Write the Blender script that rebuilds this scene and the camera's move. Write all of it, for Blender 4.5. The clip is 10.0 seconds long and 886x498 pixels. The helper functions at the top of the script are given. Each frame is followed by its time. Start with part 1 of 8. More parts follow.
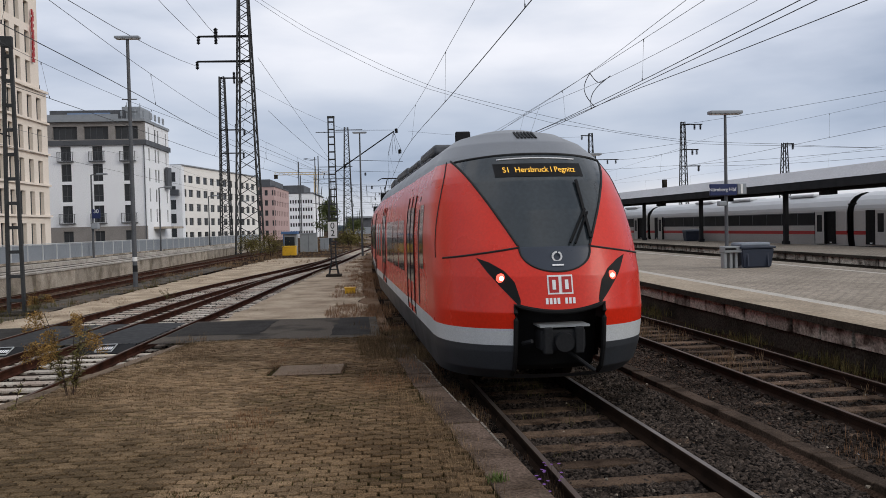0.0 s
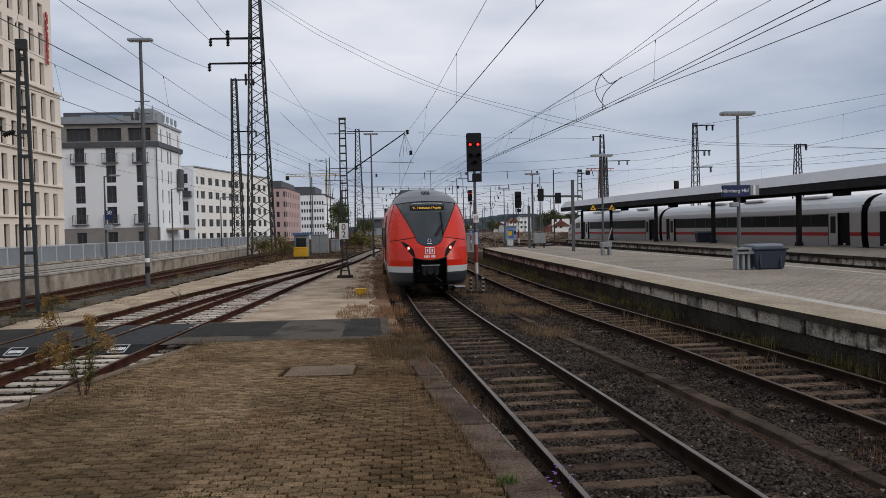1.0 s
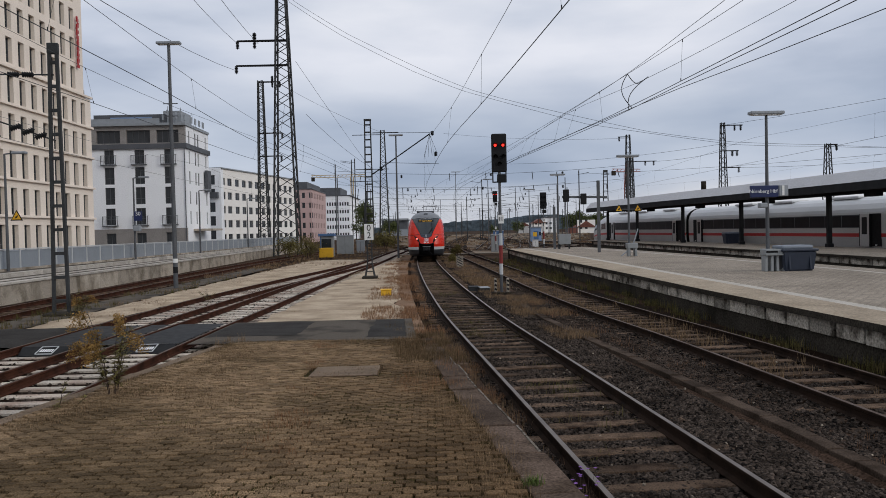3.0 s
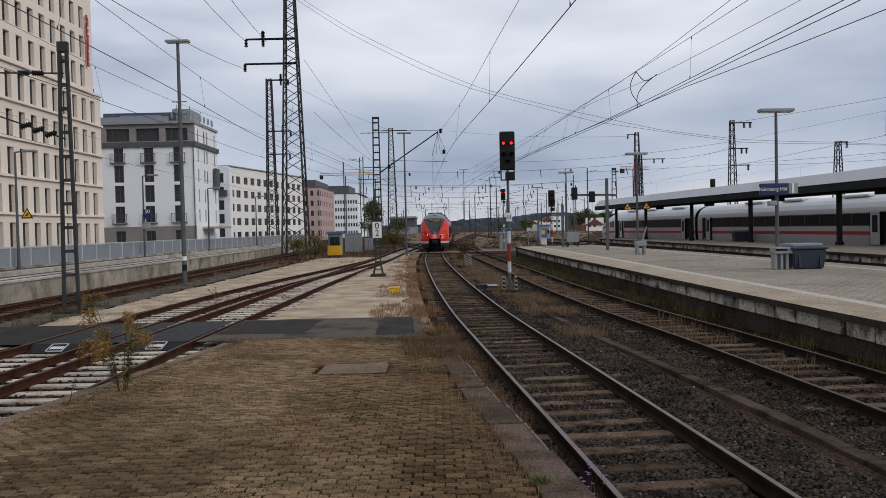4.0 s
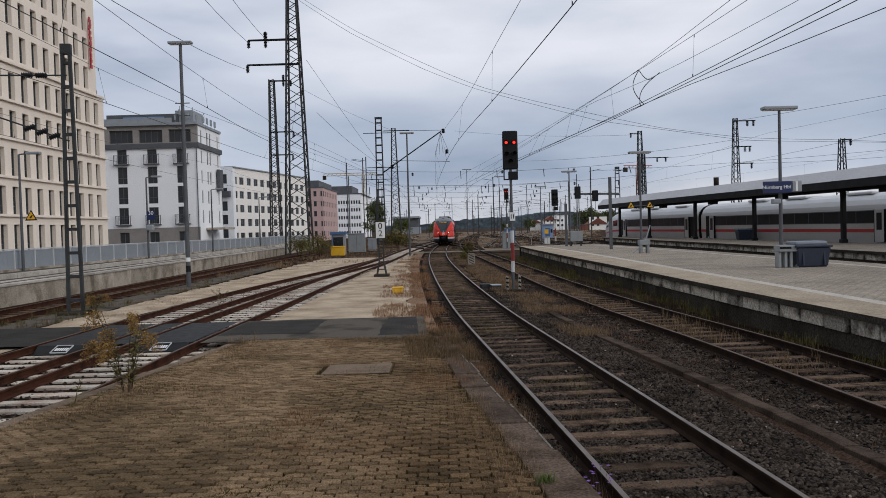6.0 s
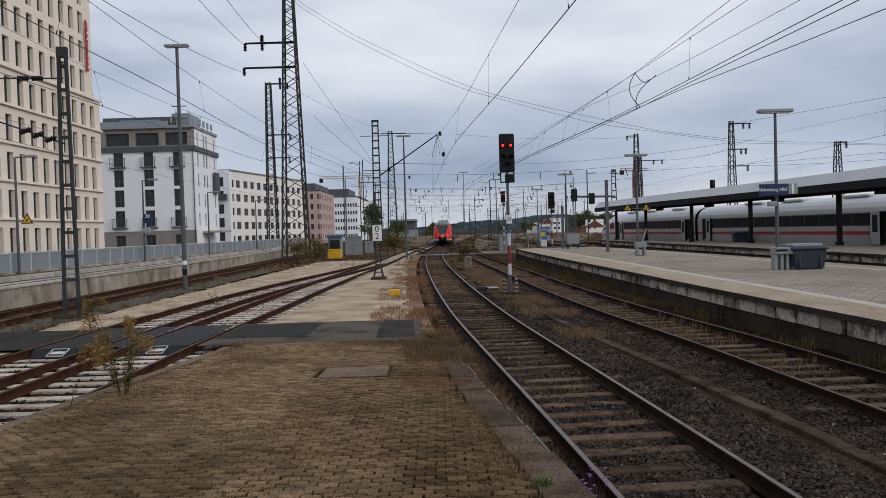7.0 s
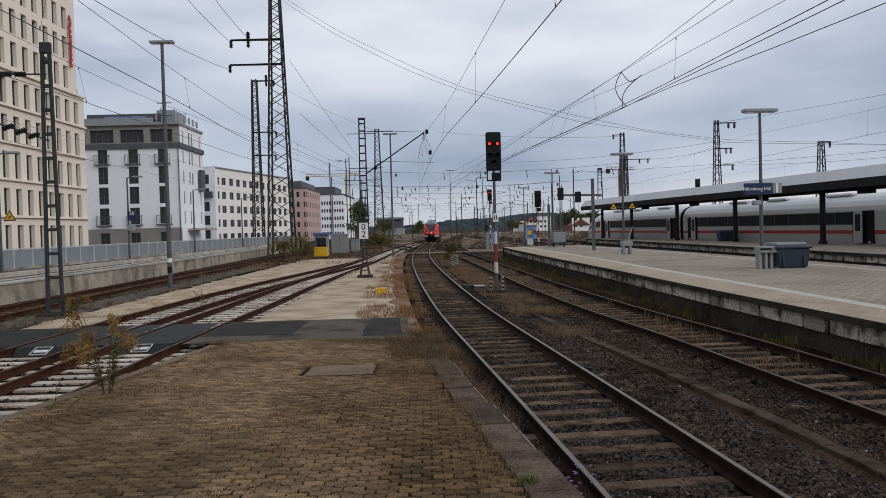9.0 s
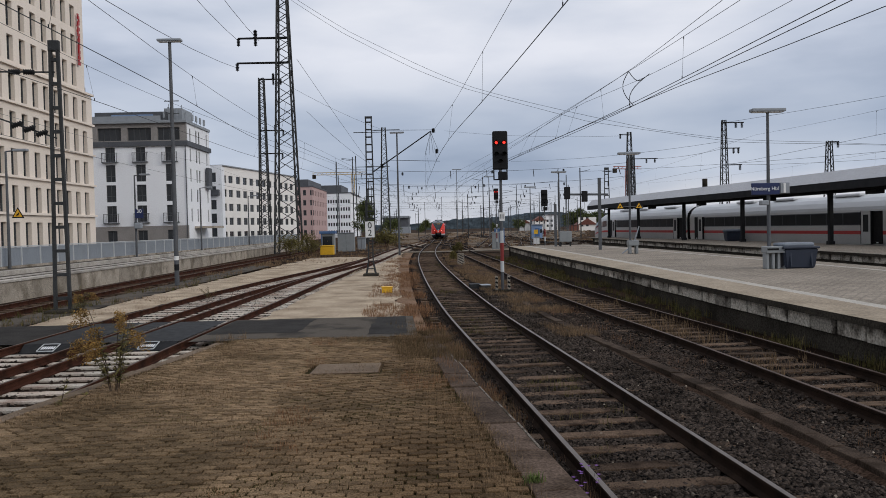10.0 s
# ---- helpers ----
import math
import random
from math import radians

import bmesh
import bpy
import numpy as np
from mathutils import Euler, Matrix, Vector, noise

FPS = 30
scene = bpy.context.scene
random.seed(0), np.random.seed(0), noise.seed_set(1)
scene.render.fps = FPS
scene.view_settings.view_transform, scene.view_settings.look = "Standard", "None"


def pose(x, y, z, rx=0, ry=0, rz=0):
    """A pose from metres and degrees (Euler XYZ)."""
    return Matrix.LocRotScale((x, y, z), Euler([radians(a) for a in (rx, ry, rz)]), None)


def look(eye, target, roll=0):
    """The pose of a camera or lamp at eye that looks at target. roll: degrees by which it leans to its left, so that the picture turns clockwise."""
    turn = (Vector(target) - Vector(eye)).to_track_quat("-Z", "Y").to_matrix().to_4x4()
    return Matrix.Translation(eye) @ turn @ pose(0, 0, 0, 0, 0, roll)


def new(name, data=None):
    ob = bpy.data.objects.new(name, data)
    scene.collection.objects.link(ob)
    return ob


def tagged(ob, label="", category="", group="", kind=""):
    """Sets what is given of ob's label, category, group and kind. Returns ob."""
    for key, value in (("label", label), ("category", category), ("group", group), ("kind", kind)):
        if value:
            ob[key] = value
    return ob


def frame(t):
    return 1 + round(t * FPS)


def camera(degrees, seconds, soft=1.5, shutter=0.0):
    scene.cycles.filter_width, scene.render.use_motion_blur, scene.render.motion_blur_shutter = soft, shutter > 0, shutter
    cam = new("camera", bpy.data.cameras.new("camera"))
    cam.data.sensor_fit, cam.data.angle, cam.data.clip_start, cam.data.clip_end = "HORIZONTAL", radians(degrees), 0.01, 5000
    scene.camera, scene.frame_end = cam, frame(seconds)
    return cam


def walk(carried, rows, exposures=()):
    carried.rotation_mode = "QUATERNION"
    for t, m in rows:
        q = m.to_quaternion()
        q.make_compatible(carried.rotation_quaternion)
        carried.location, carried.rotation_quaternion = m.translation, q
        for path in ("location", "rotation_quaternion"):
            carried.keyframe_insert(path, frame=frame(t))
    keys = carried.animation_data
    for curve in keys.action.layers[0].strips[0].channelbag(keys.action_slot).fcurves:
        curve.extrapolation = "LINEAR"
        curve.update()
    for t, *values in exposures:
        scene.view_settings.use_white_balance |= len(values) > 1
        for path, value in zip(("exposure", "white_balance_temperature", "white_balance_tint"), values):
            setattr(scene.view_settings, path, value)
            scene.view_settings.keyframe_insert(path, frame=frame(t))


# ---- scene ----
EYE_HEIGHT = 2.4          # above the rail heads, which lie at z = 0


def aim(tilt, yaw, roll):
    return pose(0, 0, EYE_HEIGHT, tilt, 0, yaw) @ pose(0, 0, 0, 0, 0, roll)


cam = camera(58.5, 10.0, soft=0.6)
PATH = [
    (0.0, aim(88.401, -3.428, -1.313)),
    (0.5, aim(88.433, -3.094, -1.282)),
    (1.0, aim(88.514, -2.637, -1.297)),
    (1.5, aim(88.534, -2.182, -1.207)),
    (2.0, aim(88.603, -1.594, -1.156)),
    (2.5, aim(88.669, -1.169, -1.250)),
    (4.0, aim(88.483, -0.251, -1.272)),
    (4.5, aim(88.500, 0.000, -1.350)),
    (5.0, aim(88.476, 0.026, -1.450)),
    (5.5, aim(88.405, 0.021, -1.556)),
    (7.0, aim(88.671, -0.245, -1.635)),
    (7.5, aim(88.563, -0.592, -1.686)),
    (8.0, aim(88.491, -0.792, -1.703)),
    (8.5, aim(88.510, -0.972, -1.642)),
    (9.0, aim(88.510, -1.214, -1.506)),
    (9.5, aim(88.498, -1.047, -1.396)),
    (10.0, aim(88.438, -0.764, -1.286)),
]
walk(cam, PATH, exposures=[(0.0, 0.2, 6800, 10), (0.5, 0.1, 6800, 10), (1.0, 0.0, 6780, 10), (3.0, 0.0, 6700, 10), (10.0, 0.0, 6680, 10)])

# ---------------------------------------------------------------- sky and sun (overcast)
world = bpy.data.worlds.new("overcast_sky")
scene.world = world
world.use_nodes = True
wn, wl = world.node_tree.nodes, world.node_tree.links
wn.clear()
w_out = wn.new("ShaderNodeOutputWorld")
w_bg = wn.new("ShaderNodeBackground")
w_sky = wn.new("ShaderNodeTexSky")
w_sky.sky_type, w_sky.sun_disc = "NISHITA", False
w_sky.sun_elevation, w_sky.sun_rotation = radians(26), radians(121)
w_tc = wn.new("ShaderNodeTexCoord")
w_map = wn.new("ShaderNodeMapping")
w_map.inputs["Scale"].default_value = (1.0, 1.0, 3.6)
w_noise = wn.new("ShaderNodeTexNoise")
w_noise.inputs["Scale"].default_value, w_noise.inputs["Detail"].default_value = 2.3, 7
w_noise.inputs["Roughness"].default_value = 0.46
w_ramp = wn.new("ShaderNodeValToRGB")
w_ramp.color_ramp.elements[0].position, w_ramp.color_ramp.elements[0].color = 0.35, (0.40, 0.47, 0.60, 1)
w_ramp.color_ramp.elements[1].position, w_ramp.color_ramp.elements[1].color = 0.64, (0.84, 0.87, 0.95, 1)
mid = w_ramp.color_ramp.elements.new(0.47)
mid.color = (0.60, 0.66, 0.78, 1)
w_sep = wn.new("ShaderNodeSeparateXYZ")
w_low = wn.new("ShaderNodeValToRGB")           # pale strip of cloud above the horizon, lighter overhead
for e, (pos, col) in zip((w_low.color_ramp.elements[0], w_low.color_ramp.elements[1]), ((0.0, (1.0, 0.96, 0.92, 1)), (1.0, (1.18, 1.18, 1.18, 1)))):
    e.position, e.color = pos, col
for pos, col in ((0.035, (1.0, 0.97, 0.94, 1)), (0.060, (0.70, 0.755, 0.83, 1)), (0.13, (0.68, 0.735, 0.81, 1)), (0.21, (0.96, 0.97, 1.0, 1)), (0.34, (1.03, 1.03, 1.03, 1))):
    w_low.color_ramp.elements.new(pos).color = col
w_mul = wn.new("ShaderNodeMix")
w_mul.data_type, w_mul.blend_type = "RGBA", "MULTIPLY"
w_mul.inputs[0].default_value = 1.0
w_mix = wn.new("ShaderNodeMix")
w_mix.data_type = "RGBA"
w_mix.inputs[0].default_value = 0.93
w_gain = wn.new("ShaderNodeMix")
w_gain.data_type, w_gain.blend_type = "RGBA", "MULTIPLY"
w_gain.inputs[0].default_value = 1.0
w_gain.inputs[7].default_value = (0.06, 0.06, 0.06, 1)
wl.new(w_tc.outputs["Generated"], w_map.inputs["Vector"])
wl.new(w_map.outputs["Vector"], w_noise.inputs["Vector"])
wl.new(w_noise.outputs["Fac"], w_ramp.inputs["Fac"])
wl.new(w_tc.outputs["Generated"], w_sep.inputs["Vector"])
wl.new(w_sep.outputs["Z"], w_low.inputs["Fac"])
wl.new(w_ramp.outputs["Color"], w_mul.inputs[6])
wl.new(w_low.outputs["Color"], w_mul.inputs[7])
wl.new(w_sky.outputs["Color"], w_gain.inputs[6])
wl.new(w_gain.outputs[2], w_mix.inputs[6])
wl.new(w_mul.outputs[2], w_mix.inputs[7])
wl.new(w_mix.outputs[2], w_bg.inputs["Color"])
w_bg.inputs["Strength"].default_value = 1.0
wl.new(w_bg.outputs["Background"], w_out.inputs["Surface"])

sun_data = bpy.data.lights.new("sun", "SUN")
sun_data.energy, sun_data.angle, sun_data.color = 1.0, radians(25), (1.0, 0.96, 0.9)
sun = new("sun", sun_data)
sun.matrix_world = look((50, -15, 28), (0, 15, 0))

# ---------------------------------------------------------------- materials


def surface(name, base, rough=0.7, metal=0.0, vary=0.25, scale=6.0, fine=60.0, bump=0.15, tint=None, spec=0.4, patch=0.35, per_object=0.0, coat=0.0):
    """A two-scale procedural surface: broad stains and fine grain in colour, roughness and relief (object-space metres)."""
    m = bpy.data.materials.new(name)
    m.use_nodes = True
    n, l = m.node_tree.nodes, m.node_tree.links
    b = n["Principled BSDF"]
    b.inputs["Roughness"].default_value, b.inputs["Metallic"].default_value = rough, metal
    b.inputs["Specular IOR Level"].default_value = spec
    b.inputs["Coat Weight"].default_value = coat
    b.inputs["Coat Roughness"].default_value = 0.08
    geo = n.new("ShaderNodeNewGeometry")
    big, small = n.new("ShaderNodeTexNoise"), n.new("ShaderNodeTexNoise")
    big.inputs["Scale"].default_value, big.inputs["Detail"].default_value = scale, 6
    small.inputs["Scale"].default_value, small.inputs["Detail"].default_value = fine, 4
    l.new(geo.outputs["Position"], big.inputs["Vector"])
    l.new(geo.outputs["Position"], small.inputs["Vector"])
    tint = tint or tuple(c * 0.55 for c in base)
    mix = n.new("ShaderNodeMix")
    mix.data_type = "RGBA"
    mix.inputs[6].default_value, mix.inputs[7].default_value = (*base, 1), (*tint, 1)
    ramp = n.new("ShaderNodeMapRange")
    ramp.inputs["From Min"].default_value, ramp.inputs["From Max"].default_value = 0.5 - 0.5 * patch + 0.12, 0.5 + 0.5 * patch
    ramp.inputs["To Max"].default_value = min(1.0, vary * 2.2)
    l.new(big.outputs["Fac"], ramp.inputs["Value"])
    l.new(ramp.outputs["Result"], mix.inputs[0])
    grain = n.new("ShaderNodeMapRange")
    grain.inputs["To Min"].default_value, grain.inputs["To Max"].default_value = 1 - vary, 1 + vary
    grain.inputs["From Min"].default_value, grain.inputs["From Max"].default_value = 0.3, 0.7
    l.new(small.outputs["Fac"], grain.inputs["Value"])
    last = grain.outputs["Result"]
    if per_object:
        info = n.new("ShaderNodeObjectInfo")
        own = n.new("ShaderNodeMath")
        own.operation = "ADD"
        l.new(info.outputs["Random"], own.inputs[0])
        l.new(geo.outputs["Random Per Island"], own.inputs[1])
        wrap = n.new("ShaderNodeMath")
        wrap.operation = "FRACT"
        l.new(own.outputs[0], wrap.inputs[0])
        rng = n.new("ShaderNodeMapRange")
        rng.inputs["To Min"].default_value, rng.inputs["To Max"].default_value = 1 - per_object, 1 + per_object
        l.new(wrap.outputs[0], rng.inputs["Value"])
        mul = n.new("ShaderNodeMath")
        mul.operation = "MULTIPLY"
        l.new(last, mul.inputs[0])
        l.new(rng.outputs["Result"], mul.inputs[1])
        last = mul.outputs[0]
    scale_col = n.new("ShaderNodeVectorMath")
    scale_col.operation = "SCALE"
    l.new(mix.outputs[2], scale_col.inputs[0])
    l.new(last, scale_col.inputs["Scale"])
    l.new(scale_col.outputs["Vector"], b.inputs["Base Color"])
    if bump:
        bp = n.new("ShaderNodeBump")
        bp.inputs["Strength"].default_value, bp.inputs["Distance"].default_value = bump, 0.02
        l.new(small.outputs["Fac"], bp.inputs["Height"])
        l.new(bp.outputs["Normal"], b.inputs["Normal"])
    rr = n.new("ShaderNodeMapRange")
    rr.inputs["To Min"].default_value, rr.inputs["To Max"].default_value = max(0.03, rough - 0.12), min(1, rough + 0.12)
    l.new(big.outputs["Fac"], rr.inputs["Value"])
    l.new(rr.outputs["Result"], b.inputs["Roughness"])
    return m


def glow(name, colour, strength):
    m = bpy.data.materials.new(name)
    m.use_nodes = True
    b = m.node_tree.nodes["Principled BSDF"]
    b.inputs["Base Color"].default_value = (*[c * 0.3 for c in colour], 1)
    b.inputs["Emission Color"].default_value, b.inputs["Emission Strength"].default_value = (*colour, 1), strength
    return m


def dark_glass(name, colour, rough=0.05):
    m = surface(name, colour, rough, vary=0.15, scale=1.5, fine=20, bump=0, spec=0.5)
    return m


RED = surface("traffic_red_paint", (0.60, 0.024, 0.009), 0.27, vary=0.08, scale=0.8, fine=30, bump=0.01, tint=(0.47, 0.019, 0.008), spec=0.3, coat=0.1)
LIGHT_GREY = surface("light_grey_paint", (0.50, 0.52, 0.53), 0.35, vary=0.12, scale=1.2, bump=0.02, tint=(0.36, 0.36, 0.35))
ROOF_GREY = surface("roof_grey_paint", (0.16, 0.17, 0.185), 0.42, vary=0.12, scale=1.0, bump=0.03, tint=(0.11, 0.115, 0.125))
SKIRT_GREY = surface("dark_grey_skirt_paint", (0.03, 0.034, 0.04), 0.45, vary=0.2, scale=2, bump=0.04)
BLUE_GREY = surface("blue_grey_panel_paint", (0.028, 0.036, 0.052), 0.3, vary=0.1, scale=2, bump=0.0)
BLACK = surface("black_plastic", (0.009, 0.009, 0.0095), 0.6, vary=0.25, scale=5, bump=0.08, spec=0.15)
VERGE = surface("brown_dry_verge_soil", (0.235, 0.150, 0.098), 0.97, vary=0.5, scale=0.9, fine=20, bump=0.7, tint=(0.115, 0.070, 0.045), patch=0.5, spec=0.03)
FACING = surface("streaked_facing_slab", (0.40, 0.365, 0.31), 0.94, vary=0.5, scale=2.4, fine=22, bump=0.3, tint=(0.08, 0.068, 0.055), per_object=0.45, patch=0.3, spec=0.06)
DARK_PATCH = surface("wet_dark_asphalt", (0.036, 0.033, 0.030), 0.92, vary=0.35, scale=1.6, fine=50, bump=0.4, tint=(0.022, 0.020, 0.018), spec=0.1)
GLASS_DARK = dark_glass("tinted_glass", (0.018, 0.022, 0.026), 0.05)
GLASS_SCREEN = dark_glass("tinted_windscreen_glass", (0.026, 0.033, 0.037), 0.05)
TRIM_SEAM = surface("black_rubber_seam", (0.01, 0.01, 0.01), 0.7, vary=0.2, bump=0)
LOGO_WHITE = surface("white_foil", (0.75, 0.75, 0.75), 0.4, vary=0.05, bump=0)
LOGO_RED = surface("red_foil", (0.40, 0.014, 0.014), 0.4, vary=0.05, bump=0)
LAMP_RED = glow("red_tail_lamp_glass", (1.0, 0.09, 0.06), 1.8)
LAMP_CORE = glow("white_hot_lamp_core", (1.0, 0.50, 0.42), 4.5)
LED_AMBER = glow("amber_led_text", (1.0, 0.55, 0.06), 0.8)
SIGNAL_RED = glow("signal_red_lens", (1.0, 0.03, 0.02), 2.2)
STEEL_HEAD = surface("polished_rail_head", (0.150, 0.122, 0.102), 0.45, metal=0.55, vary=0.25, scale=2, fine=90, bump=0.02, tint=(0.08, 0.064, 0.053), spec=0.3)
RUST_HEAD = surface("dull_rusty_rail_head", (0.095, 0.060, 0.043), 0.6, metal=0.4, vary=0.3, scale=2, fine=90, bump=0.05, tint=(0.05, 0.032, 0.023), spec=0.2)
RUST = surface("rusty_rail_steel", (0.024, 0.0145, 0.010), 0.9, vary=0.4, scale=3, fine=120, bump=0.25, tint=(0.012, 0.008, 0.006), spec=0.06)
RUST_RED = surface("red_rusty_rail_steel", (0.060, 0.024, 0.015), 0.92, vary=0.4, scale=3, fine=120, bump=0.25, tint=(0.020, 0.011, 0.008), spec=0.05)
SLEEPER_WOOD = surface("weathered_wooden_sleeper", (0.110, 0.074, 0.051), 0.95, vary=0.55, scale=4, fine=55, bump=0.5, tint=(0.030, 0.019, 0.013), per_object=0.45, spec=0.05)
SLEEPER_PALE = surface("pale_concrete_sleeper", (0.52, 0.465, 0.395), 0.95, vary=0.34, scale=1.3, fine=50, bump=0.25, tint=(0.20, 0.105, 0.070), per_object=0.22, patch=0.4, spec=0.1)
TROUGH = surface("soiled_trough_concrete", (0.066, 0.047, 0.035), 0.95, vary=0.45, scale=3, fine=50, bump=0.4, tint=(0.030, 0.021, 0.015), per_object=0.3, spec=0.05)
BALLAST = surface("dark_ballast_stone", (0.046, 0.035, 0.028), 0.95, vary=0.4, scale=2, fine=30, bump=0.3, tint=(0.010, 0.007, 0.005), per_object=0.95, spec=0.1)
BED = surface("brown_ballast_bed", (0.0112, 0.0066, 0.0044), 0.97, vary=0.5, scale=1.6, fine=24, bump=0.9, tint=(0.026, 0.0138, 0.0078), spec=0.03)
EARTH = surface("gravelly_railway_ground", (0.052, 0.031, 0.018), 0.97, vary=0.5, scale=0.5, fine=16, bump=0.7, tint=(0.020, 0.013, 0.009), spec=0.03)
SAND = surface("pale_gravel_sand", (0.470, 0.378, 0.275), 0.97, vary=0.4, scale=0.9, fine=38, bump=0.5, tint=(0.20, 0.145, 0.098), patch=0.5, spec=0.05)
ASPHALT = surface("worn_asphalt", (0.098, 0.083, 0.067), 0.95, vary=0.42, scale=0.9, fine=45, bump=0.4, tint=(0.045, 0.039, 0.033), patch=0.25, spec=0.08)
PAVER = surface("brown_grey_paver", (0.228, 0.154, 0.090), 0.95, vary=0.5, scale=0.4, fine=60, bump=0.9, tint=(0.105, 0.071, 0.039), per_object=0.34, patch=0.28, spec=0.06)
PAVER_BED = surface("mossy_joint_soil", (0.019, 0.0135, 0.007), 0.97, vary=0.5, scale=2, fine=60, bump=0.8, tint=(0.036, 0.027, 0.011), spec=0.03)
KERB = surface("weathered_kerb_concrete", (0.088, 0.062, 0.047), 0.95, vary=0.5, scale=2.2, fine=40, bump=0.4, tint=(0.038, 0.026, 0.018), per_object=0.4, spec=0.05)
CONCRETE = surface("stained_concrete", (0.36, 0.315, 0.26), 0.93, vary=0.42, scale=1.1, fine=26, bump=0.25, tint=(0.15, 0.125, 0.095), per_object=0.25, spec=0.1)
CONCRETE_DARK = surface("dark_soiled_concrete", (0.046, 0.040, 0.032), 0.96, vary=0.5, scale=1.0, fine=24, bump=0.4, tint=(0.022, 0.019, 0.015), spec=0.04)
PLATFORM = surface("platform_paving", (0.325, 0.275, 0.220), 0.92, vary=0.26, scale=0.5, fine=14, bump=0.2, tint=(0.195, 0.164, 0.13), per_object=0.1, spec=0.12)
WHITE_LINE = surface("worn_guide_line", (0.46, 0.425, 0.37), 0.9, vary=0.2, scale=2, fine=30, bump=0.1, tint=(0.32, 0.29, 0.25), spec=0.1)
GALV = surface("galvanised_grey_steel", (0.10, 0.105, 0.112), 0.6, metal=0.2, vary=0.2, scale=2, fine=40, bump=0.06, spec=0.25)
MAST = surface("grey_green_mast_paint", (0.040, 0.042, 0.043), 0.75, vary=0.25, scale=1.5, fine=30, bump=0.1, tint=(0.024, 0.023, 0.022), spec=0.2)
MAST_DARK = surface("dark_mast_steel", (0.016, 0.0165, 0.018), 0.75, vary=0.2, scale=2, fine=30, bump=0.08, spec=0.15)
WIRE = surface("overhead_wire_copper", (0.035, 0.037, 0.04), 0.6, metal=0.4, vary=0.1, bump=0)
LAMP_GREY = surface("lamp_housing_grey", (0.26, 0.28, 0.30), 0.5, vary=0.1, scale=2, bump=0.02)
WHITE_PAINT = surface("white_paint", (0.74, 0.74, 0.72), 0.5, vary=0.08, scale=2, bump=0.03, tint=(0.6, 0.59, 0.56))
RED_PAINT = surface("signal_red_paint", (0.20, 0.022, 0.020), 0.5, vary=0.15, scale=2, bump=0.03)
YELLOW = surface("yellow_plastic", (0.72, 0.40, 0.02), 0.5, vary=0.12, scale=3, bump=0.03)
SIGN_BLUE = surface("station_sign_blue", (0.012, 0.022, 0.085), 0.4, vary=0.08, scale=2, bump=0)
BIN_BLUE = surface("blue_grey_bin_plastic", (0.020, 0.028, 0.047), 0.5, vary=0.12, scale=2, bump=0.03)
BIN_LID = surface("pale_blue_bin_lid", (0.16, 0.185, 0.22), 0.5, vary=0.1, scale=2, bump=0.02)
FACADE_BEIGE = surface("beige_stone_facade", (0.80, 0.705, 0.61), 0.85, vary=0.08, scale=0.5, fine=8, bump=0.05, tint=(0.70, 0.615, 0.53), per_object=0.03)
FACADE_WHITE = surface("white_render_facade", (0.85, 0.86, 0.88), 0.85, vary=0.06, scale=0.25, fine=6, bump=0.04, tint=(0.76, 0.77, 0.79))
FACADE_GREY = surface("grey_stone_facade", (0.27, 0.25, 0.235), 0.85, vary=0.14, scale=0.5, fine=8, bump=0.05)
FACADE_CREAM = surface("cream_render_facade", (0.82, 0.79, 0.745), 0.85, vary=0.06, scale=0.3, fine=6, bump=0.04, tint=(0.72, 0.69, 0.655))
FACADE_PINK = surface("pink_render_facade", (0.50, 0.35, 0.33), 0.85, vary=0.06, scale=0.3, fine=6, bump=0.04, tint=(0.42, 0.30, 0.28))
ROOF_DARK = surface("dark_roof_sheet", (0.085, 0.09, 0.10), 0.6, vary=0.2, scale=0.6, fine=10, bump=0.05)
EXPRESS_PANE = surface("dusty_train_window", (0.010, 0.011, 0.012), 0.4, vary=0.15, scale=1.5, fine=20, bump=0, spec=0.15)
PANE = dark_glass("window_pane", (0.036, 0.041, 0.047), 0.08)
FENCE_PANEL = surface("grey_mesh_fence_panel", (0.30, 0.33, 0.365), 0.6, vary=0.12, scale=0.5, fine=40, bump=0.05, tint=(0.23, 0.26, 0.29))
ICE_WHITE = surface("silver_white_train_paint", (0.47, 0.462, 0.45), 0.36, vary=0.12, scale=0.5, fine=20, bump=0.01, tint=(0.36, 0.354, 0.344), spec=0.3)
ICE_ROOF = surface("silver_train_roof", (0.52, 0.525, 0.53), 0.38, vary=0.08, scale=0.5, fine=20, bump=0.01, tint=(0.42, 0.425, 0.43))
CANOPY_WHITE = surface("pale_canopy_sheet", (0.47, 0.47, 0.48), 0.6, vary=0.14, scale=0.4, fine=10, bump=0.03, tint=(0.38, 0.38, 0.39))
LEAF = surface("dull_green_leaf", (0.085, 0.100, 0.034), 0.75, vary=0.35, scale=3, fine=30, bump=0.0, tint=(0.045, 0.055, 0.018), per_object=0.45, spec=0.2)
LEAF_GOLD = surface("yellowing_goldenrod", (0.27, 0.155, 0.040), 0.85, vary=0.3, scale=4, fine=30, bump=0.0, tint=(0.15, 0.09, 0.03), per_object=0.45)
GRASS_DRY = surface("dry_brown_grass", (0.205, 0.138, 0.082), 0.95, vary=0.3, scale=1.5, fine=30, bump=0.0, tint=(0.14, 0.092, 0.055), per_object=0.5, spec=0.05)
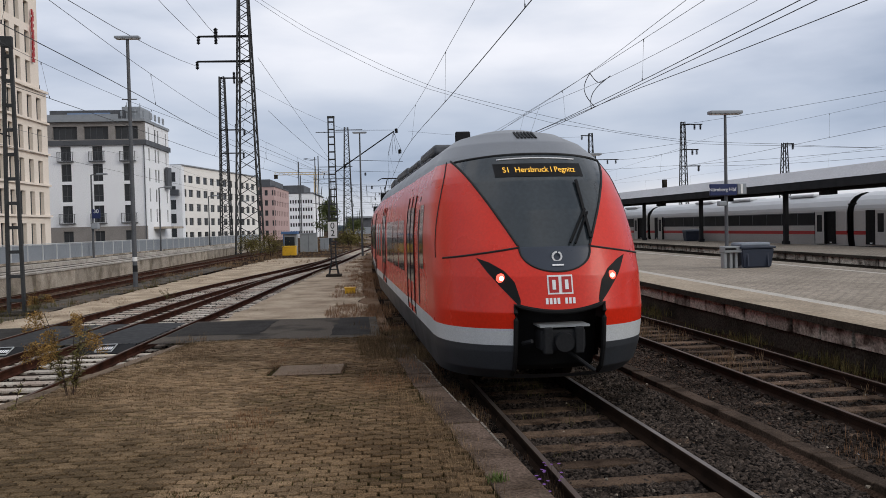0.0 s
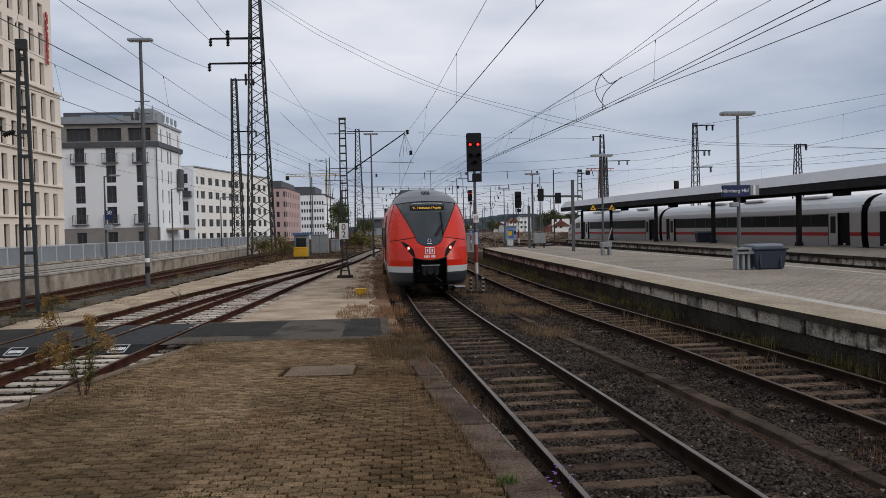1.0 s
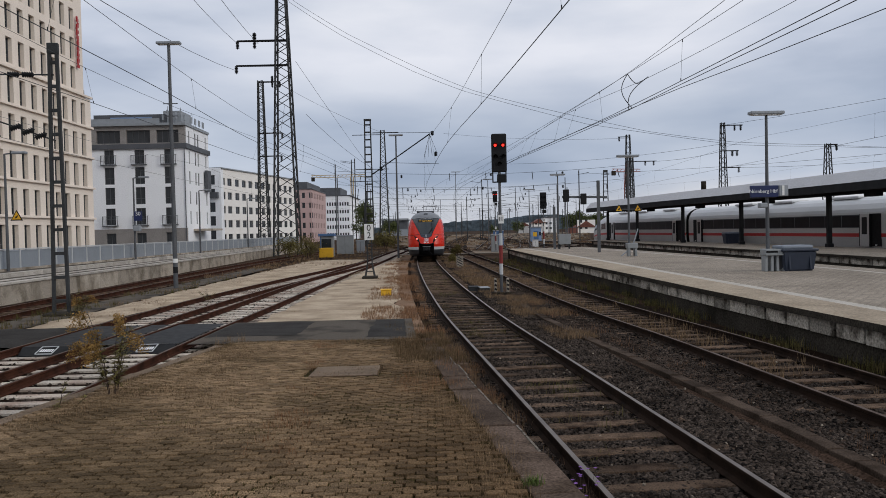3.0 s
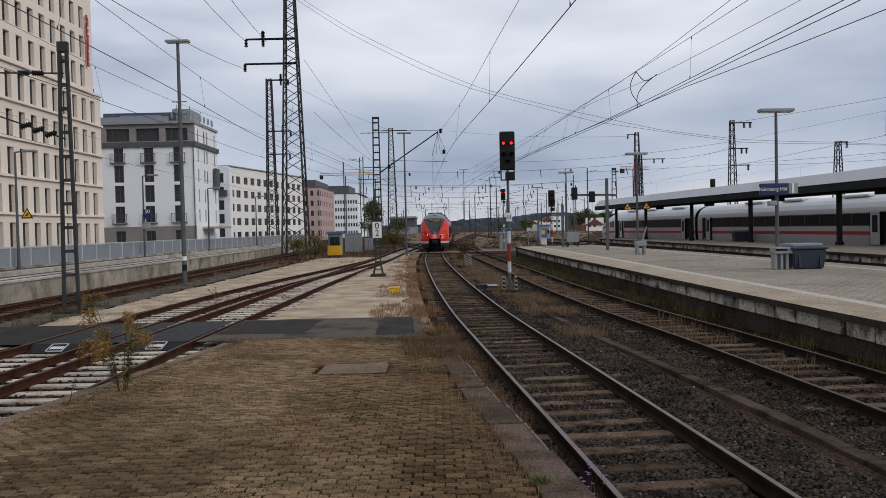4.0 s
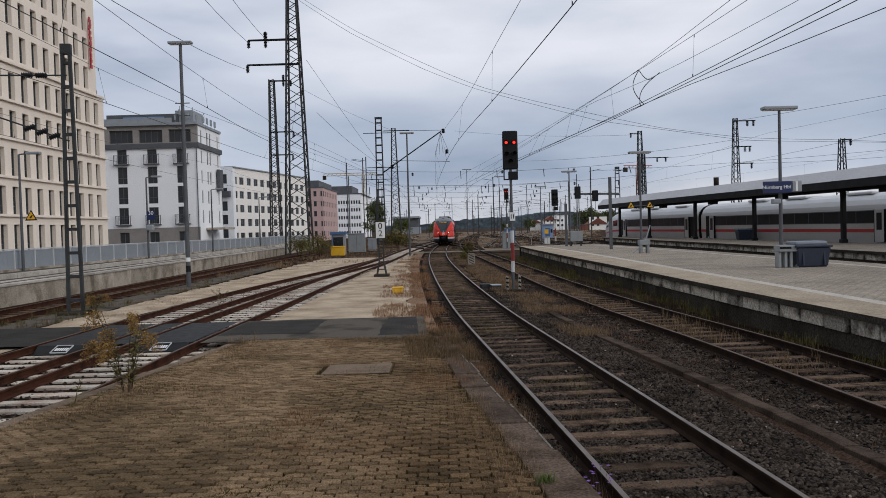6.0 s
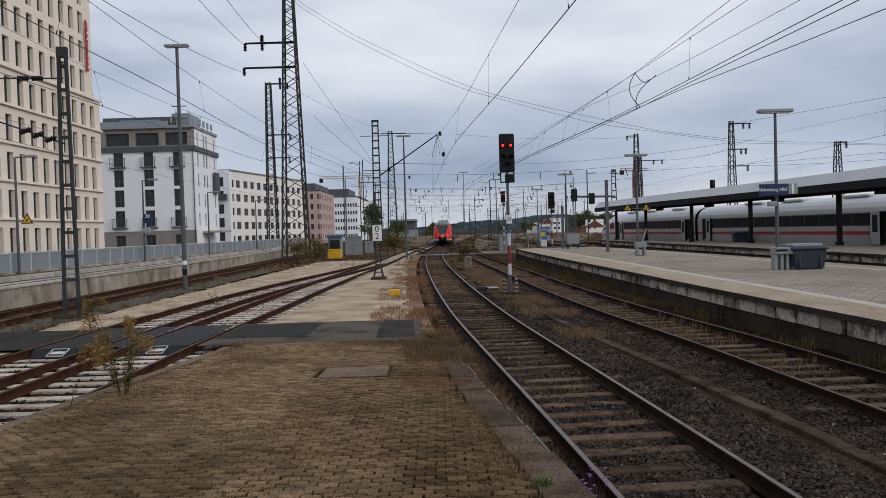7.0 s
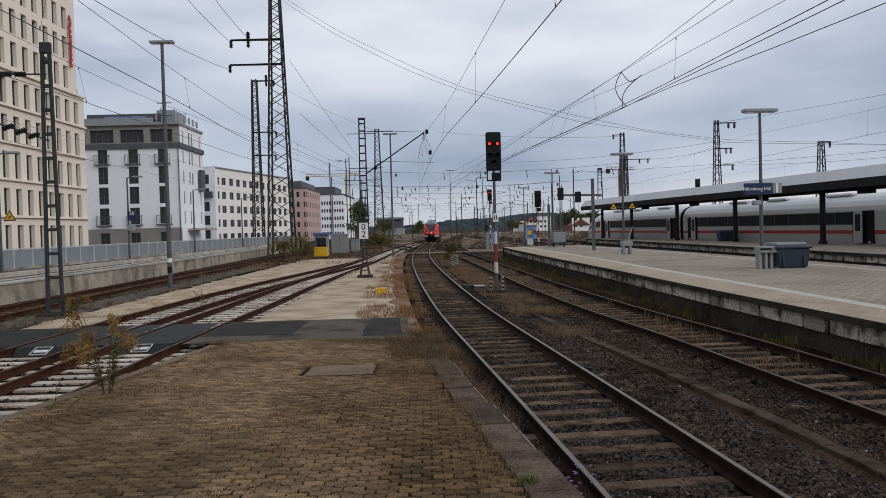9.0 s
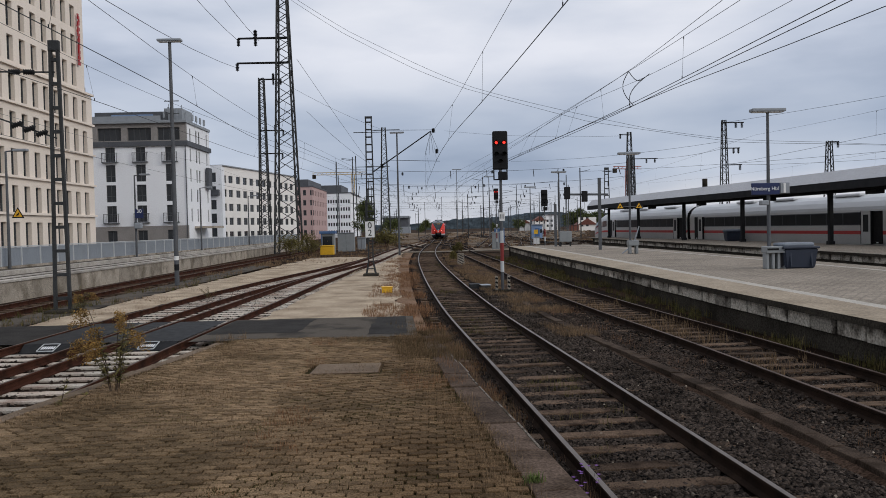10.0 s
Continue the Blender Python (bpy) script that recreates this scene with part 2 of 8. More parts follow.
GRASS_GREEN = surface("dull_green_weed", (0.085, 0.076, 0.028), 0.95, vary=0.3, scale=1.5, fine=30, bump=0.0, tint=(0.12, 0.085, 0.04), per_object=0.5, spec=0.05)
LEAF_WEED = surface("olive_weed_leaf", (0.135, 0.112, 0.038), 0.85, vary=0.3, scale=4, fine=30, bump=0.0, tint=(0.08, 0.07, 0.026), per_object=0.5, spec=0.1)
TWIG = surface("brown_twig", (0.05, 0.03, 0.022), 0.9, vary=0.2, scale=5, bump=0.1)
SOIL = surface("reddish_weedy_soil", (0.074, 0.047, 0.033), 0.97, vary=0.6, scale=1.6, fine=30, bump=0.9, tint=(0.034, 0.021, 0.014), patch=0.5, spec=0.03)
WITHERED = surface("withered_brown_growth", (0.125, 0.086, 0.048), 0.97, vary=0.4, scale=2.0, fine=60, bump=0.0, tint=(0.075, 0.052, 0.028), per_object=0.45, spec=0.03)
EDGE_TAN = surface("tan_platform_edge_paving", (0.36, 0.295, 0.22), 0.93, vary=0.3, scale=0.8, fine=20, bump=0.2, tint=(0.23, 0.185, 0.135), spec=0.1)
WORN_EDGE = surface("chipped_pale_concrete", (0.17, 0.145, 0.12), 0.95, vary=0.6, scale=9, fine=50, bump=0.3, tint=(0.06, 0.048, 0.036), patch=0.2, spec=0.05)
COVER = surface("pale_brown_cover_concrete", (0.19, 0.140, 0.100), 0.94, vary=0.35, scale=1.8, fine=36, bump=0.3, tint=(0.11, 0.080, 0.055), spec=0.06)
HUT_BLUE = surface("pale_blue_hut_paint", (0.19, 0.28, 0.44), 0.6, vary=0.15, scale=0.8, bump=0.03)
TILE_RED = surface("weathered_red_roof_tiles", (0.17, 0.062, 0.045), 0.85, vary=0.3, scale=0.4, fine=6, bump=0.1)
MOSS = surface("olive_moss", (0.070, 0.054, 0.024), 0.97, vary=0.4, scale=2.0, fine=60, bump=0.3, tint=(0.04, 0.03, 0.014), per_object=0.4, spec=0.03)
RUSSET = surface("russet_withered_weed", (0.225, 0.124, 0.068), 0.95, vary=0.3, scale=3.0, fine=40, bump=0.0, tint=(0.14, 0.07, 0.037), per_object=0.5, spec=0.05)
YARD_GROUND = surface("pale_patchy_yard_gravel", (0.205, 0.160, 0.118), 0.97, vary=0.5, scale=0.12, fine=3.0, bump=0.3, tint=(0.060, 0.040, 0.027), patch=0.3, spec=0.03)
ASTER = surface("purple_aster_petal", (0.22, 0.09, 0.34), 0.8, vary=0.2, scale=5, bump=0.0, per_object=0.3)
GRASS_FRESH = surface("fresh_green_grass", (0.10, 0.135, 0.030), 0.85, vary=0.3, scale=4, bump=0.0, tint=(0.06, 0.085, 0.02), per_object=0.4)
PALE_LEDGE = surface("pale_worn_ledge_concrete", (0.40, 0.37, 0.33), 0.93, vary=0.3, scale=1.5, fine=26, bump=0.2, tint=(0.24, 0.22, 0.19), per_object=0.2, spec=0.1)
JIB_YELLOW = surface("faded_yellow_crane_paint", (0.50, 0.36, 0.16), 0.7, vary=0.2, scale=0.5, bump=0.0)
JIB_RED = surface("faded_red_crane_paint", (0.36, 0.12, 0.09), 0.7, vary=0.2, scale=0.5, bump=0.0)
YARD_GREY = surface("dusty_grey_litter", (0.13, 0.12, 0.11), 0.9, vary=0.4, scale=0.6, bump=0.1, per_object=0.4)
YARD_PALE = surface("dusty_pale_stone", (0.24, 0.20, 0.155), 0.95, vary=0.4, scale=0.6, bump=0.2, per_object=0.4)
YARD_RUST = surface("dusty_rust", (0.085, 0.045, 0.030), 0.95, vary=0.4, scale=0.6, bump=0.2, per_object=0.4)
# blue-grey distance haze is mixed into the hill's own colour
HILL = surface("distant_wooded_hill", (0.085, 0.108, 0.125), 1.0, vary=0.5, scale=0.02, fine=0.2, bump=0.0, spec=0.0)
BOX_GREY = surface("grey_cabinet_paint", (0.24, 0.255, 0.26), 0.55, vary=0.12, scale=2, bump=0.03)
BLUE_PAINT = surface("faded_blue_paint", (0.06, 0.13, 0.27), 0.6, vary=0.15, scale=2, bump=0.03)
AMBER = surface("warning_yellow_foil", (0.68, 0.36, 0.02), 0.5, vary=0.1, scale=3, bump=0)


def tile_joints(m, w, h, mortar, dark):
    """Add the fine joint net of far-off small paving to a material."""
    n, l = m.node_tree.nodes, m.node_tree.links
    b = n["Principled BSDF"]
    src = b.inputs["Base Color"].links[0].from_socket
    brick = n.new("ShaderNodeTexBrick")
    geo = n.new("ShaderNodeNewGeometry")
    l.new(geo.outputs["Position"], brick.inputs["Vector"])
    brick.inputs["Scale"].default_value = 1.0
    brick.inputs["Brick Width"].default_value, brick.inputs["Row Height"].default_value, brick.inputs["Mortar Size"].default_value = w, h, mortar
    brick.inputs["Color1"].default_value, brick.inputs["Color2"].default_value, brick.inputs["Mortar"].default_value = (1, 1, 1, 1), (0.8, 0.8, 0.8, 1), (dark, dark, dark, 1)
    mul = n.new("ShaderNodeMix")
    mul.data_type, mul.blend_type = "RGBA", "MULTIPLY"
    mul.inputs[0].default_value = 1.0
    l.new(src, mul.inputs[6])
    l.new(brick.outputs["Color"], mul.inputs[7])
    l.new(mul.outputs[2], b.inputs["Base Color"])


tile_joints(PLATFORM, 0.3, 0.2, 0.02, 0.55)


def mossy_side(m, x0, x1, moss):
    """Algae and moss cover the stones more thickly on one side of the ramp, with a ragged limit."""
    n, l = m.node_tree.nodes, m.node_tree.links
    b = n["Principled BSDF"]
    src = b.inputs["Base Color"].links[0].from_socket
    geo, sep, rag = n.new("ShaderNodeNewGeometry"), n.new("ShaderNodeSeparateXYZ"), n.new("ShaderNodeTexNoise")
    rag.inputs["Scale"].default_value, rag.inputs["Detail"].default_value = 0.9, 5
    l.new(geo.outputs["Position"], sep.inputs["Vector"])
    l.new(geo.outputs["Position"], rag.inputs["Vector"])
    add = n.new("ShaderNodeMath")
    add.operation = "MULTIPLY_ADD"
    add.inputs[1].default_value = 4.0
    l.new(rag.outputs["Fac"], add.inputs[0])
    l.new(sep.outputs["X"], add.inputs[2])
    rng = n.new("ShaderNodeMapRange")
    rng.interpolation_type = "SMOOTHSTEP"
    rng.inputs["From Min"].default_value, rng.inputs["From Max"].default_value = x0 + 2.0, x1 + 2.0
    rng.inputs["To Max"].default_value = 0.8
    l.new(add.outputs[0], rng.inputs["Value"])
    mix = n.new("ShaderNodeMix")
    mix.data_type, mix.blend_type = "RGBA", "MULTIPLY"
    mix.inputs[7].default_value = (*moss, 1)
    l.new(rng.outputs["Result"], mix.inputs[0])
    l.new(src, mix.inputs[6])
    l.new(mix.outputs[2], b.inputs["Base Color"])


mossy_side(PAVER, -2.6, 0.6, (0.44, 0.39, 0.33))

# ---------------------------------------------------------------- mesh helpers


def raw(name, verts, faces, mats, smooth=False, index=None):
    me = bpy.data.meshes.new(name)
    me.from_pydata([tuple(v) for v in verts], [], faces)
    for m in (mats if isinstance(mats, (list, tuple)) else [mats]):
        me.materials.append(m)
    if index:
        me.polygons.foreach_set("material_index", index)
    if smooth:
        me.polygons.foreach_set("use_smooth", [True] * len(me.polygons))
    me.update()
    return me


def part(name, bm, material, parent, label=""):
    """Link a bmesh (or a mesh) as ONE mesh object under a thing or under a part."""
    if isinstance(bm, bpy.types.Mesh):
        me = bm
    else:
        me = bpy.data.meshes.new(name)
        bm.normal_update()
        bm.to_mesh(me)
        bm.free()
        me.materials.append(material)
    ob = new(name, me)
    ob.parent = parent
    if label:
        ob["label"] = label
    return ob


def thing(name, at, label, category, group="", kind=""):
    ob = new(name)
    ob.empty_display_size = 0.2
    ob.matrix_basis = at if isinstance(at, Matrix) else pose(*at)
    return tagged(ob, label, category, group, kind)


def box(bm, c, s, rot=None, bevel=0.0):
    m = Matrix.Translation(c) @ (rot.to_4x4() if rot else Matrix()) @ Matrix.Diagonal((*s, 1))
    made = bmesh.ops.create_cube(bm, size=1.0, matrix=m)
    if bevel:
        edges = {e for v in made["verts"] for e in v.link_edges}
        bmesh.ops.bevel(bm, geom=list(edges), offset=bevel, segments=2, affect="EDGES", profile=0.5)
    return bm


def slab(x0, x1, y0, y1, z0, z1, bevel=0.0):
    return box(bmesh.new(), ((x0 + x1) / 2, (y0 + y1) / 2, (z0 + z1) / 2), (abs(x1 - x0), abs(y1 - y0), abs(z1 - z0)), None, bevel)


def bar(bm, a, b, w, d=None, sides=4):
    """A straight bar from a to b: square (w by d) or round."""
    a, b = Vector(a), Vector(b)
    v = b - a
    if v.length < 1e-6:
        return bm
    rot = v.to_track_quat("Z", "X").to_matrix().to_4x4()
    m = Matrix.Translation((a + b) / 2) @ rot
    if sides == 4:
        bmesh.ops.create_cube(bm, size=1.0, matrix=m @ Matrix.Diagonal((w, d or w, v.length, 1)))
    else:
        bmesh.ops.create_cone(bm, cap_ends=True, segments=sides, radius1=w / 2, radius2=(d or w) / 2, depth=v.length, matrix=m)
    return bm


def tube_mesh(name, lines, r, mat, sides=4):
    """Thin round wires along polylines, joined into one mesh."""
    vs, fs = [], []
    for line in lines:
        pts = [Vector(p) for p in line]
        base = len(vs)
        for i, p in enumerate(pts):
            t = (pts[min(i + 1, len(pts) - 1)] - pts[max(i - 1, 0)]).normalized()
            a = t.cross(Vector((0, 0, 1)))
            a = a.normalized() if a.length > 1e-3 else Vector((1, 0, 0))
            b = t.cross(a)
            for k in range(sides):
                q = 2 * math.pi * (k + 0.5) / sides
                vs.append(p + r * (math.cos(q) * a + math.sin(q) * b))
        for i in range(len(pts) - 1):
            for k in range(sides):
                j = (k + 1) % sides
                fs.append((base + i * sides + k, base + i * sides + j, base + (i + 1) * sides + j, base + (i + 1) * sides + k))
    return raw(name, vs, fs, mat)


def text_mesh(body, size, mat, extrude=0.004):
    cu = bpy.data.curves.new("lettering", "FONT")
    cu.body, cu.size, cu.extrude, cu.align_x, cu.align_y = body, size, extrude, "CENTER", "CENTER"
    tmp = new("lettering", cu)
    me = bpy.data.meshes.new_from_object(tmp.evaluated_get(bpy.context.evaluated_depsgraph_get()))
    bpy.data.objects.remove(tmp)
    bpy.data.curves.remove(cu)
    me.materials.clear()
    me.materials.append(mat)
    return me


def spline(points):
    """A smooth plan line x(y) through a few control points (y, x); its slope too."""
    ys = np.array([p[0] for p in points], float)
    xs = np.array([p[1] for p in points], float)
    sl = np.gradient(xs, ys)

    def at(y):
        y = float(y)
        i = int(np.clip(np.searchsorted(ys, y) - 1, 0, len(ys) - 2))
        h = ys[i + 1] - ys[i]
        if y <= ys[0]:
            return xs[0] + sl[0] * (y - ys[0])
        if y >= ys[-1]:
            return xs[-1] + sl[-1] * (y - ys[-1])
        u = (y - ys[i]) / h
        return ((2 * u**3 - 3 * u**2 + 1) * xs[i] + (u**3 - 2 * u**2 + u) * h * sl[i]
                + (-2 * u**3 + 3 * u**2) * xs[i + 1] + (u**3 - u**2) * h * sl[i + 1])
    return at


def lerp(table, z):
    return float(np.interp(z, [p[0] for p in table], [p[1] for p in table]))


def slope(line, y):
    return (line(y + 0.5) - line(y - 0.5)) / 1.0

# ---------------------------------------------------------------- plan lines of the tracks (y, x)
TRACK_1 = spline([(-20, 3.55), (-6, 2.98), (2, 2.62), (7, 2.29), (11, 1.98), (15, 1.66), (22, 1.13), (30, 0.70), (44, 0.13), (60, -0.32), (76, -0.47), (90, -0.35), (128, 0.60), (170, 1.35), (260, 3.4), (400, 9)])
TRACK_2 = spline([(-20, 7.3), (0, 6.75), (8, 6.35), (12, 6.12), (16, 5.86), (22, 5.30), (30, 4.80), (43, 4.35), (60, 3.75), (85, 3.0), (110, 3.2), (150, 4.8), (260, 11), (400, 22)])
TRACK_B = spline([(-6, -6.9), (6, -6.55), (13, -6.36), (17, -6.36), (22, -6.25), (27, -6.1), (35, -5.93), (45, -5.55), (64, -4.75), (85, -4.2), (126, -2.5), (170, 0.3)])
TRACK_A = spline([(-6, -9.0), (6, -8.75), (14, -8.6), (24, -8.47), (31, -8.2), (38, -7.6), (50, -6.25), (60, -5.2), (66, -4.75)])
TRACK_WALL = spline([(-10, -13.9), (24, -14.3), (36, -14.75), (47, -14.85), (70, -14.6), (120, -12.5), (200, -8)])
TRACK_FAR = spline([(-10, 18.6), (40, 18.4), (80, 17.6), (140, 15.5), (260, 12)])
GROUND_Z = -0.26


def ramp_height(x, y):
    """Top of the paved platform ramp: it falls away from the camera and towards the left-hand tracks."""
    along = min(0.72, max(0.0, 0.04 * (18.2 - y)))
    side = min(1.0, max(0.0, (x + 8.0) / 4.2))
    return along * side


def strip(name, line, y0, y1, half, z, mat, step=1.0, label="", category="", kind="structure", drop=0.05, offset=0.0):
    vs, fs = [], []
    n = max(2, int((y1 - y0) / step) + 1)
    cols = [-half - 0.25, -half, -half * 0.4, half * 0.4, half, half + 0.25]
    for i in range(n):
        y = y0 + (y1 - y0) * i / (n - 1)
        for j, c in enumerate(cols):
            zz = z - (drop if j in (0, 5) else 0) + 0.012 * noise.noise((c * 3 + 7, y * 2.2, 0))
            vs.append((line(y) + offset + c, y, zz))
    k = len(cols)
    for i in range(n - 1):
        for j in range(k - 1):
            a = i * k + j
            fs.append((a, a + 1, a + k + 1, a + k))
    ob = new(name, raw(name, vs, fs, mat))
    return tagged(ob, label, category, "", kind)


def patch(name, outline_l, outline_r, y0, y1, step, zf, mat, label, category, cols=8):
    vs, fs = [], []
    n = max(2, int((y1 - y0) / step) + 1)
    for i in range(n):
        y = y0 + (y1 - y0) * i / (n - 1)
        a, b = outline_l(y), outline_r(y)
        for j in range(cols + 1):
            x = a + (b - a) * j / cols
            vs.append((x, y, zf(x, y)))
    k = cols + 1
    for i in range(n - 1):
        for j in range(cols):
            q = i * k + j
            fs.append((q, q + 1, q + k + 1, q + k))
    return tagged(new(name, raw(name, vs, fs, mat)), label, category, kind="structure")


# ground: one sheet to the horizon, finer near the tracks
def make_ground():
    xs = [-4000, -1500, -500, -200, -90, -60, -40] + [x for x in range(-30, 41, 2)] + [60, 90, 200, 500, 1500, 4000]
    ys = [-400, -100, -40] + [y for y in range(-20, 121, 2)] + [140, 170, 220, 300, 450, 700, 1200, 2500, 4500]
    vs = [(x, y, GROUND_Z - 0.02 + (0.018 * noise.noise((x * 0.7, y * 0.7, 3)) if abs(x) < 45 and y < 130 else 0)) for y in ys for x in xs]
    k = len(xs)
    fs = [(i * k + j, i * k + j + 1, (i + 1) * k + j + 1, (i + 1) * k + j) for i in range(len(ys) - 1) for j in range(k - 1)]
    tagged(new("ground", raw("ground", vs, fs, EARTH)), "brown gravelly railway ground with weeds", "ground", kind="structure")


make_ground()


# ---------------------------------------------------------------- railway tracks
def rail_mesh(name, line, off, y0, y1, step, mat_side, z=0.0, head=None):
    """Flat-bottom rail: head, web and foot swept along the plan line; the running face is polished."""
    prof = [(-0.070, -0.160), (-0.070, -0.148), (-0.012, -0.125), (-0.010, -0.050), (-0.034, -0.036), (-0.036, -0.008), (-0.028, 0.0),
            (0.028, 0.0), (0.036, -0.008), (0.034, -0.036), (0.010, -0.050), (0.012, -0.125), (0.070, -0.148), (0.070, -0.160)]
    vs, fs, idx = [], [], []
    n = max(2, int((y1 - y0) / step) + 1)
    k = len(prof)
    for i in range(n):
        y = y0 + (y1 - y0) * i / (n - 1)
        s = slope(line, y)
        c = 1 / math.hypot(1, s)
        for px_, pz in prof:
            o = off + px_
            vs.append((line(y) + o * c, y - o * s * c, z + pz))
    for i in range(n - 1):
        for j in range(k - 1):
            a = i * k + j
            fs.append((a, a + 1, a + k + 1, a + k))
            idx.append(1 if j in (6,) else 0)
    fs.append(tuple(range(k)))
    fs.append(tuple((n - 1) * k + j for j in range(k - 1, -1, -1)))
    idx += [0, 0]
    return raw(name, vs, fs, [mat_side, head or STEEL_HEAD], index=idx)


def sleeper_mesh(name, length, width, height, mat):
    bm = bmesh.new()
    box(bm, (0, 0, -height / 2), (length, width, height), None, 0.012)
    me = bpy.data.meshes.new(name)
    bm.to_mesh(me)
    bm.free()
    me.materials.append(mat)
    return me


def make_track(name, line, y0, y1, spacing, mat_sleeper, mat_rail, label, pieces_to=60, length=2.5, head=None, wob=0.03, z=0.0):
    track = thing(name, (0, 0, 0), label, "railway track", "railway tracks")
    for off in (-0.7535, 0.7535):
        part("rail", rail_mesh("rail", line, off, y0, y1, 0.8, mat_rail, z, head), None, track)
    me = sleeper_mesh("sleeper", length, 0.24, 0.15, mat_sleeper)
    bm_far = []
    y, rng, count = y0 + 0.2, random.Random(len(name) * 7 + int(y1)), 0
    while y < min(y1, 150):
        m = pose(line(y) + rng.uniform(-wob, wob), y, z - 0.156 + rng.uniform(-0.012, 0.002), rng.uniform(-1, 1), rng.uniform(-0.4, 0.4), -math.degrees(math.atan(slope(line, y))) + rng.uniform(-1.2, 1.2))
        if 2.0 < y < pieces_to:
            ob = new("sleeper", me)
            ob.parent = track
            ob.matrix_basis = m
        else:
            bm_far.append(m)
        y += spacing
    if bm_far:
        vs, fs = [], []
        src_v = [Vector((sx * length / 2, sy * 0.12, sz)) for sz in (-0.15, 0) for sy in (-1, 1) for sx in (-1, 1)]
        for m in bm_far:
            b = len(vs)
            vs += [m @ v for v in src_v]
            fs += [(b + 4, b + 5, b + 7, b + 6), (b, b + 1, b + 5, b + 4), (b + 1, b + 3, b + 7, b + 5), (b + 3, b + 2, b + 6, b + 7), (b + 2, b, b + 4, b + 6)]
        ob = part("distant_sleepers", raw("distant_sleepers", vs, fs, mat_sleeper), None, track)
        ob["kind"] = "stuff"
    return track


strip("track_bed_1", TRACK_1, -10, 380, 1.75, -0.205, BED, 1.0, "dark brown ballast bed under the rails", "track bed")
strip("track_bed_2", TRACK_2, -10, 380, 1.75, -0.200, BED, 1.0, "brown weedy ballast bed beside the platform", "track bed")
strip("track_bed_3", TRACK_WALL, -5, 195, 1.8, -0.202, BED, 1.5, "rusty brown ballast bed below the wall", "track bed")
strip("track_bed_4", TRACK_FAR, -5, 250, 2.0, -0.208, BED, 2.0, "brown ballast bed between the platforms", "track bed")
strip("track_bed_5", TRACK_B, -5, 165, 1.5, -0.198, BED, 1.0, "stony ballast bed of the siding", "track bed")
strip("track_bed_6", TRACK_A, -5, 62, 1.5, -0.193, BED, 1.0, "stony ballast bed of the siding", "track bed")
make_track("railway_track", TRACK_1, -8, 380, 0.62, SLEEPER_WOOD, RUST, "curving railway track with polished rails on wooden sleepers", 75)
make_track("railway_track", TRACK_2, -8, 380, 0.62, SLEEPER_WOOD, RUST, "rusty railway track on wooden sleepers beside the platform", 60, head=RUST_HEAD)
make_track("railway_track", TRACK_B, -4, 170, 0.60, SLEEPER_PALE, RUST_RED, "rust-red rails on pale concrete sleepers", 60, 2.6, head=RUST_HEAD)
make_track("railway_track", TRACK_A, -4, 62, 0.60, SLEEPER_PALE, RUST_RED, "rust-red siding rails on pale concrete sleepers", 55, 2.3, head=RUST_HEAD)
make_track("railway_track", TRACK_WALL, 0, 195, 0.65, SLEEPER_WOOD, RUST_RED, "rusty unused track below the concrete wall", 40, head=RUST_HEAD)
make_track("railway_track", TRACK_FAR, 0, 250, 0.65, SLEEPER_WOOD, RUST, "railway track between the two platforms", 2)
patch("yard_gravel", lambda y: -4.6 - 0.06 * (y - 86), lambda y: 12.5 + 0.22 * (y - 86), 86, 420, 4.0, lambda x, y: -0.235 + 0.012 * noise.noise((x * 0.3, y * 0.3, 8)), YARD_GROUND, "pale patchy gravel across the far yard", "gravel", 12)
YARD = [spline([(70, 3.6), (100, 6.5), (160, 12), (300, 24)]), spline([(90, 8.0), (140, 12.0), (300, 32)]), spline([(95, -1.2), (130, -6), (300, -14)]),
        spline([(100, 12), (160, 19), (300, 45)]), spline([(105, 3.0), (150, -1.0), (300, 0.0)])]
for yl in YARD:
    make_track("railway_track", yl, 98, 300, 0.65, SLEEPER_WOOD, RUST, "distant yard track fanning out of the station", 2)


# ---------------------------------------------------------------- paved ramp, crossing, sand
RAMP_LEFT = spline([(-6, -5.7), (4, -5.4), (9.3, -5.08), (13.4, -4.73), (17, -4.5), (18, -4.45)])


def kerb_x(y):
    return TRACK_1(y) - 0.7535 - 0.70 + 0.11 * max(0.0, min(1.0, (10.5 - y) / 4.5))


patch("pavement", RAMP_LEFT, lambda y: kerb_x(y) - 0.02, -6, 17.6, 0.4, lambda x, y: ramp_height(x, y) - 0.035, PAVER_BED, "mossy soil joints under the worn paving of the ramp", "pavement", 14)
def uneven(x, y, z, a=0.02, f=0.8):
    return z + a * noise.noise((x * f, y * f, 5))
def ragged(base, a, f=0.9, seed=0.0):
    return lambda y: base(y) + a * noise.noise((y * f, seed, 0)) + a * 0.5 * noise.noise((y * f * 3.1, seed, 4))
patch("sand_area", ragged(lambda y: TRACK_B(y) + 1.32, 0.15, 0.8, 1), ragged(lambda y: min(TRACK_1(y) - 2.0 - 0.012 * max(0, y - 40), 0.2), 0.35, 0.5, 2), 21.2, 84, 0.4, lambda x, y: uneven(x, y, -0.07, 0.03), SAND, "pale trampled gravel between the tracks", "gravel", 10)
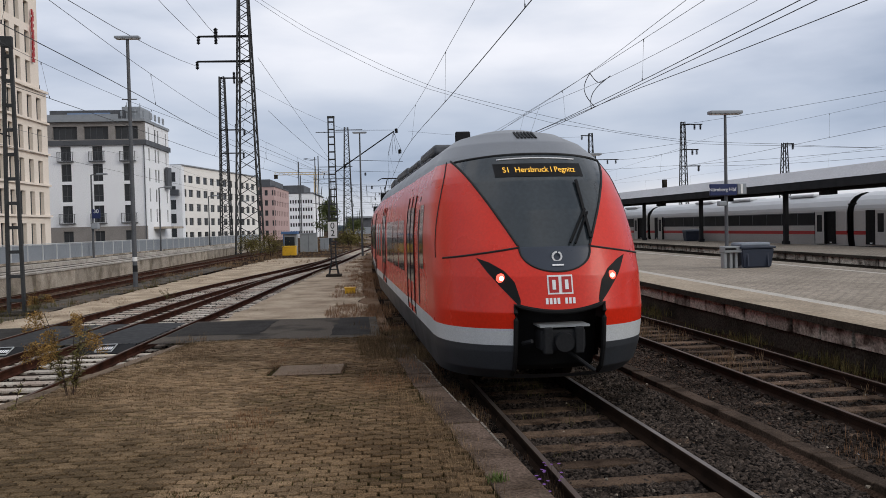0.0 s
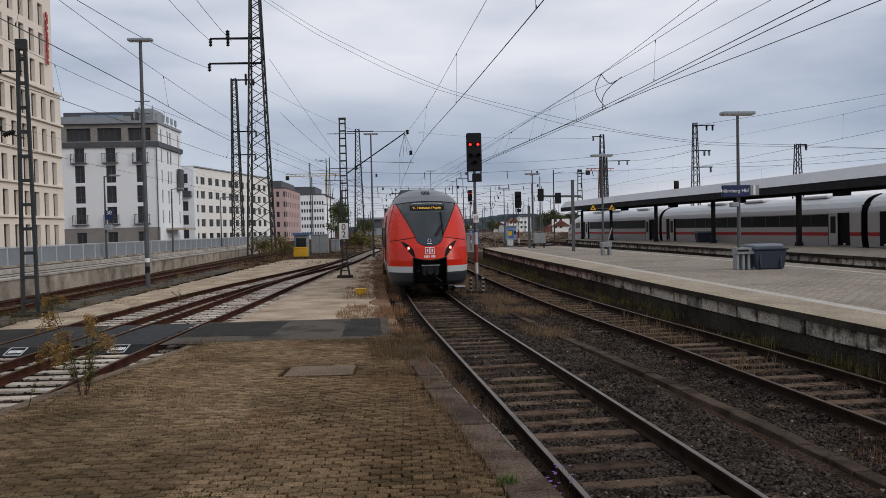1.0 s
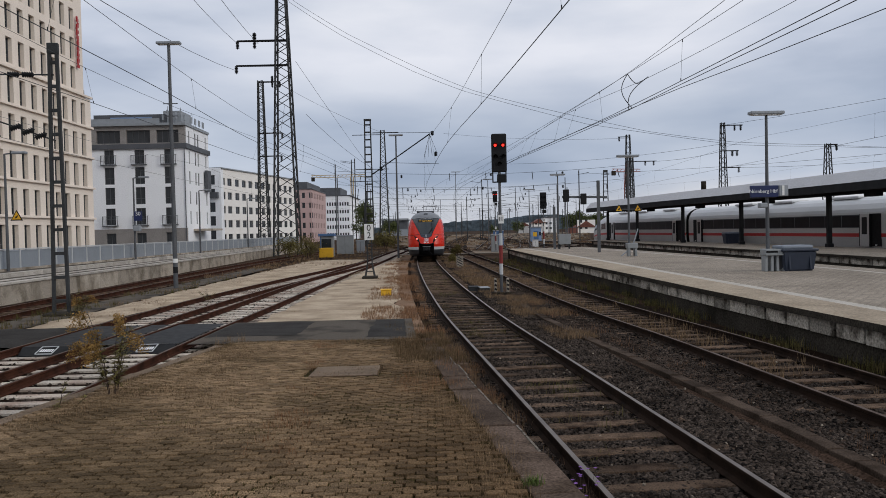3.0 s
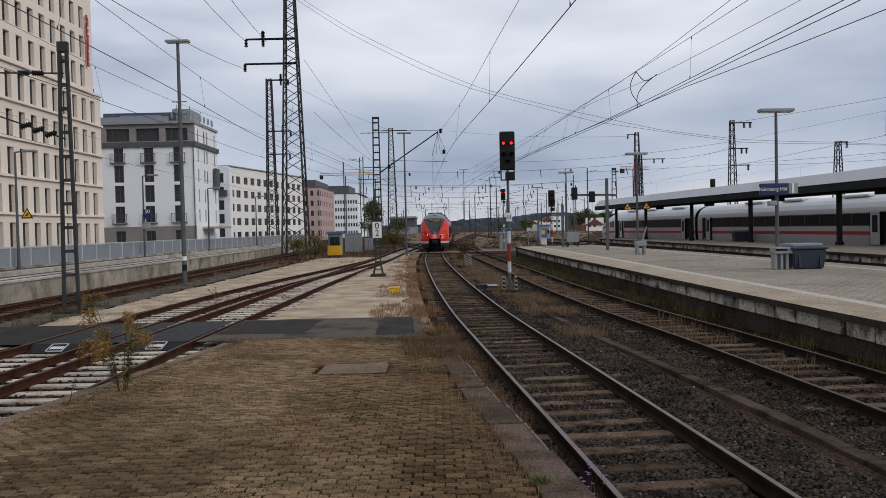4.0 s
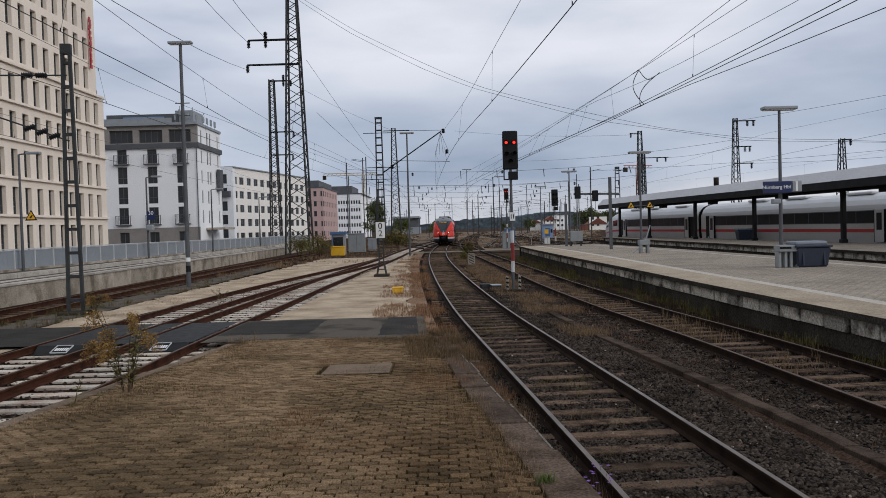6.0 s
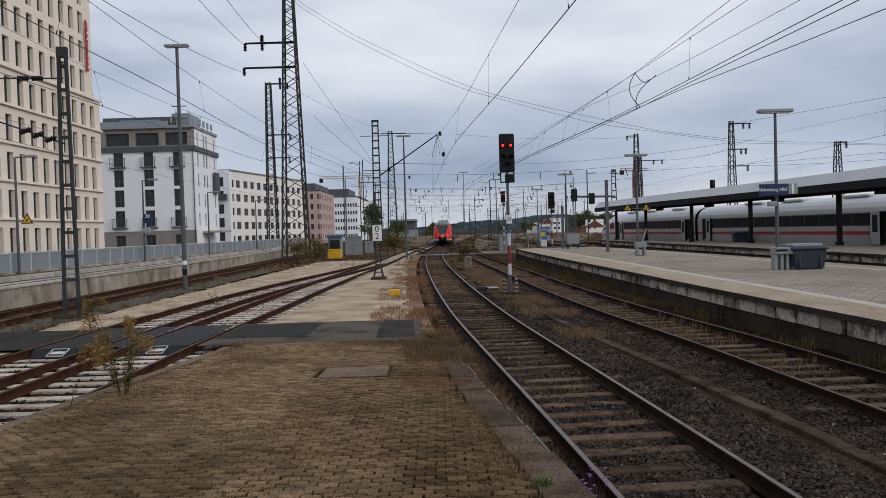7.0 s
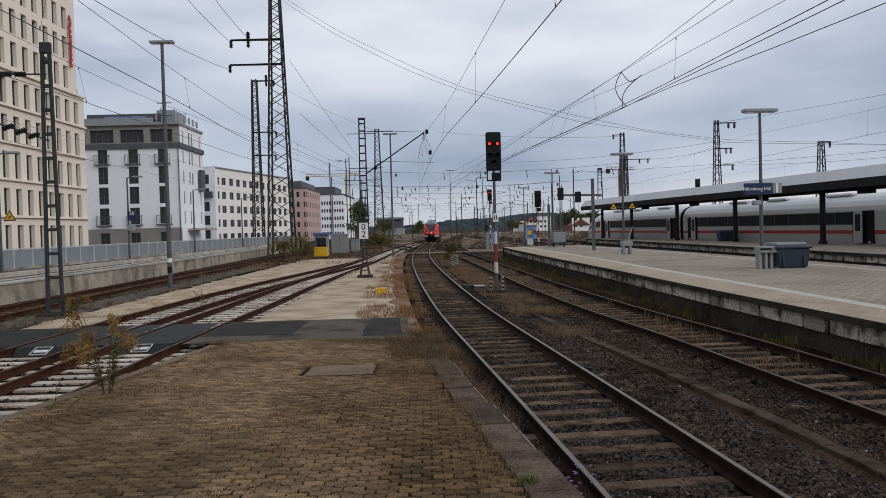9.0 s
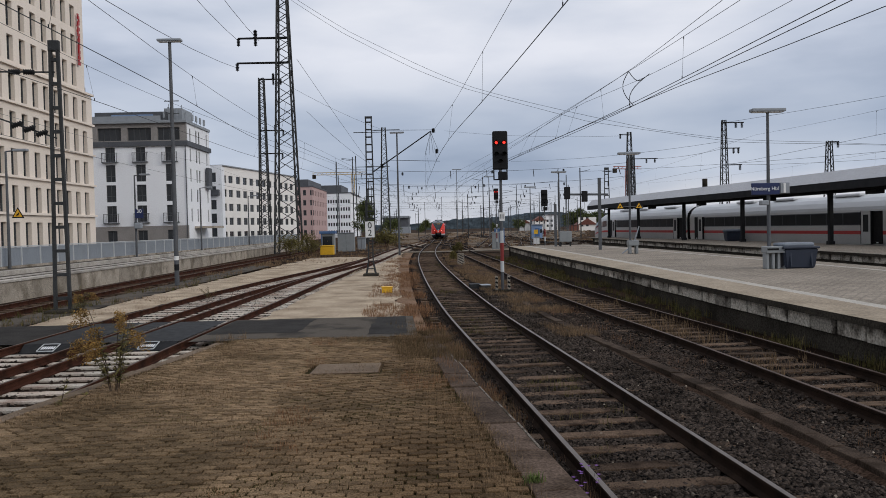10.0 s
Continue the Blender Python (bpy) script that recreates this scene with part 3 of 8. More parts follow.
patch("sand_strip", ragged(lambda y: -11.35 - 0.004 * y + 0.018 * max(0, y - 30), 0.5, 0.6, 3), ragged(lambda y: TRACK_A(y) - 1.25 if y < 62 else TRACK_B(y) - 1.3, 0.12, 0.8, 4), 17, 72, 0.5, lambda x, y: uneven(x, y, -0.10, 0.03), SAND, "pale gravel strip beside the siding", "gravel", 8)
patch("asphalt_path", lambda y: -12.9 - 0.006 * y, lambda y: -11.5 - 0.004 * y, 12, 60, 1.0, lambda x, y: uneven(x, y, -0.12, 0.02), ASPHALT, "narrow dark asphalt path along the track", "path", 3)
patch("asphalt_crossing", lambda y: TRACK_B(y) + 0.9, lambda y: -0.35 - 0.05 * (y - 17), 17.5, 21.6, 0.4, lambda x, y: uneven(x, y, 0.0, 0.012), ASPHALT, "patched grey asphalt service crossing", "pavement", 12)
patch("asphalt_crossing", lambda y: -16.0, lambda y: TRACK_A(y) - 0.87, 17.9, 21.6, 0.4, lambda x, y: uneven(x, y, -0.03, 0.012), DARK_PATCH, "dark asphalt service crossing", "pavement", 8)
for ln, hw, cx in ((TRACK_A, 0.64, 0), (TRACK_B, 0.64, 0)):
    patch("crossing_panel", lambda y, ln=ln, hw=hw: ln(y) - hw, lambda y, ln=ln, hw=hw: ln(y) + hw, 17.8, 21.6, 0.6, lambda x, y: uneven(x, y, -0.012, 0.004), BLACK, "black rubber level-crossing panels between the rails", "crossing panel", 2)
patch("dry_verge", ragged(lambda y: TRACK_1(y) - 2.3, 0.75, 0.6, 7), lambda y: TRACK_1(y) - 1.45, 19.0, 84, 0.4, lambda x, y: uneven(x, y, -0.062 - 0.05 * max(0, x - TRACK_1(y) + 2.4), 0.03), VERGE, "reddish dry verge beside the rail", "verge", 6)
patch("dark_asphalt_patch", ragged(lambda y: -1.55, 0.12, 1.5, 8), lambda y: -0.55 - 0.05 * (y - 17), 18.0, 21.5, 0.25, lambda x, y: uneven(x, y, 0.0, 0.012) + 0.006, DARK_PATCH, "dark wet-looking repair patch in the asphalt", "asphalt patch", 6)
patch("dark_asphalt_patch", lambda y: TRACK_B(y) + 0.95, ragged(lambda y: -3.2, 0.25, 1.1, 9), 18.6, 21.3, 0.25, lambda x, y: uneven(x, y, 0.0, 0.012) + 0.006, DARK_PATCH, "dark tarred patch beside the siding", "asphalt patch", 6)
patch("crossing_panel", lambda y: TRACK_A(y) + 0.87, lambda y: TRACK_B(y) - 0.87, 17.8, 21.6, 0.6, lambda x, y: uneven(x, y, -0.012, 0.004), BLACK, "black rubber crossing panels between two tracks", "crossing panel", 2)

# ---------------------------------------------------------------- platforms, walls, buildings
PLAT_EDGE = spline([(-8, 8.1), (5, 7.85), (13.7, 7.62), (20, 7.44), (32, 7.26), (45, 6.95), (58, 6.75), (69.5, 6.7)])
PLAT_LINE = spline([(-8, 9.1), (16, 8.96), (30, 8.86), (40, 8.85), (57, 8.6), (69, 8.1)])
PLAT_BACK = spline([(-8, 16.5), (27, 16.4), (52, 15.2), (69.5, 13.6)])
PZ = 0.62
patch("platform", PLAT_EDGE, PLAT_BACK, -8, 69.5, 1.5, lambda x, y: PZ, PLATFORM, "pale paved station platform", "platform", 6)
patch("platform_edge_strip", lambda y: PLAT_EDGE(y) - 0.02, lambda y: PLAT_LINE(y) - 0.17, -8, 69, 1.5, lambda x, y: PZ + 0.004, EDGE_TAN, "tan paving strip along the platform edge", "platform", 3)
patch("platform_line", lambda y: PLAT_LINE(y) - 0.17, lambda y: PLAT_LINE(y) + 0.17, -8, 69, 1.5, lambda x, y: PZ + 0.004, WHITE_LINE, "white guide line along the platform edge", "marking", 1)
patch("platform_line", lambda y: PLAT_BACK(y) - 1.35, lambda y: PLAT_BACK(y) - 1.1, -8, 66, 1.5, lambda x, y: PZ + 0.004, WHITE_LINE, "white guide line along the far platform edge", "marking", 1)


def edge_wall(name, line, y0, y1, top, side, label):
    """Platform front: overhanging coping, a row of pale facing slabs, a dark foot."""
    root = thing(name, (0, 0, 0), label, "platform wall", kind="structure")
    vs, fs = [], []
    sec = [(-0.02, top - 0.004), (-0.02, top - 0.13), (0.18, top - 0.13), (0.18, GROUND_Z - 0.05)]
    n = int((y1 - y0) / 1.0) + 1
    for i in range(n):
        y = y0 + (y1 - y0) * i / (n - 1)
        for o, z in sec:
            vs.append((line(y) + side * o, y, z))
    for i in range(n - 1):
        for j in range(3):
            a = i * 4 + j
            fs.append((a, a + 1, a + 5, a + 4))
    # lip, underside and set-back wall all take one dark concrete tone
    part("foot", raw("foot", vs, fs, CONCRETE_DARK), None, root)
    me = sleeper_mesh("facing_slab", 0.07, 0.93, 0.30, FACING)
    rng = random.Random(5)
    y = y0 + 0.5
    while y < y1 - 0.5:
        ob = new("facing_slab", me)
        ob.parent = root
        ob.matrix_basis = pose(line(y) + side * (0.15 + rng.uniform(-0.012, 0.012)), y, top - 0.135 + rng.uniform(-0.012, 0.0), 0, rng.uniform(-1.5, 1.5), -math.degrees(math.atan(slope(line, y))) + rng.uniform(-0.8, 0.8))
        y += 1.0
    return root


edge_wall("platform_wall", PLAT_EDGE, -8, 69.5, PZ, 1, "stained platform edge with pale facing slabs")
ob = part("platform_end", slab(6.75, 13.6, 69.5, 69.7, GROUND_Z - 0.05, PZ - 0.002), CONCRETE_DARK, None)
tagged(ob, "dark concrete end wall of the platform", "platform wall", kind="structure")
FAR_EDGE = spline([(-8, 20.9), (36, 20.7), (60, 20.4), (97, 19.6)])
FAR_BACK = spline([(-8, 27), (36, 27), (60, 27), (97, 22.6)])
FZ = 0.70
patch("platform", FAR_EDGE, FAR_BACK, -8, 100, 2.0, lambda x, y: FZ, PLATFORM, "grey island platform under the canopy", "platform", 4)
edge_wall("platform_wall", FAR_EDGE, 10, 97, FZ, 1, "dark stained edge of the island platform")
BACK_WALL_L = spline([(-10, -17.1), (32, -17.45), (53, -17.85), (75, -18.5), (130, -19.6)])
STREET_KERB = spline([(-10, -19.9), (36, -20.1), (85, -20.7), (130, -20.4)])


def make_left_wall():
    root = thing("retaining_wall", (0, 0, 0), "stained pale concrete retaining wall along the track", "wall", kind="structure")
    me = sleeper_mesh("wall_panel", 0.3, 2.485, 0.98, CONCRETE)
    cap = sleeper_mesh("coping", 0.46, 2.49, 0.10, PALE_LEDGE)
    y = 6.0
    while y < 128:
        rz = -math.degrees(math.atan(slope(BACK_WALL_L, y)))
        ob = new("wall_panel", me)
        ob.parent, ob.matrix_basis = root, pose(BACK_WALL_L(y) - 0.15, y, 0.54, 0, 0, rz)
        ob = new("coping", cap)
        ob.parent, ob.matrix_basis = root, pose(BACK_WALL_L(y) - 0.17, y, 0.64, 0, 0, rz)
        y += 2.5


make_left_wall()
patch("walkway", lambda y: STREET_KERB(y) - 0.2, lambda y: BACK_WALL_L(y) - 0.35, 4, 130, 4, lambda x, y: 0.605, ASPHALT, "grey asphalt walkway behind the retaining wall", "walkway", 3)
patch("street", lambda y: -60.0, lambda y: STREET_KERB(y) - 0.1, 4, 130, 4, lambda x, y: 0.805, ASPHALT, "grey asphalt street behind the fence", "street", 4)


def make_street_kerb():
    """Raised kerb of the street and a flush pale slab row along the walkway."""
    root = thing("street_kerb", (0, 0, 0), "pale worn concrete kerb along the street edge", "kerb", kind="structure")
    high = sleeper_mesh("kerb_stone", 0.30, 1.98, 0.32, PALE_LEDGE)
    low = sleeper_mesh("ledge_slab", 0.34, 1.97, 0.10, PALE_LEDGE)
    y = 6.0
    while y < 128:
        for me, line, dx, z in ((high, STREET_KERB, 0.02, 0.83), (low, BACK_WALL_L, -1.25, 0.645)):
            ob = new(me.name, me)
            ob.parent, ob.matrix_basis = root, pose(line(y) + dx, y, z, 0, 0, -math.degrees(math.atan(slope(line, y))))
        y += 2.0


make_street_kerb()
FENCE_X = spline([(0, -21.6), (40, -21.7), (80, -21.5), (128, -21.0)])


def make_fence():
    root = thing("street_fence", (0, 0, 0), "grey steel fence with mesh panels along the street", "fence")
    post = slab(-0.03, 0.055, -0.035, 0.035, 0, 1.12)
    pm = bpy.data.meshes.new("post")
    post.to_mesh(pm)
    post.free()
    pm.materials.append(LIGHT_GREY)
    rail_ = box(bmesh.new(), (0.01, 0, 1.11), (0.07, 2.0, 0.05))
    rm = bpy.data.meshes.new("handrail")
    rail_.to_mesh(rm)
    rail_.free()
    rm.materials.append(LIGHT_GREY)
    foot_ = box(bmesh.new(), (0.05, 0, 0.05), (0.34, 1.99, 0.14))
    fm = bpy.data.meshes.new("plinth")
    foot_.to_mesh(fm)
    foot_.free()
    fm.materials.append(CONCRETE)
    bm = bmesh.new()
    for k in range(26):
        bar(bm, (0, -0.93 + k * 0.0745, 0.10), (0, -0.93 + k * 0.0745, 1.02), 0.035, 0.02)
    box(bm, (0, 0, 1.04), (0.05, 1.92, 0.05))
    box(bm, (0, 0, 0.09), (0.05, 1.92, 0.05))
    me = bpy.data.meshes.new("panel")
    bm.to_mesh(me)
    bm.free()
    me.materials.append(FENCE_PANEL)
    y = 30.0
    while y < 126:
        rz = -math.degrees(math.atan(slope(FENCE_X, y)))
        a = new("panel", me)
        a.parent, a.matrix_basis = root, pose(FENCE_X(y + 1), y + 1, 0.80, 0, 0, rz)
        for nm, me2 in (("handrail", rm), ("plinth", fm)):
            c = new(nm, me2)
            c.parent, c.matrix_basis = root, pose(FENCE_X(y + 1), y + 1, 0.80, 0, 0, rz)
        b = new("post", pm)
        b.parent, b.matrix_basis = root, pose(FENCE_X(y), y, 0.80, 0, 0, rz)
        y += 2.0
    return root


make_fence()


def facade(parent, o, u, width, z0, z1, rows, cols, wall_mat, depth=0.3, inner=None, frame_mat=None, skip=()):
    """A wall of piers and spandrels standing proud of its panes. o: lower corner (x, y); u: direction along the wall; rows, cols: openings."""
    u = Vector((u[0], u[1], 0)).normalized()
    nrm = Vector((u.y, -u.x, 0))          # outward
    o = Vector((o[0], o[1], 0))
    rot = Matrix((u, -nrm, Vector((0, 0, 1)))).transposed()
    bm = bmesh.new()

    def blk(a0, a1, b0, b1):
        if a1 - a0 > 0.01 and b1 - b0 > 0.01:
            c = o + u * (a0 + a1) / 2 - nrm * depth / 2
            box(bm, (c.x, c.y, (b0 + b1) / 2), (a1 - a0, depth, b1 - b0), rot)
    lo = z0
    for r0, r1 in rows:
        blk(0, width, lo, r0)
        at = 0.0
        for c0, c1 in cols:
            blk(at, c0, r0, r1)
            at = c1
        blk(at, width, r0, r1)
        lo = r1
    blk(0, width, lo, z1)
    wall = part("wall", bm, wall_mat, parent)
    cache = {}
    for r0, r1 in rows:
        for c0, c1 in cols:
            key = (round(c1 - c0, 2), round(r1 - r0, 2))
            if key not in cache:
                w, h = key
                b2 = bmesh.new()
                box(b2, (0, 0, 0), (w + 0.02, 0.05, h + 0.02))
                me = bpy.data.meshes.new("window")
                b2.to_mesh(me)
                b2.free()
                me.materials.append(PANE)
                b3 = bmesh.new()
                for sx in (-1, 1):
                    box(b3, (sx * (w / 2 - 0.04), -0.05, 0), (0.08, 0.06, h))
                    box(b3, (0, -0.05, sx * (h / 2 - 0.04)), (w, 0.06, 0.08))
                leaves = max(1, round(w / 0.8)) if w > 0.9 else 1
                for q in range(1, leaves):
                    box(b3, (-w / 2 + w * q / leaves, -0.05, 0), (0.07, 0.05, h))
                if h > 2.2:
                    box(b3, (0, -0.05, -h / 2 + 0.85), (w, 0.05, 0.06))
                fm = bpy.data.meshes.new("window_frame")
                b3.to_mesh(fm)
                b3.free()
                fm.materials.append(frame_mat or GALV)
                cache[key] = (me, fm)
            me, fm = cache[key]
            c = o + u * (c0 + c1) / 2 - nrm * (depth * 0.8)
            m = Matrix.Translation((c.x, c.y, (r0 + r1) / 2)) @ rot.to_4x4()
            ob = new("window", me)
            ob.parent, ob.matrix_basis = parent, m
            f = new("window_frame", fm)
            f.parent = ob
    return wall


def spans(start, pitch, width, count):
    return [(start + i * pitch, start + i * pitch + width) for i in range(count)]


def make_buildings():
    # office block with narrow windows between stone fins
    b = thing("office_building", (0, 0, 0), "tall beige stone office building with narrow windows", "building")
    rows = spans(1.15, 3.38, 2.6, 5)
    cols = spans(0.60, 2.15, 1.08, 27)
    facade(b, (-38, 31.0), (0, 1), 59.0, 0.6, 17.9, rows, cols, FACADE_BEIGE, 0.55)
    rows = spans(18.5, 3.1, 2.35, 4)
    facade(b, (-38.02, 31.0), (0, 1), 57.4, 17.9, 31.0, rows, spans(0.60, 2.15, 1.08, 26), FACADE_BEIGE, 0.55)
    part("core", slab(-60, -38.5, 31.0, 89.9, 0.6, 17.8), FACADE_BEIGE, b)
    part("upper_core", slab(-60, -38.5, 31.0, 88.3, 17.8, 30.8), FACADE_BEIGE, b)
    bm = bmesh.new()
    for k in range(5):
        box(bm, (-37.9, 60.5, 4.55 + 3.38 * k), (0.35, 59.0, 0.22))
    part("string_course", bm, FACADE_BEIGE, b)
    bm = bmesh.new()
    rng = random.Random(3)
    for k in range(9):
        z = 21.0 + k * 0.62
        box(bm, (-37.75, 86.75, z), (0.12, 0.42, 0.36))
        box(bm, (-37.75, 86.75 + rng.uniform(-0.2, 0.2), z + 0.3), (0.1, 0.3, 0.2))
    part("lettering", bm, LOGO_RED, b, "dark red vertical lettering on the facade")
    bm = bmesh.new()
    for k in range(5):
        bar(bm, (-38.5 - k * 0.6, 89.6, 17.8), (-38.5 - k * 0.6, 89.6, 18.9), 0.05)
        bar(bm, (-38.5, 89.6 - k * 0.6, 17.8), (-38.5, 89.6 - k * 0.6, 18.9), 0.05)
    bar(bm, (-38.5, 89.6, 18.9), (-41, 89.6, 18.9), 0.05)
    bar(bm, (-38.5, 89.6, 18.9), (-38.5, 87.2, 18.9), 0.05)
    part("roof_rail", bm, GALV, b)

    # white hotel, gable to the camera
    b = thing("hotel_building", (0, 0, 0), "white rendered hotel with grey base and attic storey", "building")
    x0 = -49.6
    part("core", slab(-49.5, -35.6, 115.7, 126.9, 0.7, 18.5), FACADE_WHITE, b)
    rows = [(4.15, 6.55), (7.10, 9.55), (10.0, 12.45), (12.9, 15.3 - 0.35)]
    cols = [(2.75, 4.15), (7.1, 8.5), (11.35, 12.75)]
    facade(b, (x0, 115), (1, 0), 14.4, 3.55, 15.2, rows, cols, FACADE_WHITE, 0.3)
    facade(b, (x0, 114.98), (1, 0), 14.4, 0.7, 3.55, [(1.3, 2.95)], cols, FACADE_GREY, 0.35)
    facade(b, (x0, 115.05), (1, 0), 14.4, 15.2, 18.6, [(15.9, 17.75)], [(1.7, 5.1), (6.0, 9.4), (10.3, 13.5)], FACADE_GREY, 0.5)
    part("cornice", slab(-49.7, -34.9, 114.7, 127, 15.05, 15.75), ROOF_DARK, b)
    part("roof_edge", slab(-49.7, -35.0, 114.6, 127, 18.35, 18.72), LAMP_GREY, b)
    part("penthouse", slab(-49.0, -38.6, 117, 126, 18.7, 20.3), ROOF_DARK, b)
    part("glass_balustrade", slab(-48.6, -38.8, 115.1, 115.16, 18.75, 19.45), LAMP_GREY, b)
    part("skylight", slab(-46.5, -40.5, 116.85, 117.0, 19.2, 19.9), HUT_BLUE, b)
    part("stair_tower", slab(-39.2, -36.6, 118, 123, 18.7, 20.9), LAMP_GREY, b)
    for c0, c1 in cols:
        for z in (4.15, 12.9):
            w = c1 - c0
            xc = x0 + (c0 + c1) / 2
            balc = part("balcony", box(bmesh.new(), (xc, 114.8, z - 0.12), (w + 0.8, 0.5, 0.14)), ROOF_DARK, b)
            for s in (-1, 1):
                part("corner_post", bar(bmesh.new(), (xc + s * (w / 2 + 0.35), 114.6, z - 0.1), (xc + s * (w / 2 + 0.35), 114.6, z + 1.25), 0.07), ROOF_DARK, balc)
                part("side_rail", bar(bmesh.new(), (xc + s * (w / 2 + 0.35), 114.6, z + 1.25), (xc + s * (w / 2 + 0.35), 115, z + 1.25), 0.05), ROOF_DARK, balc)
            for k in range(12):
                xx = xc - w / 2 - 0.35 + (w + 0.7) * k / 11
                part("baluster", bar(bmesh.new(), (xx, 114.6, z), (xx, 114.6, z + 1.2), 0.025), ROOF_DARK, balc)
            part("handrail", bar(bmesh.new(), (xc - w / 2 - 0.35, 114.6, z + 1.22), (xc + w / 2 + 0.35, 114.6, z + 1.22), 0.05), ROOF_DARK, balc)
    rows = spans(4.1, 2.93, 1.9, 5)
    facade(b, (-35.2, 115.1), (0, 1), 11.9, 0.7, 18.7, rows, [(1.6, 2.2), (4.6, 5.3), (6.0, 6.7), (10.1, 10.7)], FACADE_WHITE, 0.25)
    part("drainpipe", bar(bmesh.new(), (-35.3, 114.9, 0.8), (-35.3, 114.9, 15), 0.12, None, 8), GALV, b)
    bm = bmesh.new()
    for k, (x, h) in enumerate(((-38.9, 1.5), (-38.2, 2.6), (-37.7, 3.4), (-37.0, 1.8), (-36.3, 2.4), (-35.8, 1.4))):
        bar(bm, (x, 117, 18.6), (x, 117, 18.8 + h), 0.07)
        box(bm, (x, 116.9, 18.7 + h * 0.7), (0.24, 0.16, 0.75))
    part("antenna_rack", bm, LAMP_GREY, b)
    bm = bmesh.new()
    for k in range(4):
        box(bm, (-34.95, 117.5 + k * 2.0, 19.4), (0.1, 0.9, 0.9))
        bar(bm, (-34.95, 117.5 + k * 2.0, 18.6), (-34.95, 117.5 + k * 2.0, 19.0), 0.05)
    part("roof_sign", bm, LAMP_GREY, b)
    part("screen_sign", slab(-35.0, -34.6, 124.0, 126.0, 9.2, 12.5), ROOF_DARK, b)
    part("porch", slab(-35.2, -32.5, 118, 124, 3.1, 3.4), CONCRETE, b)

    b = thing("white_building", (0, 0, 0), "narrow white rendered house", "building")
    part("core", slab(-39.4, -35.4, 134.4, 136.5, 0.6, 13.5), FACADE_WHITE, b)
    facade(b, (-39.5, 134), (1, 0), 4.3, -0.3, 13.7, spans(1.7, 2.3, 1.6, 5), [(2.4, 3.3)], FACADE_WHITE, 0.25)
    part("balcony", slab(-37.3, -35.6, 133.2, 134, 8.6, 9.6), ROOF_DARK, b)

    def block(name, label, y, xa, xb, z1, rows, cols, mat, depth_y, side_cols=None):
        b = thing(name, (0, 0, 0), label, "building")
        part("core", slab(xa + 0.1, xb - 0.3, y + 0.35, y + depth_y, -0.35, z1 - 0.05), mat, b)
        facade(b, (xa, y), (1, 0), xb - xa, 0.5, z1, rows, cols, mat, 0.3)
        if side_cols:
            facade(b, (xb, y + 0.05), (0, 1), depth_y, 0.5, z1, rows, side_cols, mat, 0.25)
        part("roof", slab(xa - 0.2, xb + 0.2, y - 0.2, y + depth_y, z1, z1 + 0.3), ROOF_DARK, b)
        return b
    b = thing("apartment_building", (0, 0, 0), "long cream apartment building with rows of small windows", "building")
    p0, p1 = Vector((-43.5, 165, 0)), Vector((-35.0, 206, 0))
    u = (p1 - p0).normalized()
    back = Vector((-u.y, u.x, 0)) * 12
    facade(b, (p0.x, p0.y), (u.x, u.y), (p1 - p0).length, -0.3, 16.2, spans(1.0, 2.95, 1.55, 5), [(1.2, 2.4), (3.4, 5.4)] + spans(7.0, 3.4, 2.0, 10), FACADE_CREAM, 0.3)
    inset = back.normalized() * 0.32
    foot = [p0 + inset, p1 + inset, p1 + back, p0 + back]
    box_faces = [(0, 1, 5, 4), (1, 2, 6, 5), (2, 3, 7, 6), (3, 0, 4, 7), (4, 5, 6, 7)]
    part("core", raw("core", [q + Vector((0, 0, -0.3)) for q in foot] + [q + Vector((0, 0, 16.15)) for q in foot], box_faces, FACADE_CREAM), None, b)
    rim = [p0 - inset, p1 - inset, p1 + back, p0 + back]
    part("roof", raw("roof", [q + Vector((0, 0, 16.22)) for q in rim] + [q + Vector((0, 0, 16.45)) for q in rim], box_faces + [(3, 2, 1, 0)], LAMP_GREY), None, b)
    part("gable", raw("gable", [p0 + Vector((0, 0, -0.3)), p0 + back + Vector((0, 0, -0.3)), p0 + back + Vector((0, 0, 16.2)), p0 + Vector((0, 0, 16.2))], [(0, 3, 2, 1)], FACADE_CREAM), None, b)
    b = block("apartment_building", "pink rendered apartment building with dark attic", 222, -42.5, -33.2, 14.6, spans(1.0, 2.8, 1.5, 5), spans(0.8, 1.95, 0.85, 5), FACADE_PINK, 30, spans(1.5, 3.4, 1.2, 8))
    part("attic", slab(-42.4, -34.6, 224, 250, 14.9, 16.8), ROOF_DARK, b)
    b = block("apartment_building", "white apartment block with close rows of windows", 275, -40.4, -27.9, 15.0, spans(1.0, 2.65, 1.2, 5), [(0.6, 1.2), (2.0, 2.5)] + spans(3.6, 0.88, 0.55, 10), FACADE_WHITE, 40)
    part("attic", slab(-40, -31.4, 278, 300, 15.3, 18.0), ROOF_DARK, b)
    b = thing("industrial_hall", (0, 0, 0), "long flat grey industrial hall with a dark upper storey", "building")
    part("wall", slab(-26, -12, 420, 450, -0.3, 3.2), LAMP_GREY, b)
    part("roof", slab(-27, -12, 419, 452, 8.0, 9.0), LAMP_GREY, b)
    part("upper_wall", slab(-26, -12.5, 420.5, 451, 3.2, 8.0), ROOF_DARK, b)
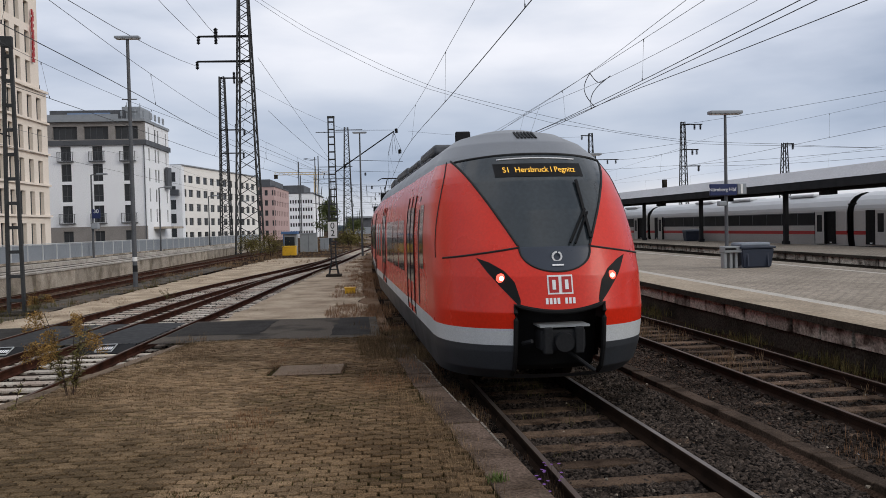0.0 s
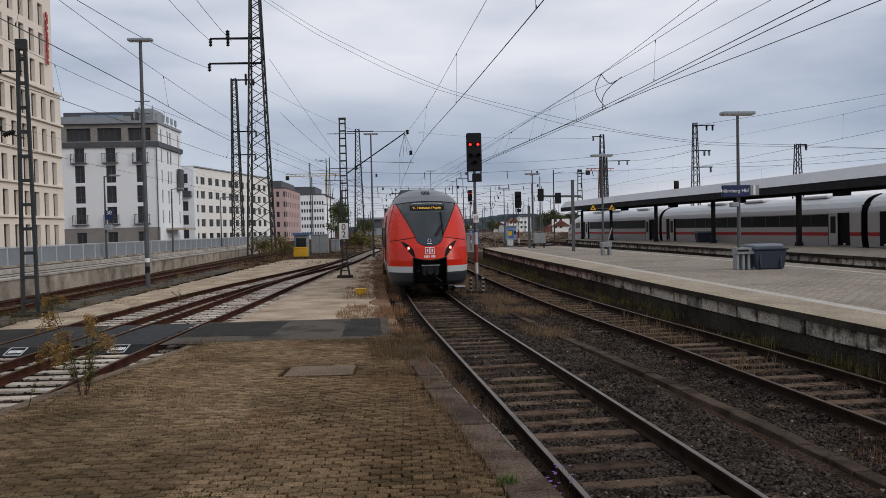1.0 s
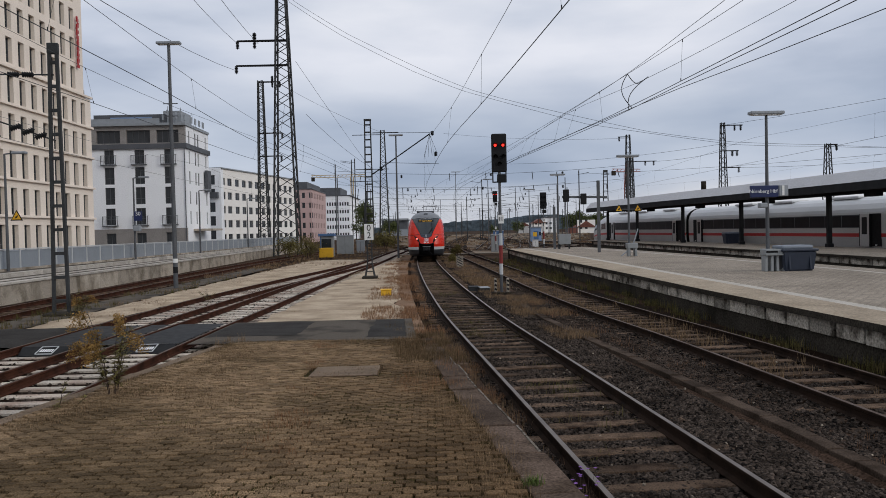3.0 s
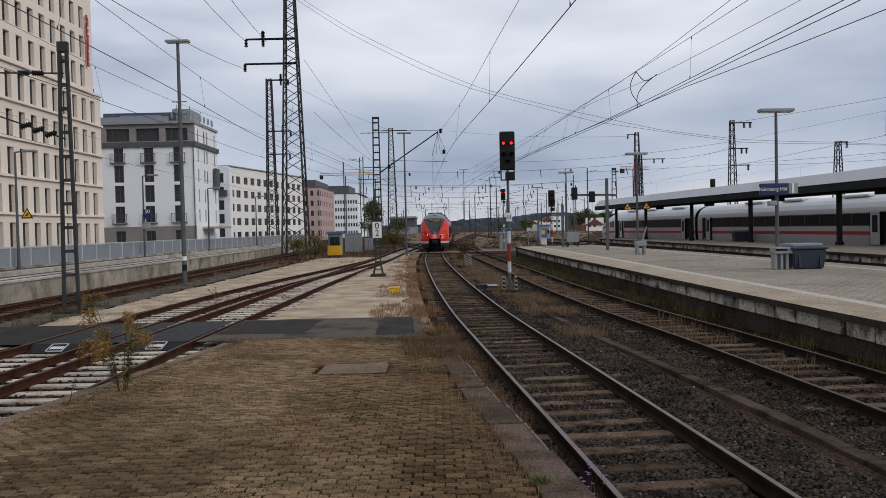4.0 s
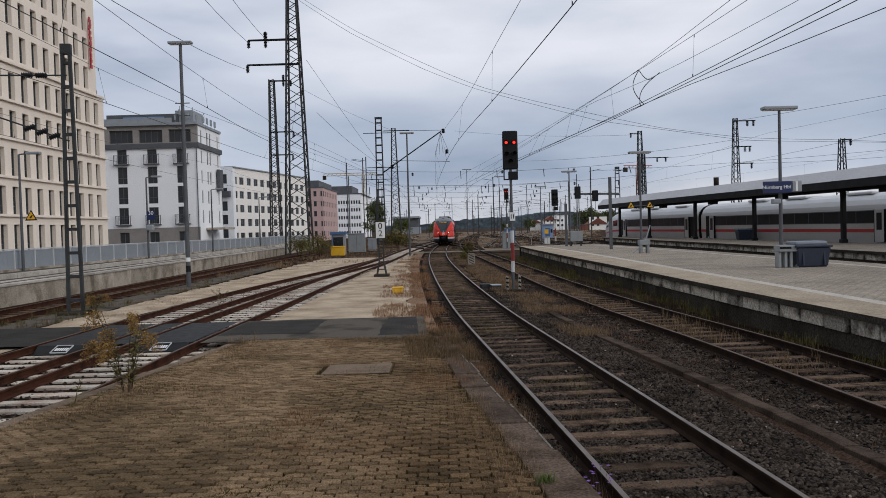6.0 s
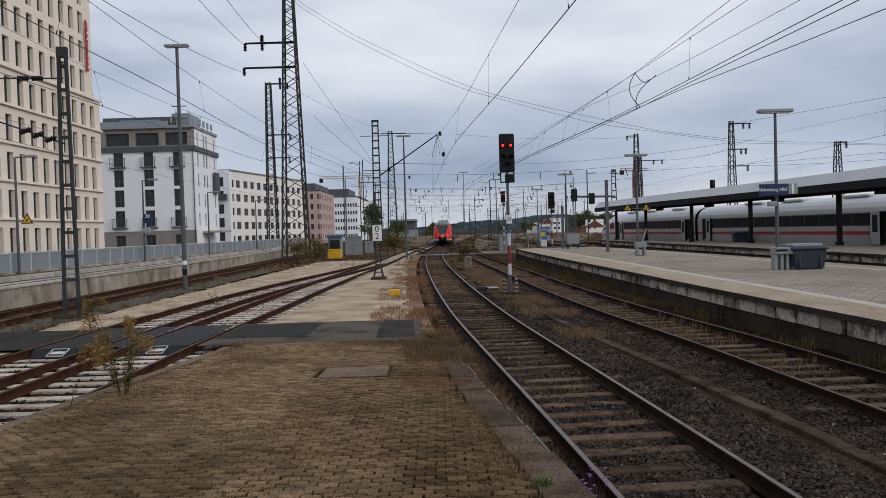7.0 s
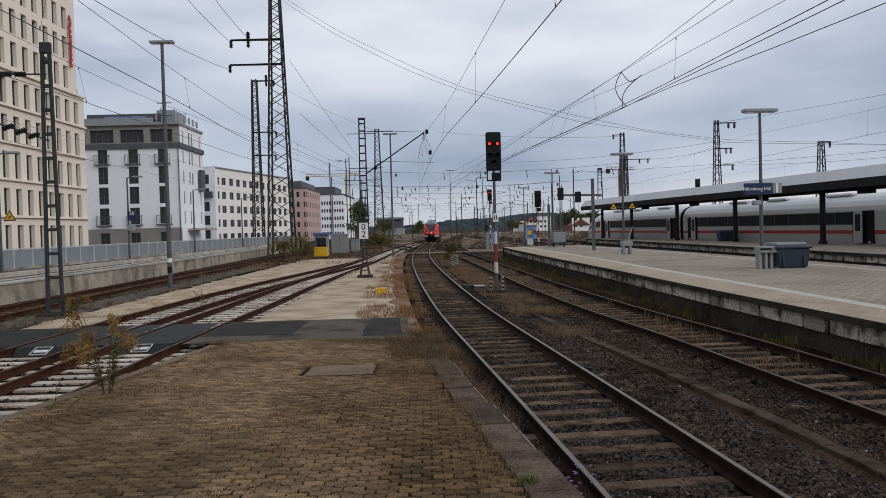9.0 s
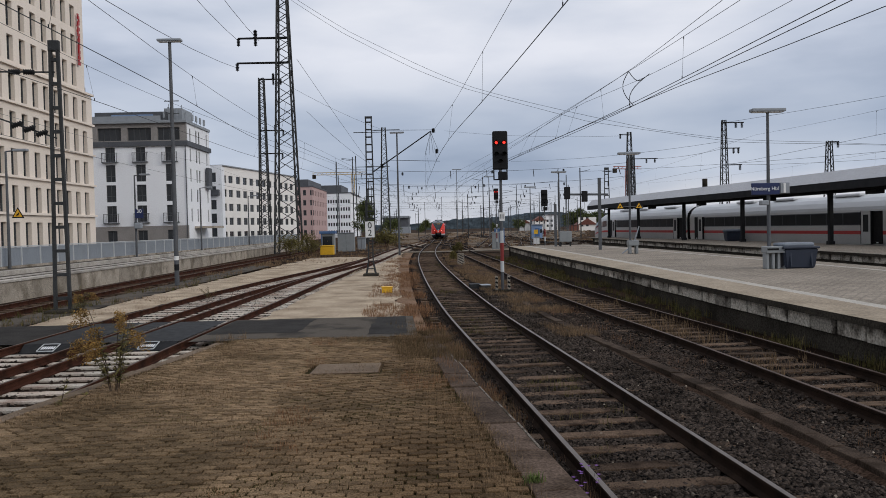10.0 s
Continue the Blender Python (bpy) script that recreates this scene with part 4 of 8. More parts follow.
    for x, y, w, h, m, lab in ((63.4, 420, 6.8, 7.6, FACADE_WHITE, "white three-storey house behind the yard"), (56.6, 412, 6.4, 4.8, FACADE_CREAM, "cream gabled house with a red tiled roof"), (50.4, 425, 5.0, 3.6, FACADE_CREAM, "small cream house with a red tiled roof"), (65.0, 330, 7.5, 2.2, FACADE_CREAM, "low cream house with a red tiled roof")):
        b = thing("house", (0, 0, 0), lab, "house")
        rw = spans(1.5, 2.6, 1.2, 2)
        part("core", slab(x - w / 2 + 0.1, x + w / 2 - 0.1, y + 0.4, y + 10, -0.3, h), m, b)
        facade(b, (x - w / 2, y), (1, 0), w, -0.3, h, rw, spans(1, 2.2, 1.1, int((w - 1) / 2.2)), m, 0.3)
        vs = [(x - w / 2 - 0.4, y - 0.4, h), (x + w / 2 + 0.4, y - 0.4, h), (x, y - 0.4, h + w * (0.14 if h > 7 else 0.36)), (x - w / 2 - 0.4, y + 11, h), (x + w / 2 + 0.4, y + 11, h), (x, y + 11, h + w * (0.14 if h > 7 else 0.36))]
        part("roof", raw("roof", vs, [(0, 1, 2), (3, 5, 4), (0, 2, 5, 3), (1, 4, 5, 2), (0, 3, 4, 1)], ROOF_DARK if m is FACADE_WHITE else TILE_RED), None, b)


make_buildings()


HILL_LINE = [(-500, 7), (-200, 6), (-50, 8), (70, 14), (170, 22), (240, 17), (450, 15), (700, 9), (1000, 5)]


def make_hills():
    vs, fs = [], []
    n = 420
    for i in range(n + 1):
        x = -500 + 1500 * i / n
        h = lerp(HILL_LINE, x) + 3 * noise.noise((x * 0.012, 0, 0)) + 2.0 * noise.noise((x * 0.06, 3, 0)) + 1.6 * noise.noise((x * 0.13, 5, 0)) + 1.0 * noise.noise((x * 0.4, 7, 0))
        vs += [(x, 1150, -1), (x, 1150, max(0.6, h)), (x, 1350, max(0.6, h) * 1.1)]
    for i in range(n):
        a = i * 3
        fs += [(a, a + 3, a + 4, a + 1), (a + 1, a + 4, a + 5, a + 2)]
    tagged(new("backdrop", raw("backdrop", vs, fs, HILL)), "low hazy wooded hills beyond the rail yard", "hill", kind="structure")


make_hills()

# ---------------------------------------------------------------- the red commuter train
HALF = 1.46
BODY = [(0.40, 1.36), (0.75, 1.43), (1.1, HALF), (2.3, HALF), (2.75, 1.42), (3.1, 1.345), (3.4, 1.21), (3.6, 1.06), (3.78, 0.82), (3.9, 0.48), (3.95, 0.0)]
NOSE = [(0.40, 0.42), (0.55, 0.16), (0.8, 0.06), (1.3, 0.0), (1.75, 0.09), (2.1, 0.25), (2.6, 0.55), (3.0, 0.83), (3.35, 1.15), (3.6, 1.50), (3.78, 1.95), (3.9, 2.6), (3.95, 3.6)]


def half_width(z):
    return lerp(BODY, z)


def nose_depth(x, z):
    w = max(half_width(z), 0.02)
    q = min(1.0, abs(x) / w)
    n = 2.35
    return lerp(NOSE, z) + 1.45 * (1 - max(0.0, 1 - q**n)**(1 / n))


def inside(poly, x, z):
    c, j = False, len(poly) - 1
    for i in range(len(poly)):
        (xi, zi), (xj, zj) = poly[i], poly[j]
        if (zi > z) != (zj > z) and x < (xj - xi) * (z - zi) / (zj - zi) + xi:
            c = not c
        j = i
    return c


POD = [(1.00, 1.99), (0.85, 1.93), (0.68, 1.82), (0.57, 1.68), (0.51, 1.46), (0.515, 1.36), (0.60, 1.46), (0.74, 1.62), (0.88, 1.80)]


def screen_half(z):
    """Half width of the dark front glass with its rounded lower panel."""
    if z > 3.42 or z < 1.80:
        return -1
    if z > 2.12:
        return 0.47 + (z - 2.12) * (1.13 - 0.47) / (3.40 - 2.12)
    return 0.47 * math.sqrt(max(0, 1 - ((2.12 - z) / 0.32)**2.4))


def front_region(x, z):
    a = abs(x)
    top = 3.40 - 0.08 * (a / 1.13)**2
    if a < 0.575 and z < 1.30 + 0.09 * (a / 0.575)**2 and z > 0.47:
        return "recess"
    h = screen_half(z)
    if h > 0 and a < h and z < top:
        return "panel" if z < 2.12 else "screen"
    if z < 0.88:
        return "skirt"
    if z < 1.09:
        return "stripe"
    # grey roof cap comes down to the top of the glass
    if z > 3.33:
        return "roof"
    return "red"


def loft_front():
    """Cab front: a curved skin sampled on a fine net, split by colour field."""
    nz, nx = 250, 200
    zs = [0.40 + (3.948 - 0.40) * i / nz for i in range(nz + 1)]
    us = [math.sin(math.pi / 2 * (-1 + 2 * j / nx)) for j in range(nx + 1)]
    out = {}
    grid = [[(u * half_width(z), nose_depth(u * half_width(z), z), z) for u in us] for z in zs]
    for i in range(nz):
        for j in range(nx):
            quad = (grid[i][j], grid[i][j + 1], grid[i + 1][j + 1], grid[i + 1][j])
            cx, cz = sum(q[0] for q in quad) / 4, sum(q[2] for q in quad) / 4
            reg = front_region(cx, cz)
            vs, fs, seen = out.setdefault((reg, cx > 0) if reg == "stripe" else reg, ([], [], {}))
            ids = []
            for key in ((i, j), (i, j + 1), (i + 1, j + 1), (i + 1, j)):
                if key not in seen:
                    seen[key] = len(vs)
                    x, d, z = grid[key[0]][key[1]]
                    if reg == "recess":
                        d += 0.35
                    elif reg in ("screen", "panel"):
                        d += 0.006
                    vs.append((x, d, z))
                ids.append(seen[key])
            fs.append(tuple(ids))
    return out


def body_side(s0, s1, step=0.6):
    """Skins of a straight car body between two stations, split by colour field (y runs along the car)."""
    zs = [0.42, 0.87, 0.88, 1.08, 1.09, 1.6, 1.9, 2.3, 2.75, 3.1, 3.28, 3.30, 3.4, 3.6, 3.78, 3.9, 3.95]
    out = {}
    n = max(1, int((s1 - s0) / step))
    for side in (-1, 1):
        for k in range(len(zs) - 1):
            zm = (zs[k] + zs[k + 1]) / 2
            reg = "skirt" if zm < 0.875 else "stripe" if zm < 1.085 else "red" if zm < 3.29 else "roof"
            vs, fs = out.setdefault(reg if reg == "roof" else (reg, side), ([], []))
            for i in range(n):
                a, b = s0 + (s1 - s0) * i / n, s0 + (s1 - s0) * (i + 1) / n
                q = len(vs)
                w0, w1 = side * half_width(zs[k]), side * half_width(zs[k + 1])
                vs += [(w0, a, zs[k]), (w0, b, zs[k]), (w1, b, zs[k + 1]), (w1, a, zs[k + 1])]
                fs.append((q, q + 1, q + 2, q + 3) if side > 0 else (q + 3, q + 2, q + 1, q))
    return out


REGION = {"red": ("body_shell", RED, ""), "stripe": ("grey_stripe", LIGHT_GREY, "light grey stripe"), "skirt": ("skirt", SKIRT_GREY, "dark grey skirt"),
          "roof": ("roof", ROOF_GREY, "grey roof"), "screen": ("windscreen", GLASS_SCREEN, "dark tinted windscreen"), "panel": ("front_panel", BLUE_GREY, "blue-grey front panel"),
          "recess": ("coupler_recess", BLACK, "black coupler recess")}


def weld(verts, faces):
    """Join corners that coincide, so that a skin is one surface."""
    seen, out, remap = {}, [], []
    for v in verts:
        key = (round(v[0], 4), round(v[1], 4), round(v[2], 4))
        if key not in seen:
            seen[key] = len(out)
            out.append(v)
        remap.append(seen[key])
    made = []
    for f in faces:
        g = [i for k, i in enumerate([remap[j] for j in f]) if remap[f[k - 1]] != i]
        if len(g) > 2:
            made.append(tuple(g))
    return out, made


def add_regions(root, regions, smooth=True):
    made = {}
    for reg, data in regions.items():
        name, mat, lab = REGION[reg if isinstance(reg, str) else reg[0]]
        data = weld(*data[:2])
        made[reg] = part(name, raw(name, data[0], data[1], mat, smooth), None, root, lab)
    return made


def wheelset(root, y):
    bm = bmesh.new()
    for s in (-1, 1):
        bar(bm, (s * 0.69, y, 0.43), (s * 0.82, y, 0.43), 0.86, None, 24)
        bar(bm, (s * 0.66, y, 0.43), (s * 0.69, y, 0.43), 0.92, None, 24)
    bar(bm, (-0.7, y, 0.43), (0.7, y, 0.43), 0.16, None, 10)
    part("wheelset", bm, RUST, root)


def bogie(root, y):
    bm = bmesh.new()
    for s in (-1, 1):
        box(bm, (s * 1.0, y, 0.55), (0.16, 3.2, 0.22), None, 0.03)
        for q in (-1.25, 1.25):
            box(bm, (s * 1.02, y + q, 0.45), (0.22, 0.4, 0.34), None, 0.03)
    box(bm, (0, y, 0.6), (2.0, 0.5, 0.25))
    part("bogie_frame", bm, BLACK, root)
    for q in (-1.25, 1.25):
        wheelset(root, y + q)


def side_window(root, side, y0, y1, z0, z1, name="window", mat=None, proud=0.006):
    bm = bmesh.new()
    rows = 6
    vs, fs = [], []
    for i in range(rows + 1):
        z = z0 + (z1 - z0) * i / rows
        w = side * (half_width(z) + proud)
        vs += [(w, y0, z), (w, y1, z)]
    for i in range(rows):
        a = i * 2
        fs.append((a, a + 1, a + 3, a + 2) if side > 0 else (a + 2, a + 3, a + 1, a))
    bm.free()
    return part(name, raw(name, vs, fs, mat or GLASS_DARK, True), None, root)


def door(root, side, y):
    d = side_window(root, side, y - 0.65, y + 0.65, 0.90, 2.95, "door", RED, 0.004)
    for q in (-0.33, 0.33):
        g = side_window(d, side, y + q - 0.22, y + q + 0.22, 1.45, 2.75, "door_pane", GLASS_DARK, 0.012)
    bm = bmesh.new()
    for q in (-0.66, 0.0, 0.66):
        for k in range(8):
            z0, z1 = 0.9 + 2.05 * k / 8, 0.9 + 2.05 * (k + 1) / 8
            bar(bm, (side * (half_width(z0) + 0.006), y + q, z0), (side * (half_width(z1) + 0.006), y + q, z1), 0.025)
    part("door_seal", bm, TRIM_SEAM, d)


def make_end_car(detailed):
    car = thing("train_end_car", (0, 0, 0), "red commuter train end car with lit tail lamps" if detailed else "red commuter train leading car with grey roof", "train", "coupled train cars")
    add_regions(car, loft_front())
    # fill between the curved front and the straight sides, ring by ring
    nz = 60
    fill = {}
    for side in (-1, 1):
        for i in range(nz):
            z0, z1 = 0.40 + 3.548 * i / nz, 0.40 + 3.548 * (i + 1) / nz
            zm = (z0 + z1) / 2
            reg = "skirt" if zm < 0.88 else "stripe" if zm < 1.09 else "red" if zm < 3.32 else "roof"
            vs, fs = fill.setdefault(reg if reg == "roof" else (reg, side), ([], []))
            q = len(vs)
            d0, d1 = lerp(NOSE, z0) + 1.45, lerp(NOSE, z1) + 1.45
            vs += [(side * half_width(z0), d0, z0), (side * half_width(z0), 5.2, z0), (side * half_width(z1), 5.2, z1), (side * half_width(z1), d1, z1)]
            fs.append((q, q + 1, q + 2, q + 3) if side > 0 else (q + 3, q + 2, q + 1, q))
    add_regions(car, fill)
    add_regions(car, body_side(5.2, 17.0))
    for side in (-1, 1):
        side_window(car, side, 3.15, 3.3, 1.16, 2.9, "door_seal", TRIM_SEAM, 0.005)
        side_window(car, side, 2.55, 3.05, 1.75, 2.75, "cab_side_window", GLASS_DARK)
        door(car, side, 4.6)
        door(car, side, 12.6)
        for y in (6.0, 7.55, 9.1, 10.3, 14.2, 15.6):
            side_window(car, side, y, y + (1.35 if y < 10 else 0.95), 1.55, 2.55)
    bogie(car, 3.9)
    bogie(car, 15.6)
    # coupler in its recess
    bm = bmesh.new()
    box(bm, (0, 0.12, 0.95), (0.58, 0.34, 0.28), None, 0.04)
    bar(bm, (0, -0.12, 0.93), (0, 0.1, 0.93), 0.24, 0.3, 16)
    box(bm, (-0.20, -0.02, 0.95), (0.12, 0.12, 0.34), None, 0.02)
    box(bm, (0.20, -0.02, 0.95), (0.12, 0.12, 0.34), None, 0.02)
    bar(bm, (0.08, 0.1, 0.80), (0.40, -0.05, 0.55), 0.05, 0.05, 8)
    bar(bm, (-0.48, 0.15, 0.9), (-0.40, -0.02, 0.95), 0.05, 0.05, 8)
    part("coupler", bm, MAST_DARK, car, "dark steel automatic coupler")
    part("coupler_shelf", slab(-0.30, 0.34, -0.06, 0.3, 1.115, 1.14), BOX_GREY, car)
    for s in (-1, 1):
        # headlight housing: the outline drawn on the nose, filled in thin strips
        zs_ = np.linspace(1.362, 1.988, 44)
        edges = []
        for z in zs_:
            xs_ = sorted(x0 + (x1 - x0) * (z - z0) / (z1 - z0) for (x0, z0), (x1, z1) in zip(POD, POD[1:] + POD[:1]) if (z0 > z) != (z1 > z))
            edges.append((xs_[0], xs_[-1]))
        vs = [(s * (a + (b - a) * k / 6), nose_depth(a + (b - a) * k / 6, z) - 0.005, z) for (a, b), z in zip(edges, zs_) for k in range(7)]
        fs = [(i * 7 + k, i * 7 + k + 1, i * 7 + k + 8, i * 7 + k + 7) for i in range(len(zs_) - 1) for k in range(6)]
        part("headlight_housing", raw("headlight_housing", vs, fs, BLACK, True), None, car, "black swept headlight housing")
        d = nose_depth(0.73, 1.73) - 0.01
        bm = bmesh.new()
        bmesh.ops.create_uvsphere(bm, u_segments=20, v_segments=10, radius=0.062, matrix=pose(s * 0.73, d + 0.02, 1.73) @ Matrix.Diagonal((1, 0.7, 1, 1)))
        lamp = part("tail_lamp" if detailed else "head_lamp", bm, LAMP_RED, car, "glowing red tail lamp")
        bm = bmesh.new()
        bmesh.ops.create_uvsphere(bm, u_segments=14, v_segments=8, radius=0.03, matrix=pose(s * 0.73, d - 0.018, 1.73))
        part("lamp_core", bm, LAMP_CORE, lamp)
    # logo plate, number bars, maker's mark
    def flat(name, x0, x1, z0, z1, mat, lift, parent, label=""):
        vs = []
        for z in (z0, z1):
            for k in range(7):
                x = x0 + (x1 - x0) * k / 6
                vs.append((x, nose_depth(x, z) - lift, z))
        fs = [(k, k + 1, k + 8, k + 7) for k in range(6)]
        return part(name, raw(name, vs, fs, mat), None, parent, label)
    badge = flat("front_badge", -0.165, 0.165, 1.52, 1.76, LOGO_WHITE, 0.006, car, "white badge with red blocks")
    for x0, x1, z0, z1 in ((-0.145, -0.02, 1.54, 1.74), (0.02, 0.145, 1.54, 1.74)):
        flat("badge_block", x0, x1, z0, z1, LOGO_RED, 0.010, badge)
    for x0, x1 in ((-0.105, -0.06), (0.06, 0.105)):
        flat("badge_block", x0, x1, 1.58, 1.70, LOGO_WHITE, 0.014, badge)
    for x0 in (-0.20, -0.15, -0.10, -0.05, 0.05, 0.10, 0.15):
        flat("number_bar", x0, x0 + 0.034, 1.40, 1.475, LOGO_WHITE, 0.006, car)
    bm = bmesh.new()
    for k in range(16):
        if k in (3,):
            continue
        a0, a1 = k / 16 * 2 * math.pi, (k + 1) / 16 * 2 * math.pi
        p0 = (0.058 * math.cos(a0), nose_depth(0, 2.0) - 0.012, 1.99 + 0.058 * math.sin(a0))
        p1 = (0.058 * math.cos(a1), nose_depth(0, 2.0) - 0.012, 1.99 + 0.058 * math.sin(a1))
        bar(bm, p0, p1, 0.022)
    part("maker_mark", bm, LOGO_WHITE, car, "small white ring mark")
    flat("mark_bar", -0.075, 0.075, 1.875, 1.895, LOGO_WHITE, 0.012, car)
    # seams between the nose panels
    rim = [(-0.575, 0.47 + 0.92 * k / 10) for k in range(10)] + [(-0.575 + 1.15 * k / 20, 1.30 + 0.09 * ((k - 10) / 10)**2) for k in range(21)] + [(0.575, 1.39 - 0.92 * k / 10) for k in range(1, 11)]
    part("recess_rim", tube_mesh("recess_rim", [[(x, nose_depth(x, z) + 0.004, z) for x, z in rim]], 0.032, BLACK, 8), None, car, "black rubber rim of the coupler recess")
    def seam(pts, name="panel_seam", w=0.014, mat=None):
        vs = [(x, nose_depth(x, z) - 0.002, z) for x, z in pts]
        part(name, tube_mesh(name, [vs], w, mat or TRIM_SEAM, 6), None, car)
    for s in (-1, 1):
        seam([(s * (0.48 + 0.068 * k), 2.11 - 0.010 * k) for k in range(14)])
        seam([(s * min(half_width(3.34 - 1.36 * k / 12) * 0.985, 1.15 + 0.28 * math.sin(k / 12 * math.pi / 2)), 3.34 - 1.36 * (k / 12)) for k in range(13)], w=0.011)
        seam([(s * screen_half(2.13 + 1.22 * k / 16), 2.13 + 1.22 * k / 16) for k in range(17)], "screen_gasket", 0.016)
    seam([(0.47 * math.sin(q), 2.12 - 0.32 * abs(math.cos(q))**0.83) for q in np.linspace(-math.pi / 2, math.pi / 2, 30)], "panel_gasket", 0.012)
    seam([(-1.07 + 2.14 * k / 30, 3.395 - 0.08 * ((-1.07 + 2.14 * k / 30) / 1.13)**2) for k in range(31)], "screen_gasket", 0.016)
    # destination display behind the top of the glass
    bm = bmesh.new()
    part("display_frame", raw("display_frame", [(x, nose_depth(x, z) - 0.004, z) for z in (3.06, 3.13, 3.19, 3.25) for x in np.linspace(-0.62, 0.62, 13)],
                              [(r * 13 + k, r * 13 + k + 1, (r + 1) * 13 + k + 1, (r + 1) * 13 + k) for r in range(3) for k in range(12)], BLACK, True), None, car)
    bm.free()
    words = text_mesh("S1  Hersbruck l Pegnitz", 0.108, LED_AMBER, 0.002)
    for v in words.vertices:
        x, z = v.co.x, 3.155 + v.co.y
        v.co = (x, nose_depth(x, z) - 0.018 - v.co.z, z)
    part("destination_display", words, None, car, "amber dot-matrix destination text")
    seam([(-0.55 + 1.1 * k / 10, 3.33 - 0.02 * ((k - 5) / 5)**2) for k in range(11)], "brow_strip", 0.010, LOGO_WHITE)
    # wiper
    w = lambda x, z: (x, nose_depth(x, z) - 0.035, z)
    bm = bmesh.new()
    bar(bm, w(0.20, 2.16), w(0.50, 2.60), 0.03, 0.02)
    bar(bm, w(0.27, 2.15), w(0.53, 2.56), 0.02, 0.02)
    bar(bm, w(0.50, 2.22), w(0.47, 3.0), 0.026, 0.035)
    part("wiper", bm, BLACK, car, "black windscreen wiper")
    # vent and fairing on the brow
    bm = bmesh.new()
    for k in range(6):
        x = -0.13 + 0.052 * k
        bar(bm, (x, nose_depth(x, 3.66) - 0.01, 3.66), (x, nose_depth(x, 3.78) - 0.01, 3.78), 0.028, 0.03)
    part("roof_vent", bm, BLACK, car)
    # dark roof gear
    bm = bmesh.new()
    for y0, y1, h in ((6.6, 9.2, 0.20), (9.8, 12.4, 0.16), (13.0, 16.4, 0.22)):
        box(bm, (0, (y0 + y1) / 2, 3.90 + h / 2), (1.5, y1 - y0, h), None, 0.06)
    for s in (-1, 1):
        for y in range(7, 17, 1):
            box(bm, (s * 0.78, y, 3.76), (0.1, 0.6, 0.14), None, 0.02)
    part("roof_equipment", bm, ROOF_DARK, car, "dark roof equipment boxes")
    part("underframe", slab(-1.2, 1.2, 2.2, 16.8, 0.36, 0.62), BLACK, car)
    part("gangway", slab(-0.85, 0.85, 16.95, 17.35, 0.6, 3.5), BLACK, car)
    return car


def make_mid_car(with_pantograph):
    car = thing("train_car", (0, 0, 0), "red commuter train middle car with dark windows and grey roof", "train", "coupled train cars")
    add_regions(car, body_side(0.15, 15.85))
    for side in (-1, 1):
        for y in (2.6, 12.4):
            door(car, side, y)
        for y in (0.5, 4.0, 5.6, 7.2, 8.8, 10.2, 14.0):
            side_window(car, side, y, y + (1.3 if y > 1 and y < 9 else 1.1), 1.55, 2.55)
    bm = bmesh.new()
    for y0, y1, h in ((1.0, 4.0, 0.22), (9.0, 15.0, 0.22)):
        box(bm, (0, (y0 + y1) / 2, 3.90 + h / 2), (1.6, y1 - y0, h), None, 0.06)
    part("roof_equipment", bm, ROOF_DARK, car, "dark roof equipment boxes")
    bogie(car, 0.2)
    part("underframe", slab(-1.2, 1.2, 1.8, 15.8, 0.36, 0.62), BLACK, car)
    part("end_wall", slab(-1.3, 1.3, 0.16, 0.2, 0.5, 3.6), BLACK, car)
    if with_pantograph:
        p = []
        bm = bmesh.new()
        for s in (-0.45, 0.45):
            bar(bm, (s, 5.2, 4.2), (s * 1.2, 6.8, 4.75), 0.06)
            bar(bm, (s * 1.2, 6.8, 4.75), (s * 0.9, 5.4, 5.38), 0.045)
        for y in (5.25, 5.55):
            bar(bm, (-0.75, y, 5.42), (0.75, y, 5.42), 0.05)
            for s in (-1, 1):
                bar(bm, (s * 0.75, y, 5.42), (s * 0.98, y, 5.28), 0.035)
        for s in (-0.6, 0.6):
            for y in (4.9, 7.0):
                bar(bm, (s, y, 4.1), (s, y, 4.35), 0.14, None, 8)
        bar(bm, (-0.6, 4.9, 4.35), (0.6, 4.9, 4.35), 0.07)
        bar(bm, (-0.6, 7.0, 4.35), (0.6, 7.0, 4.35), 0.07)
        part("pantograph", bm, MAST_DARK, car, "raised dark steel pantograph")
    return car


TRAIN = [(make_end_car(True), 0.0, 0), (make_mid_car(False), 17.2, 0), (make_mid_car(True), 33.2, 0)]
lead = thing("train_end_car", (0, 0, 0), "red commuter train leading car with grey roof", "train", "coupled train cars")
add_regions(lead, body_side(0.15, 15.5))
for side_ in (-1, 1):
    door(lead, side_, 4.0)
    for y_ in (0.6, 5.6, 7.2, 8.8, 10.4, 12.0):
        side_window(lead, side_, y_, y_ + 1.3, 1.55, 2.55)
bogie(lead, 0.2)
bogie(lead, 12.5)
part("cab_end", slab(-1.3, 1.3, 15.3, 15.5, 0.5, 3.7), RED, lead)
TRAIN.append((lead, 49.2, 0))

# distance of the rear face from the camera line along the track (s, m)
RUN = [(0.0, 9.8), (0.5, 18.6), (1.0, 27.5), (1.5, 36.4), (2.0, 45.3), (2.5, 54.0), (3.25, 67.0), (4.0, 79.7), (4.5, 88.0), (5.0, 95.8), (5.5, 103.2), (6.25, 114.0), (7.0, 124.6), (7.5, 131.5), (8.0, 138.4), (8.5, 145.3), (9.0, 152.2), (9.5, 159.1), (10.0, 166.0)]


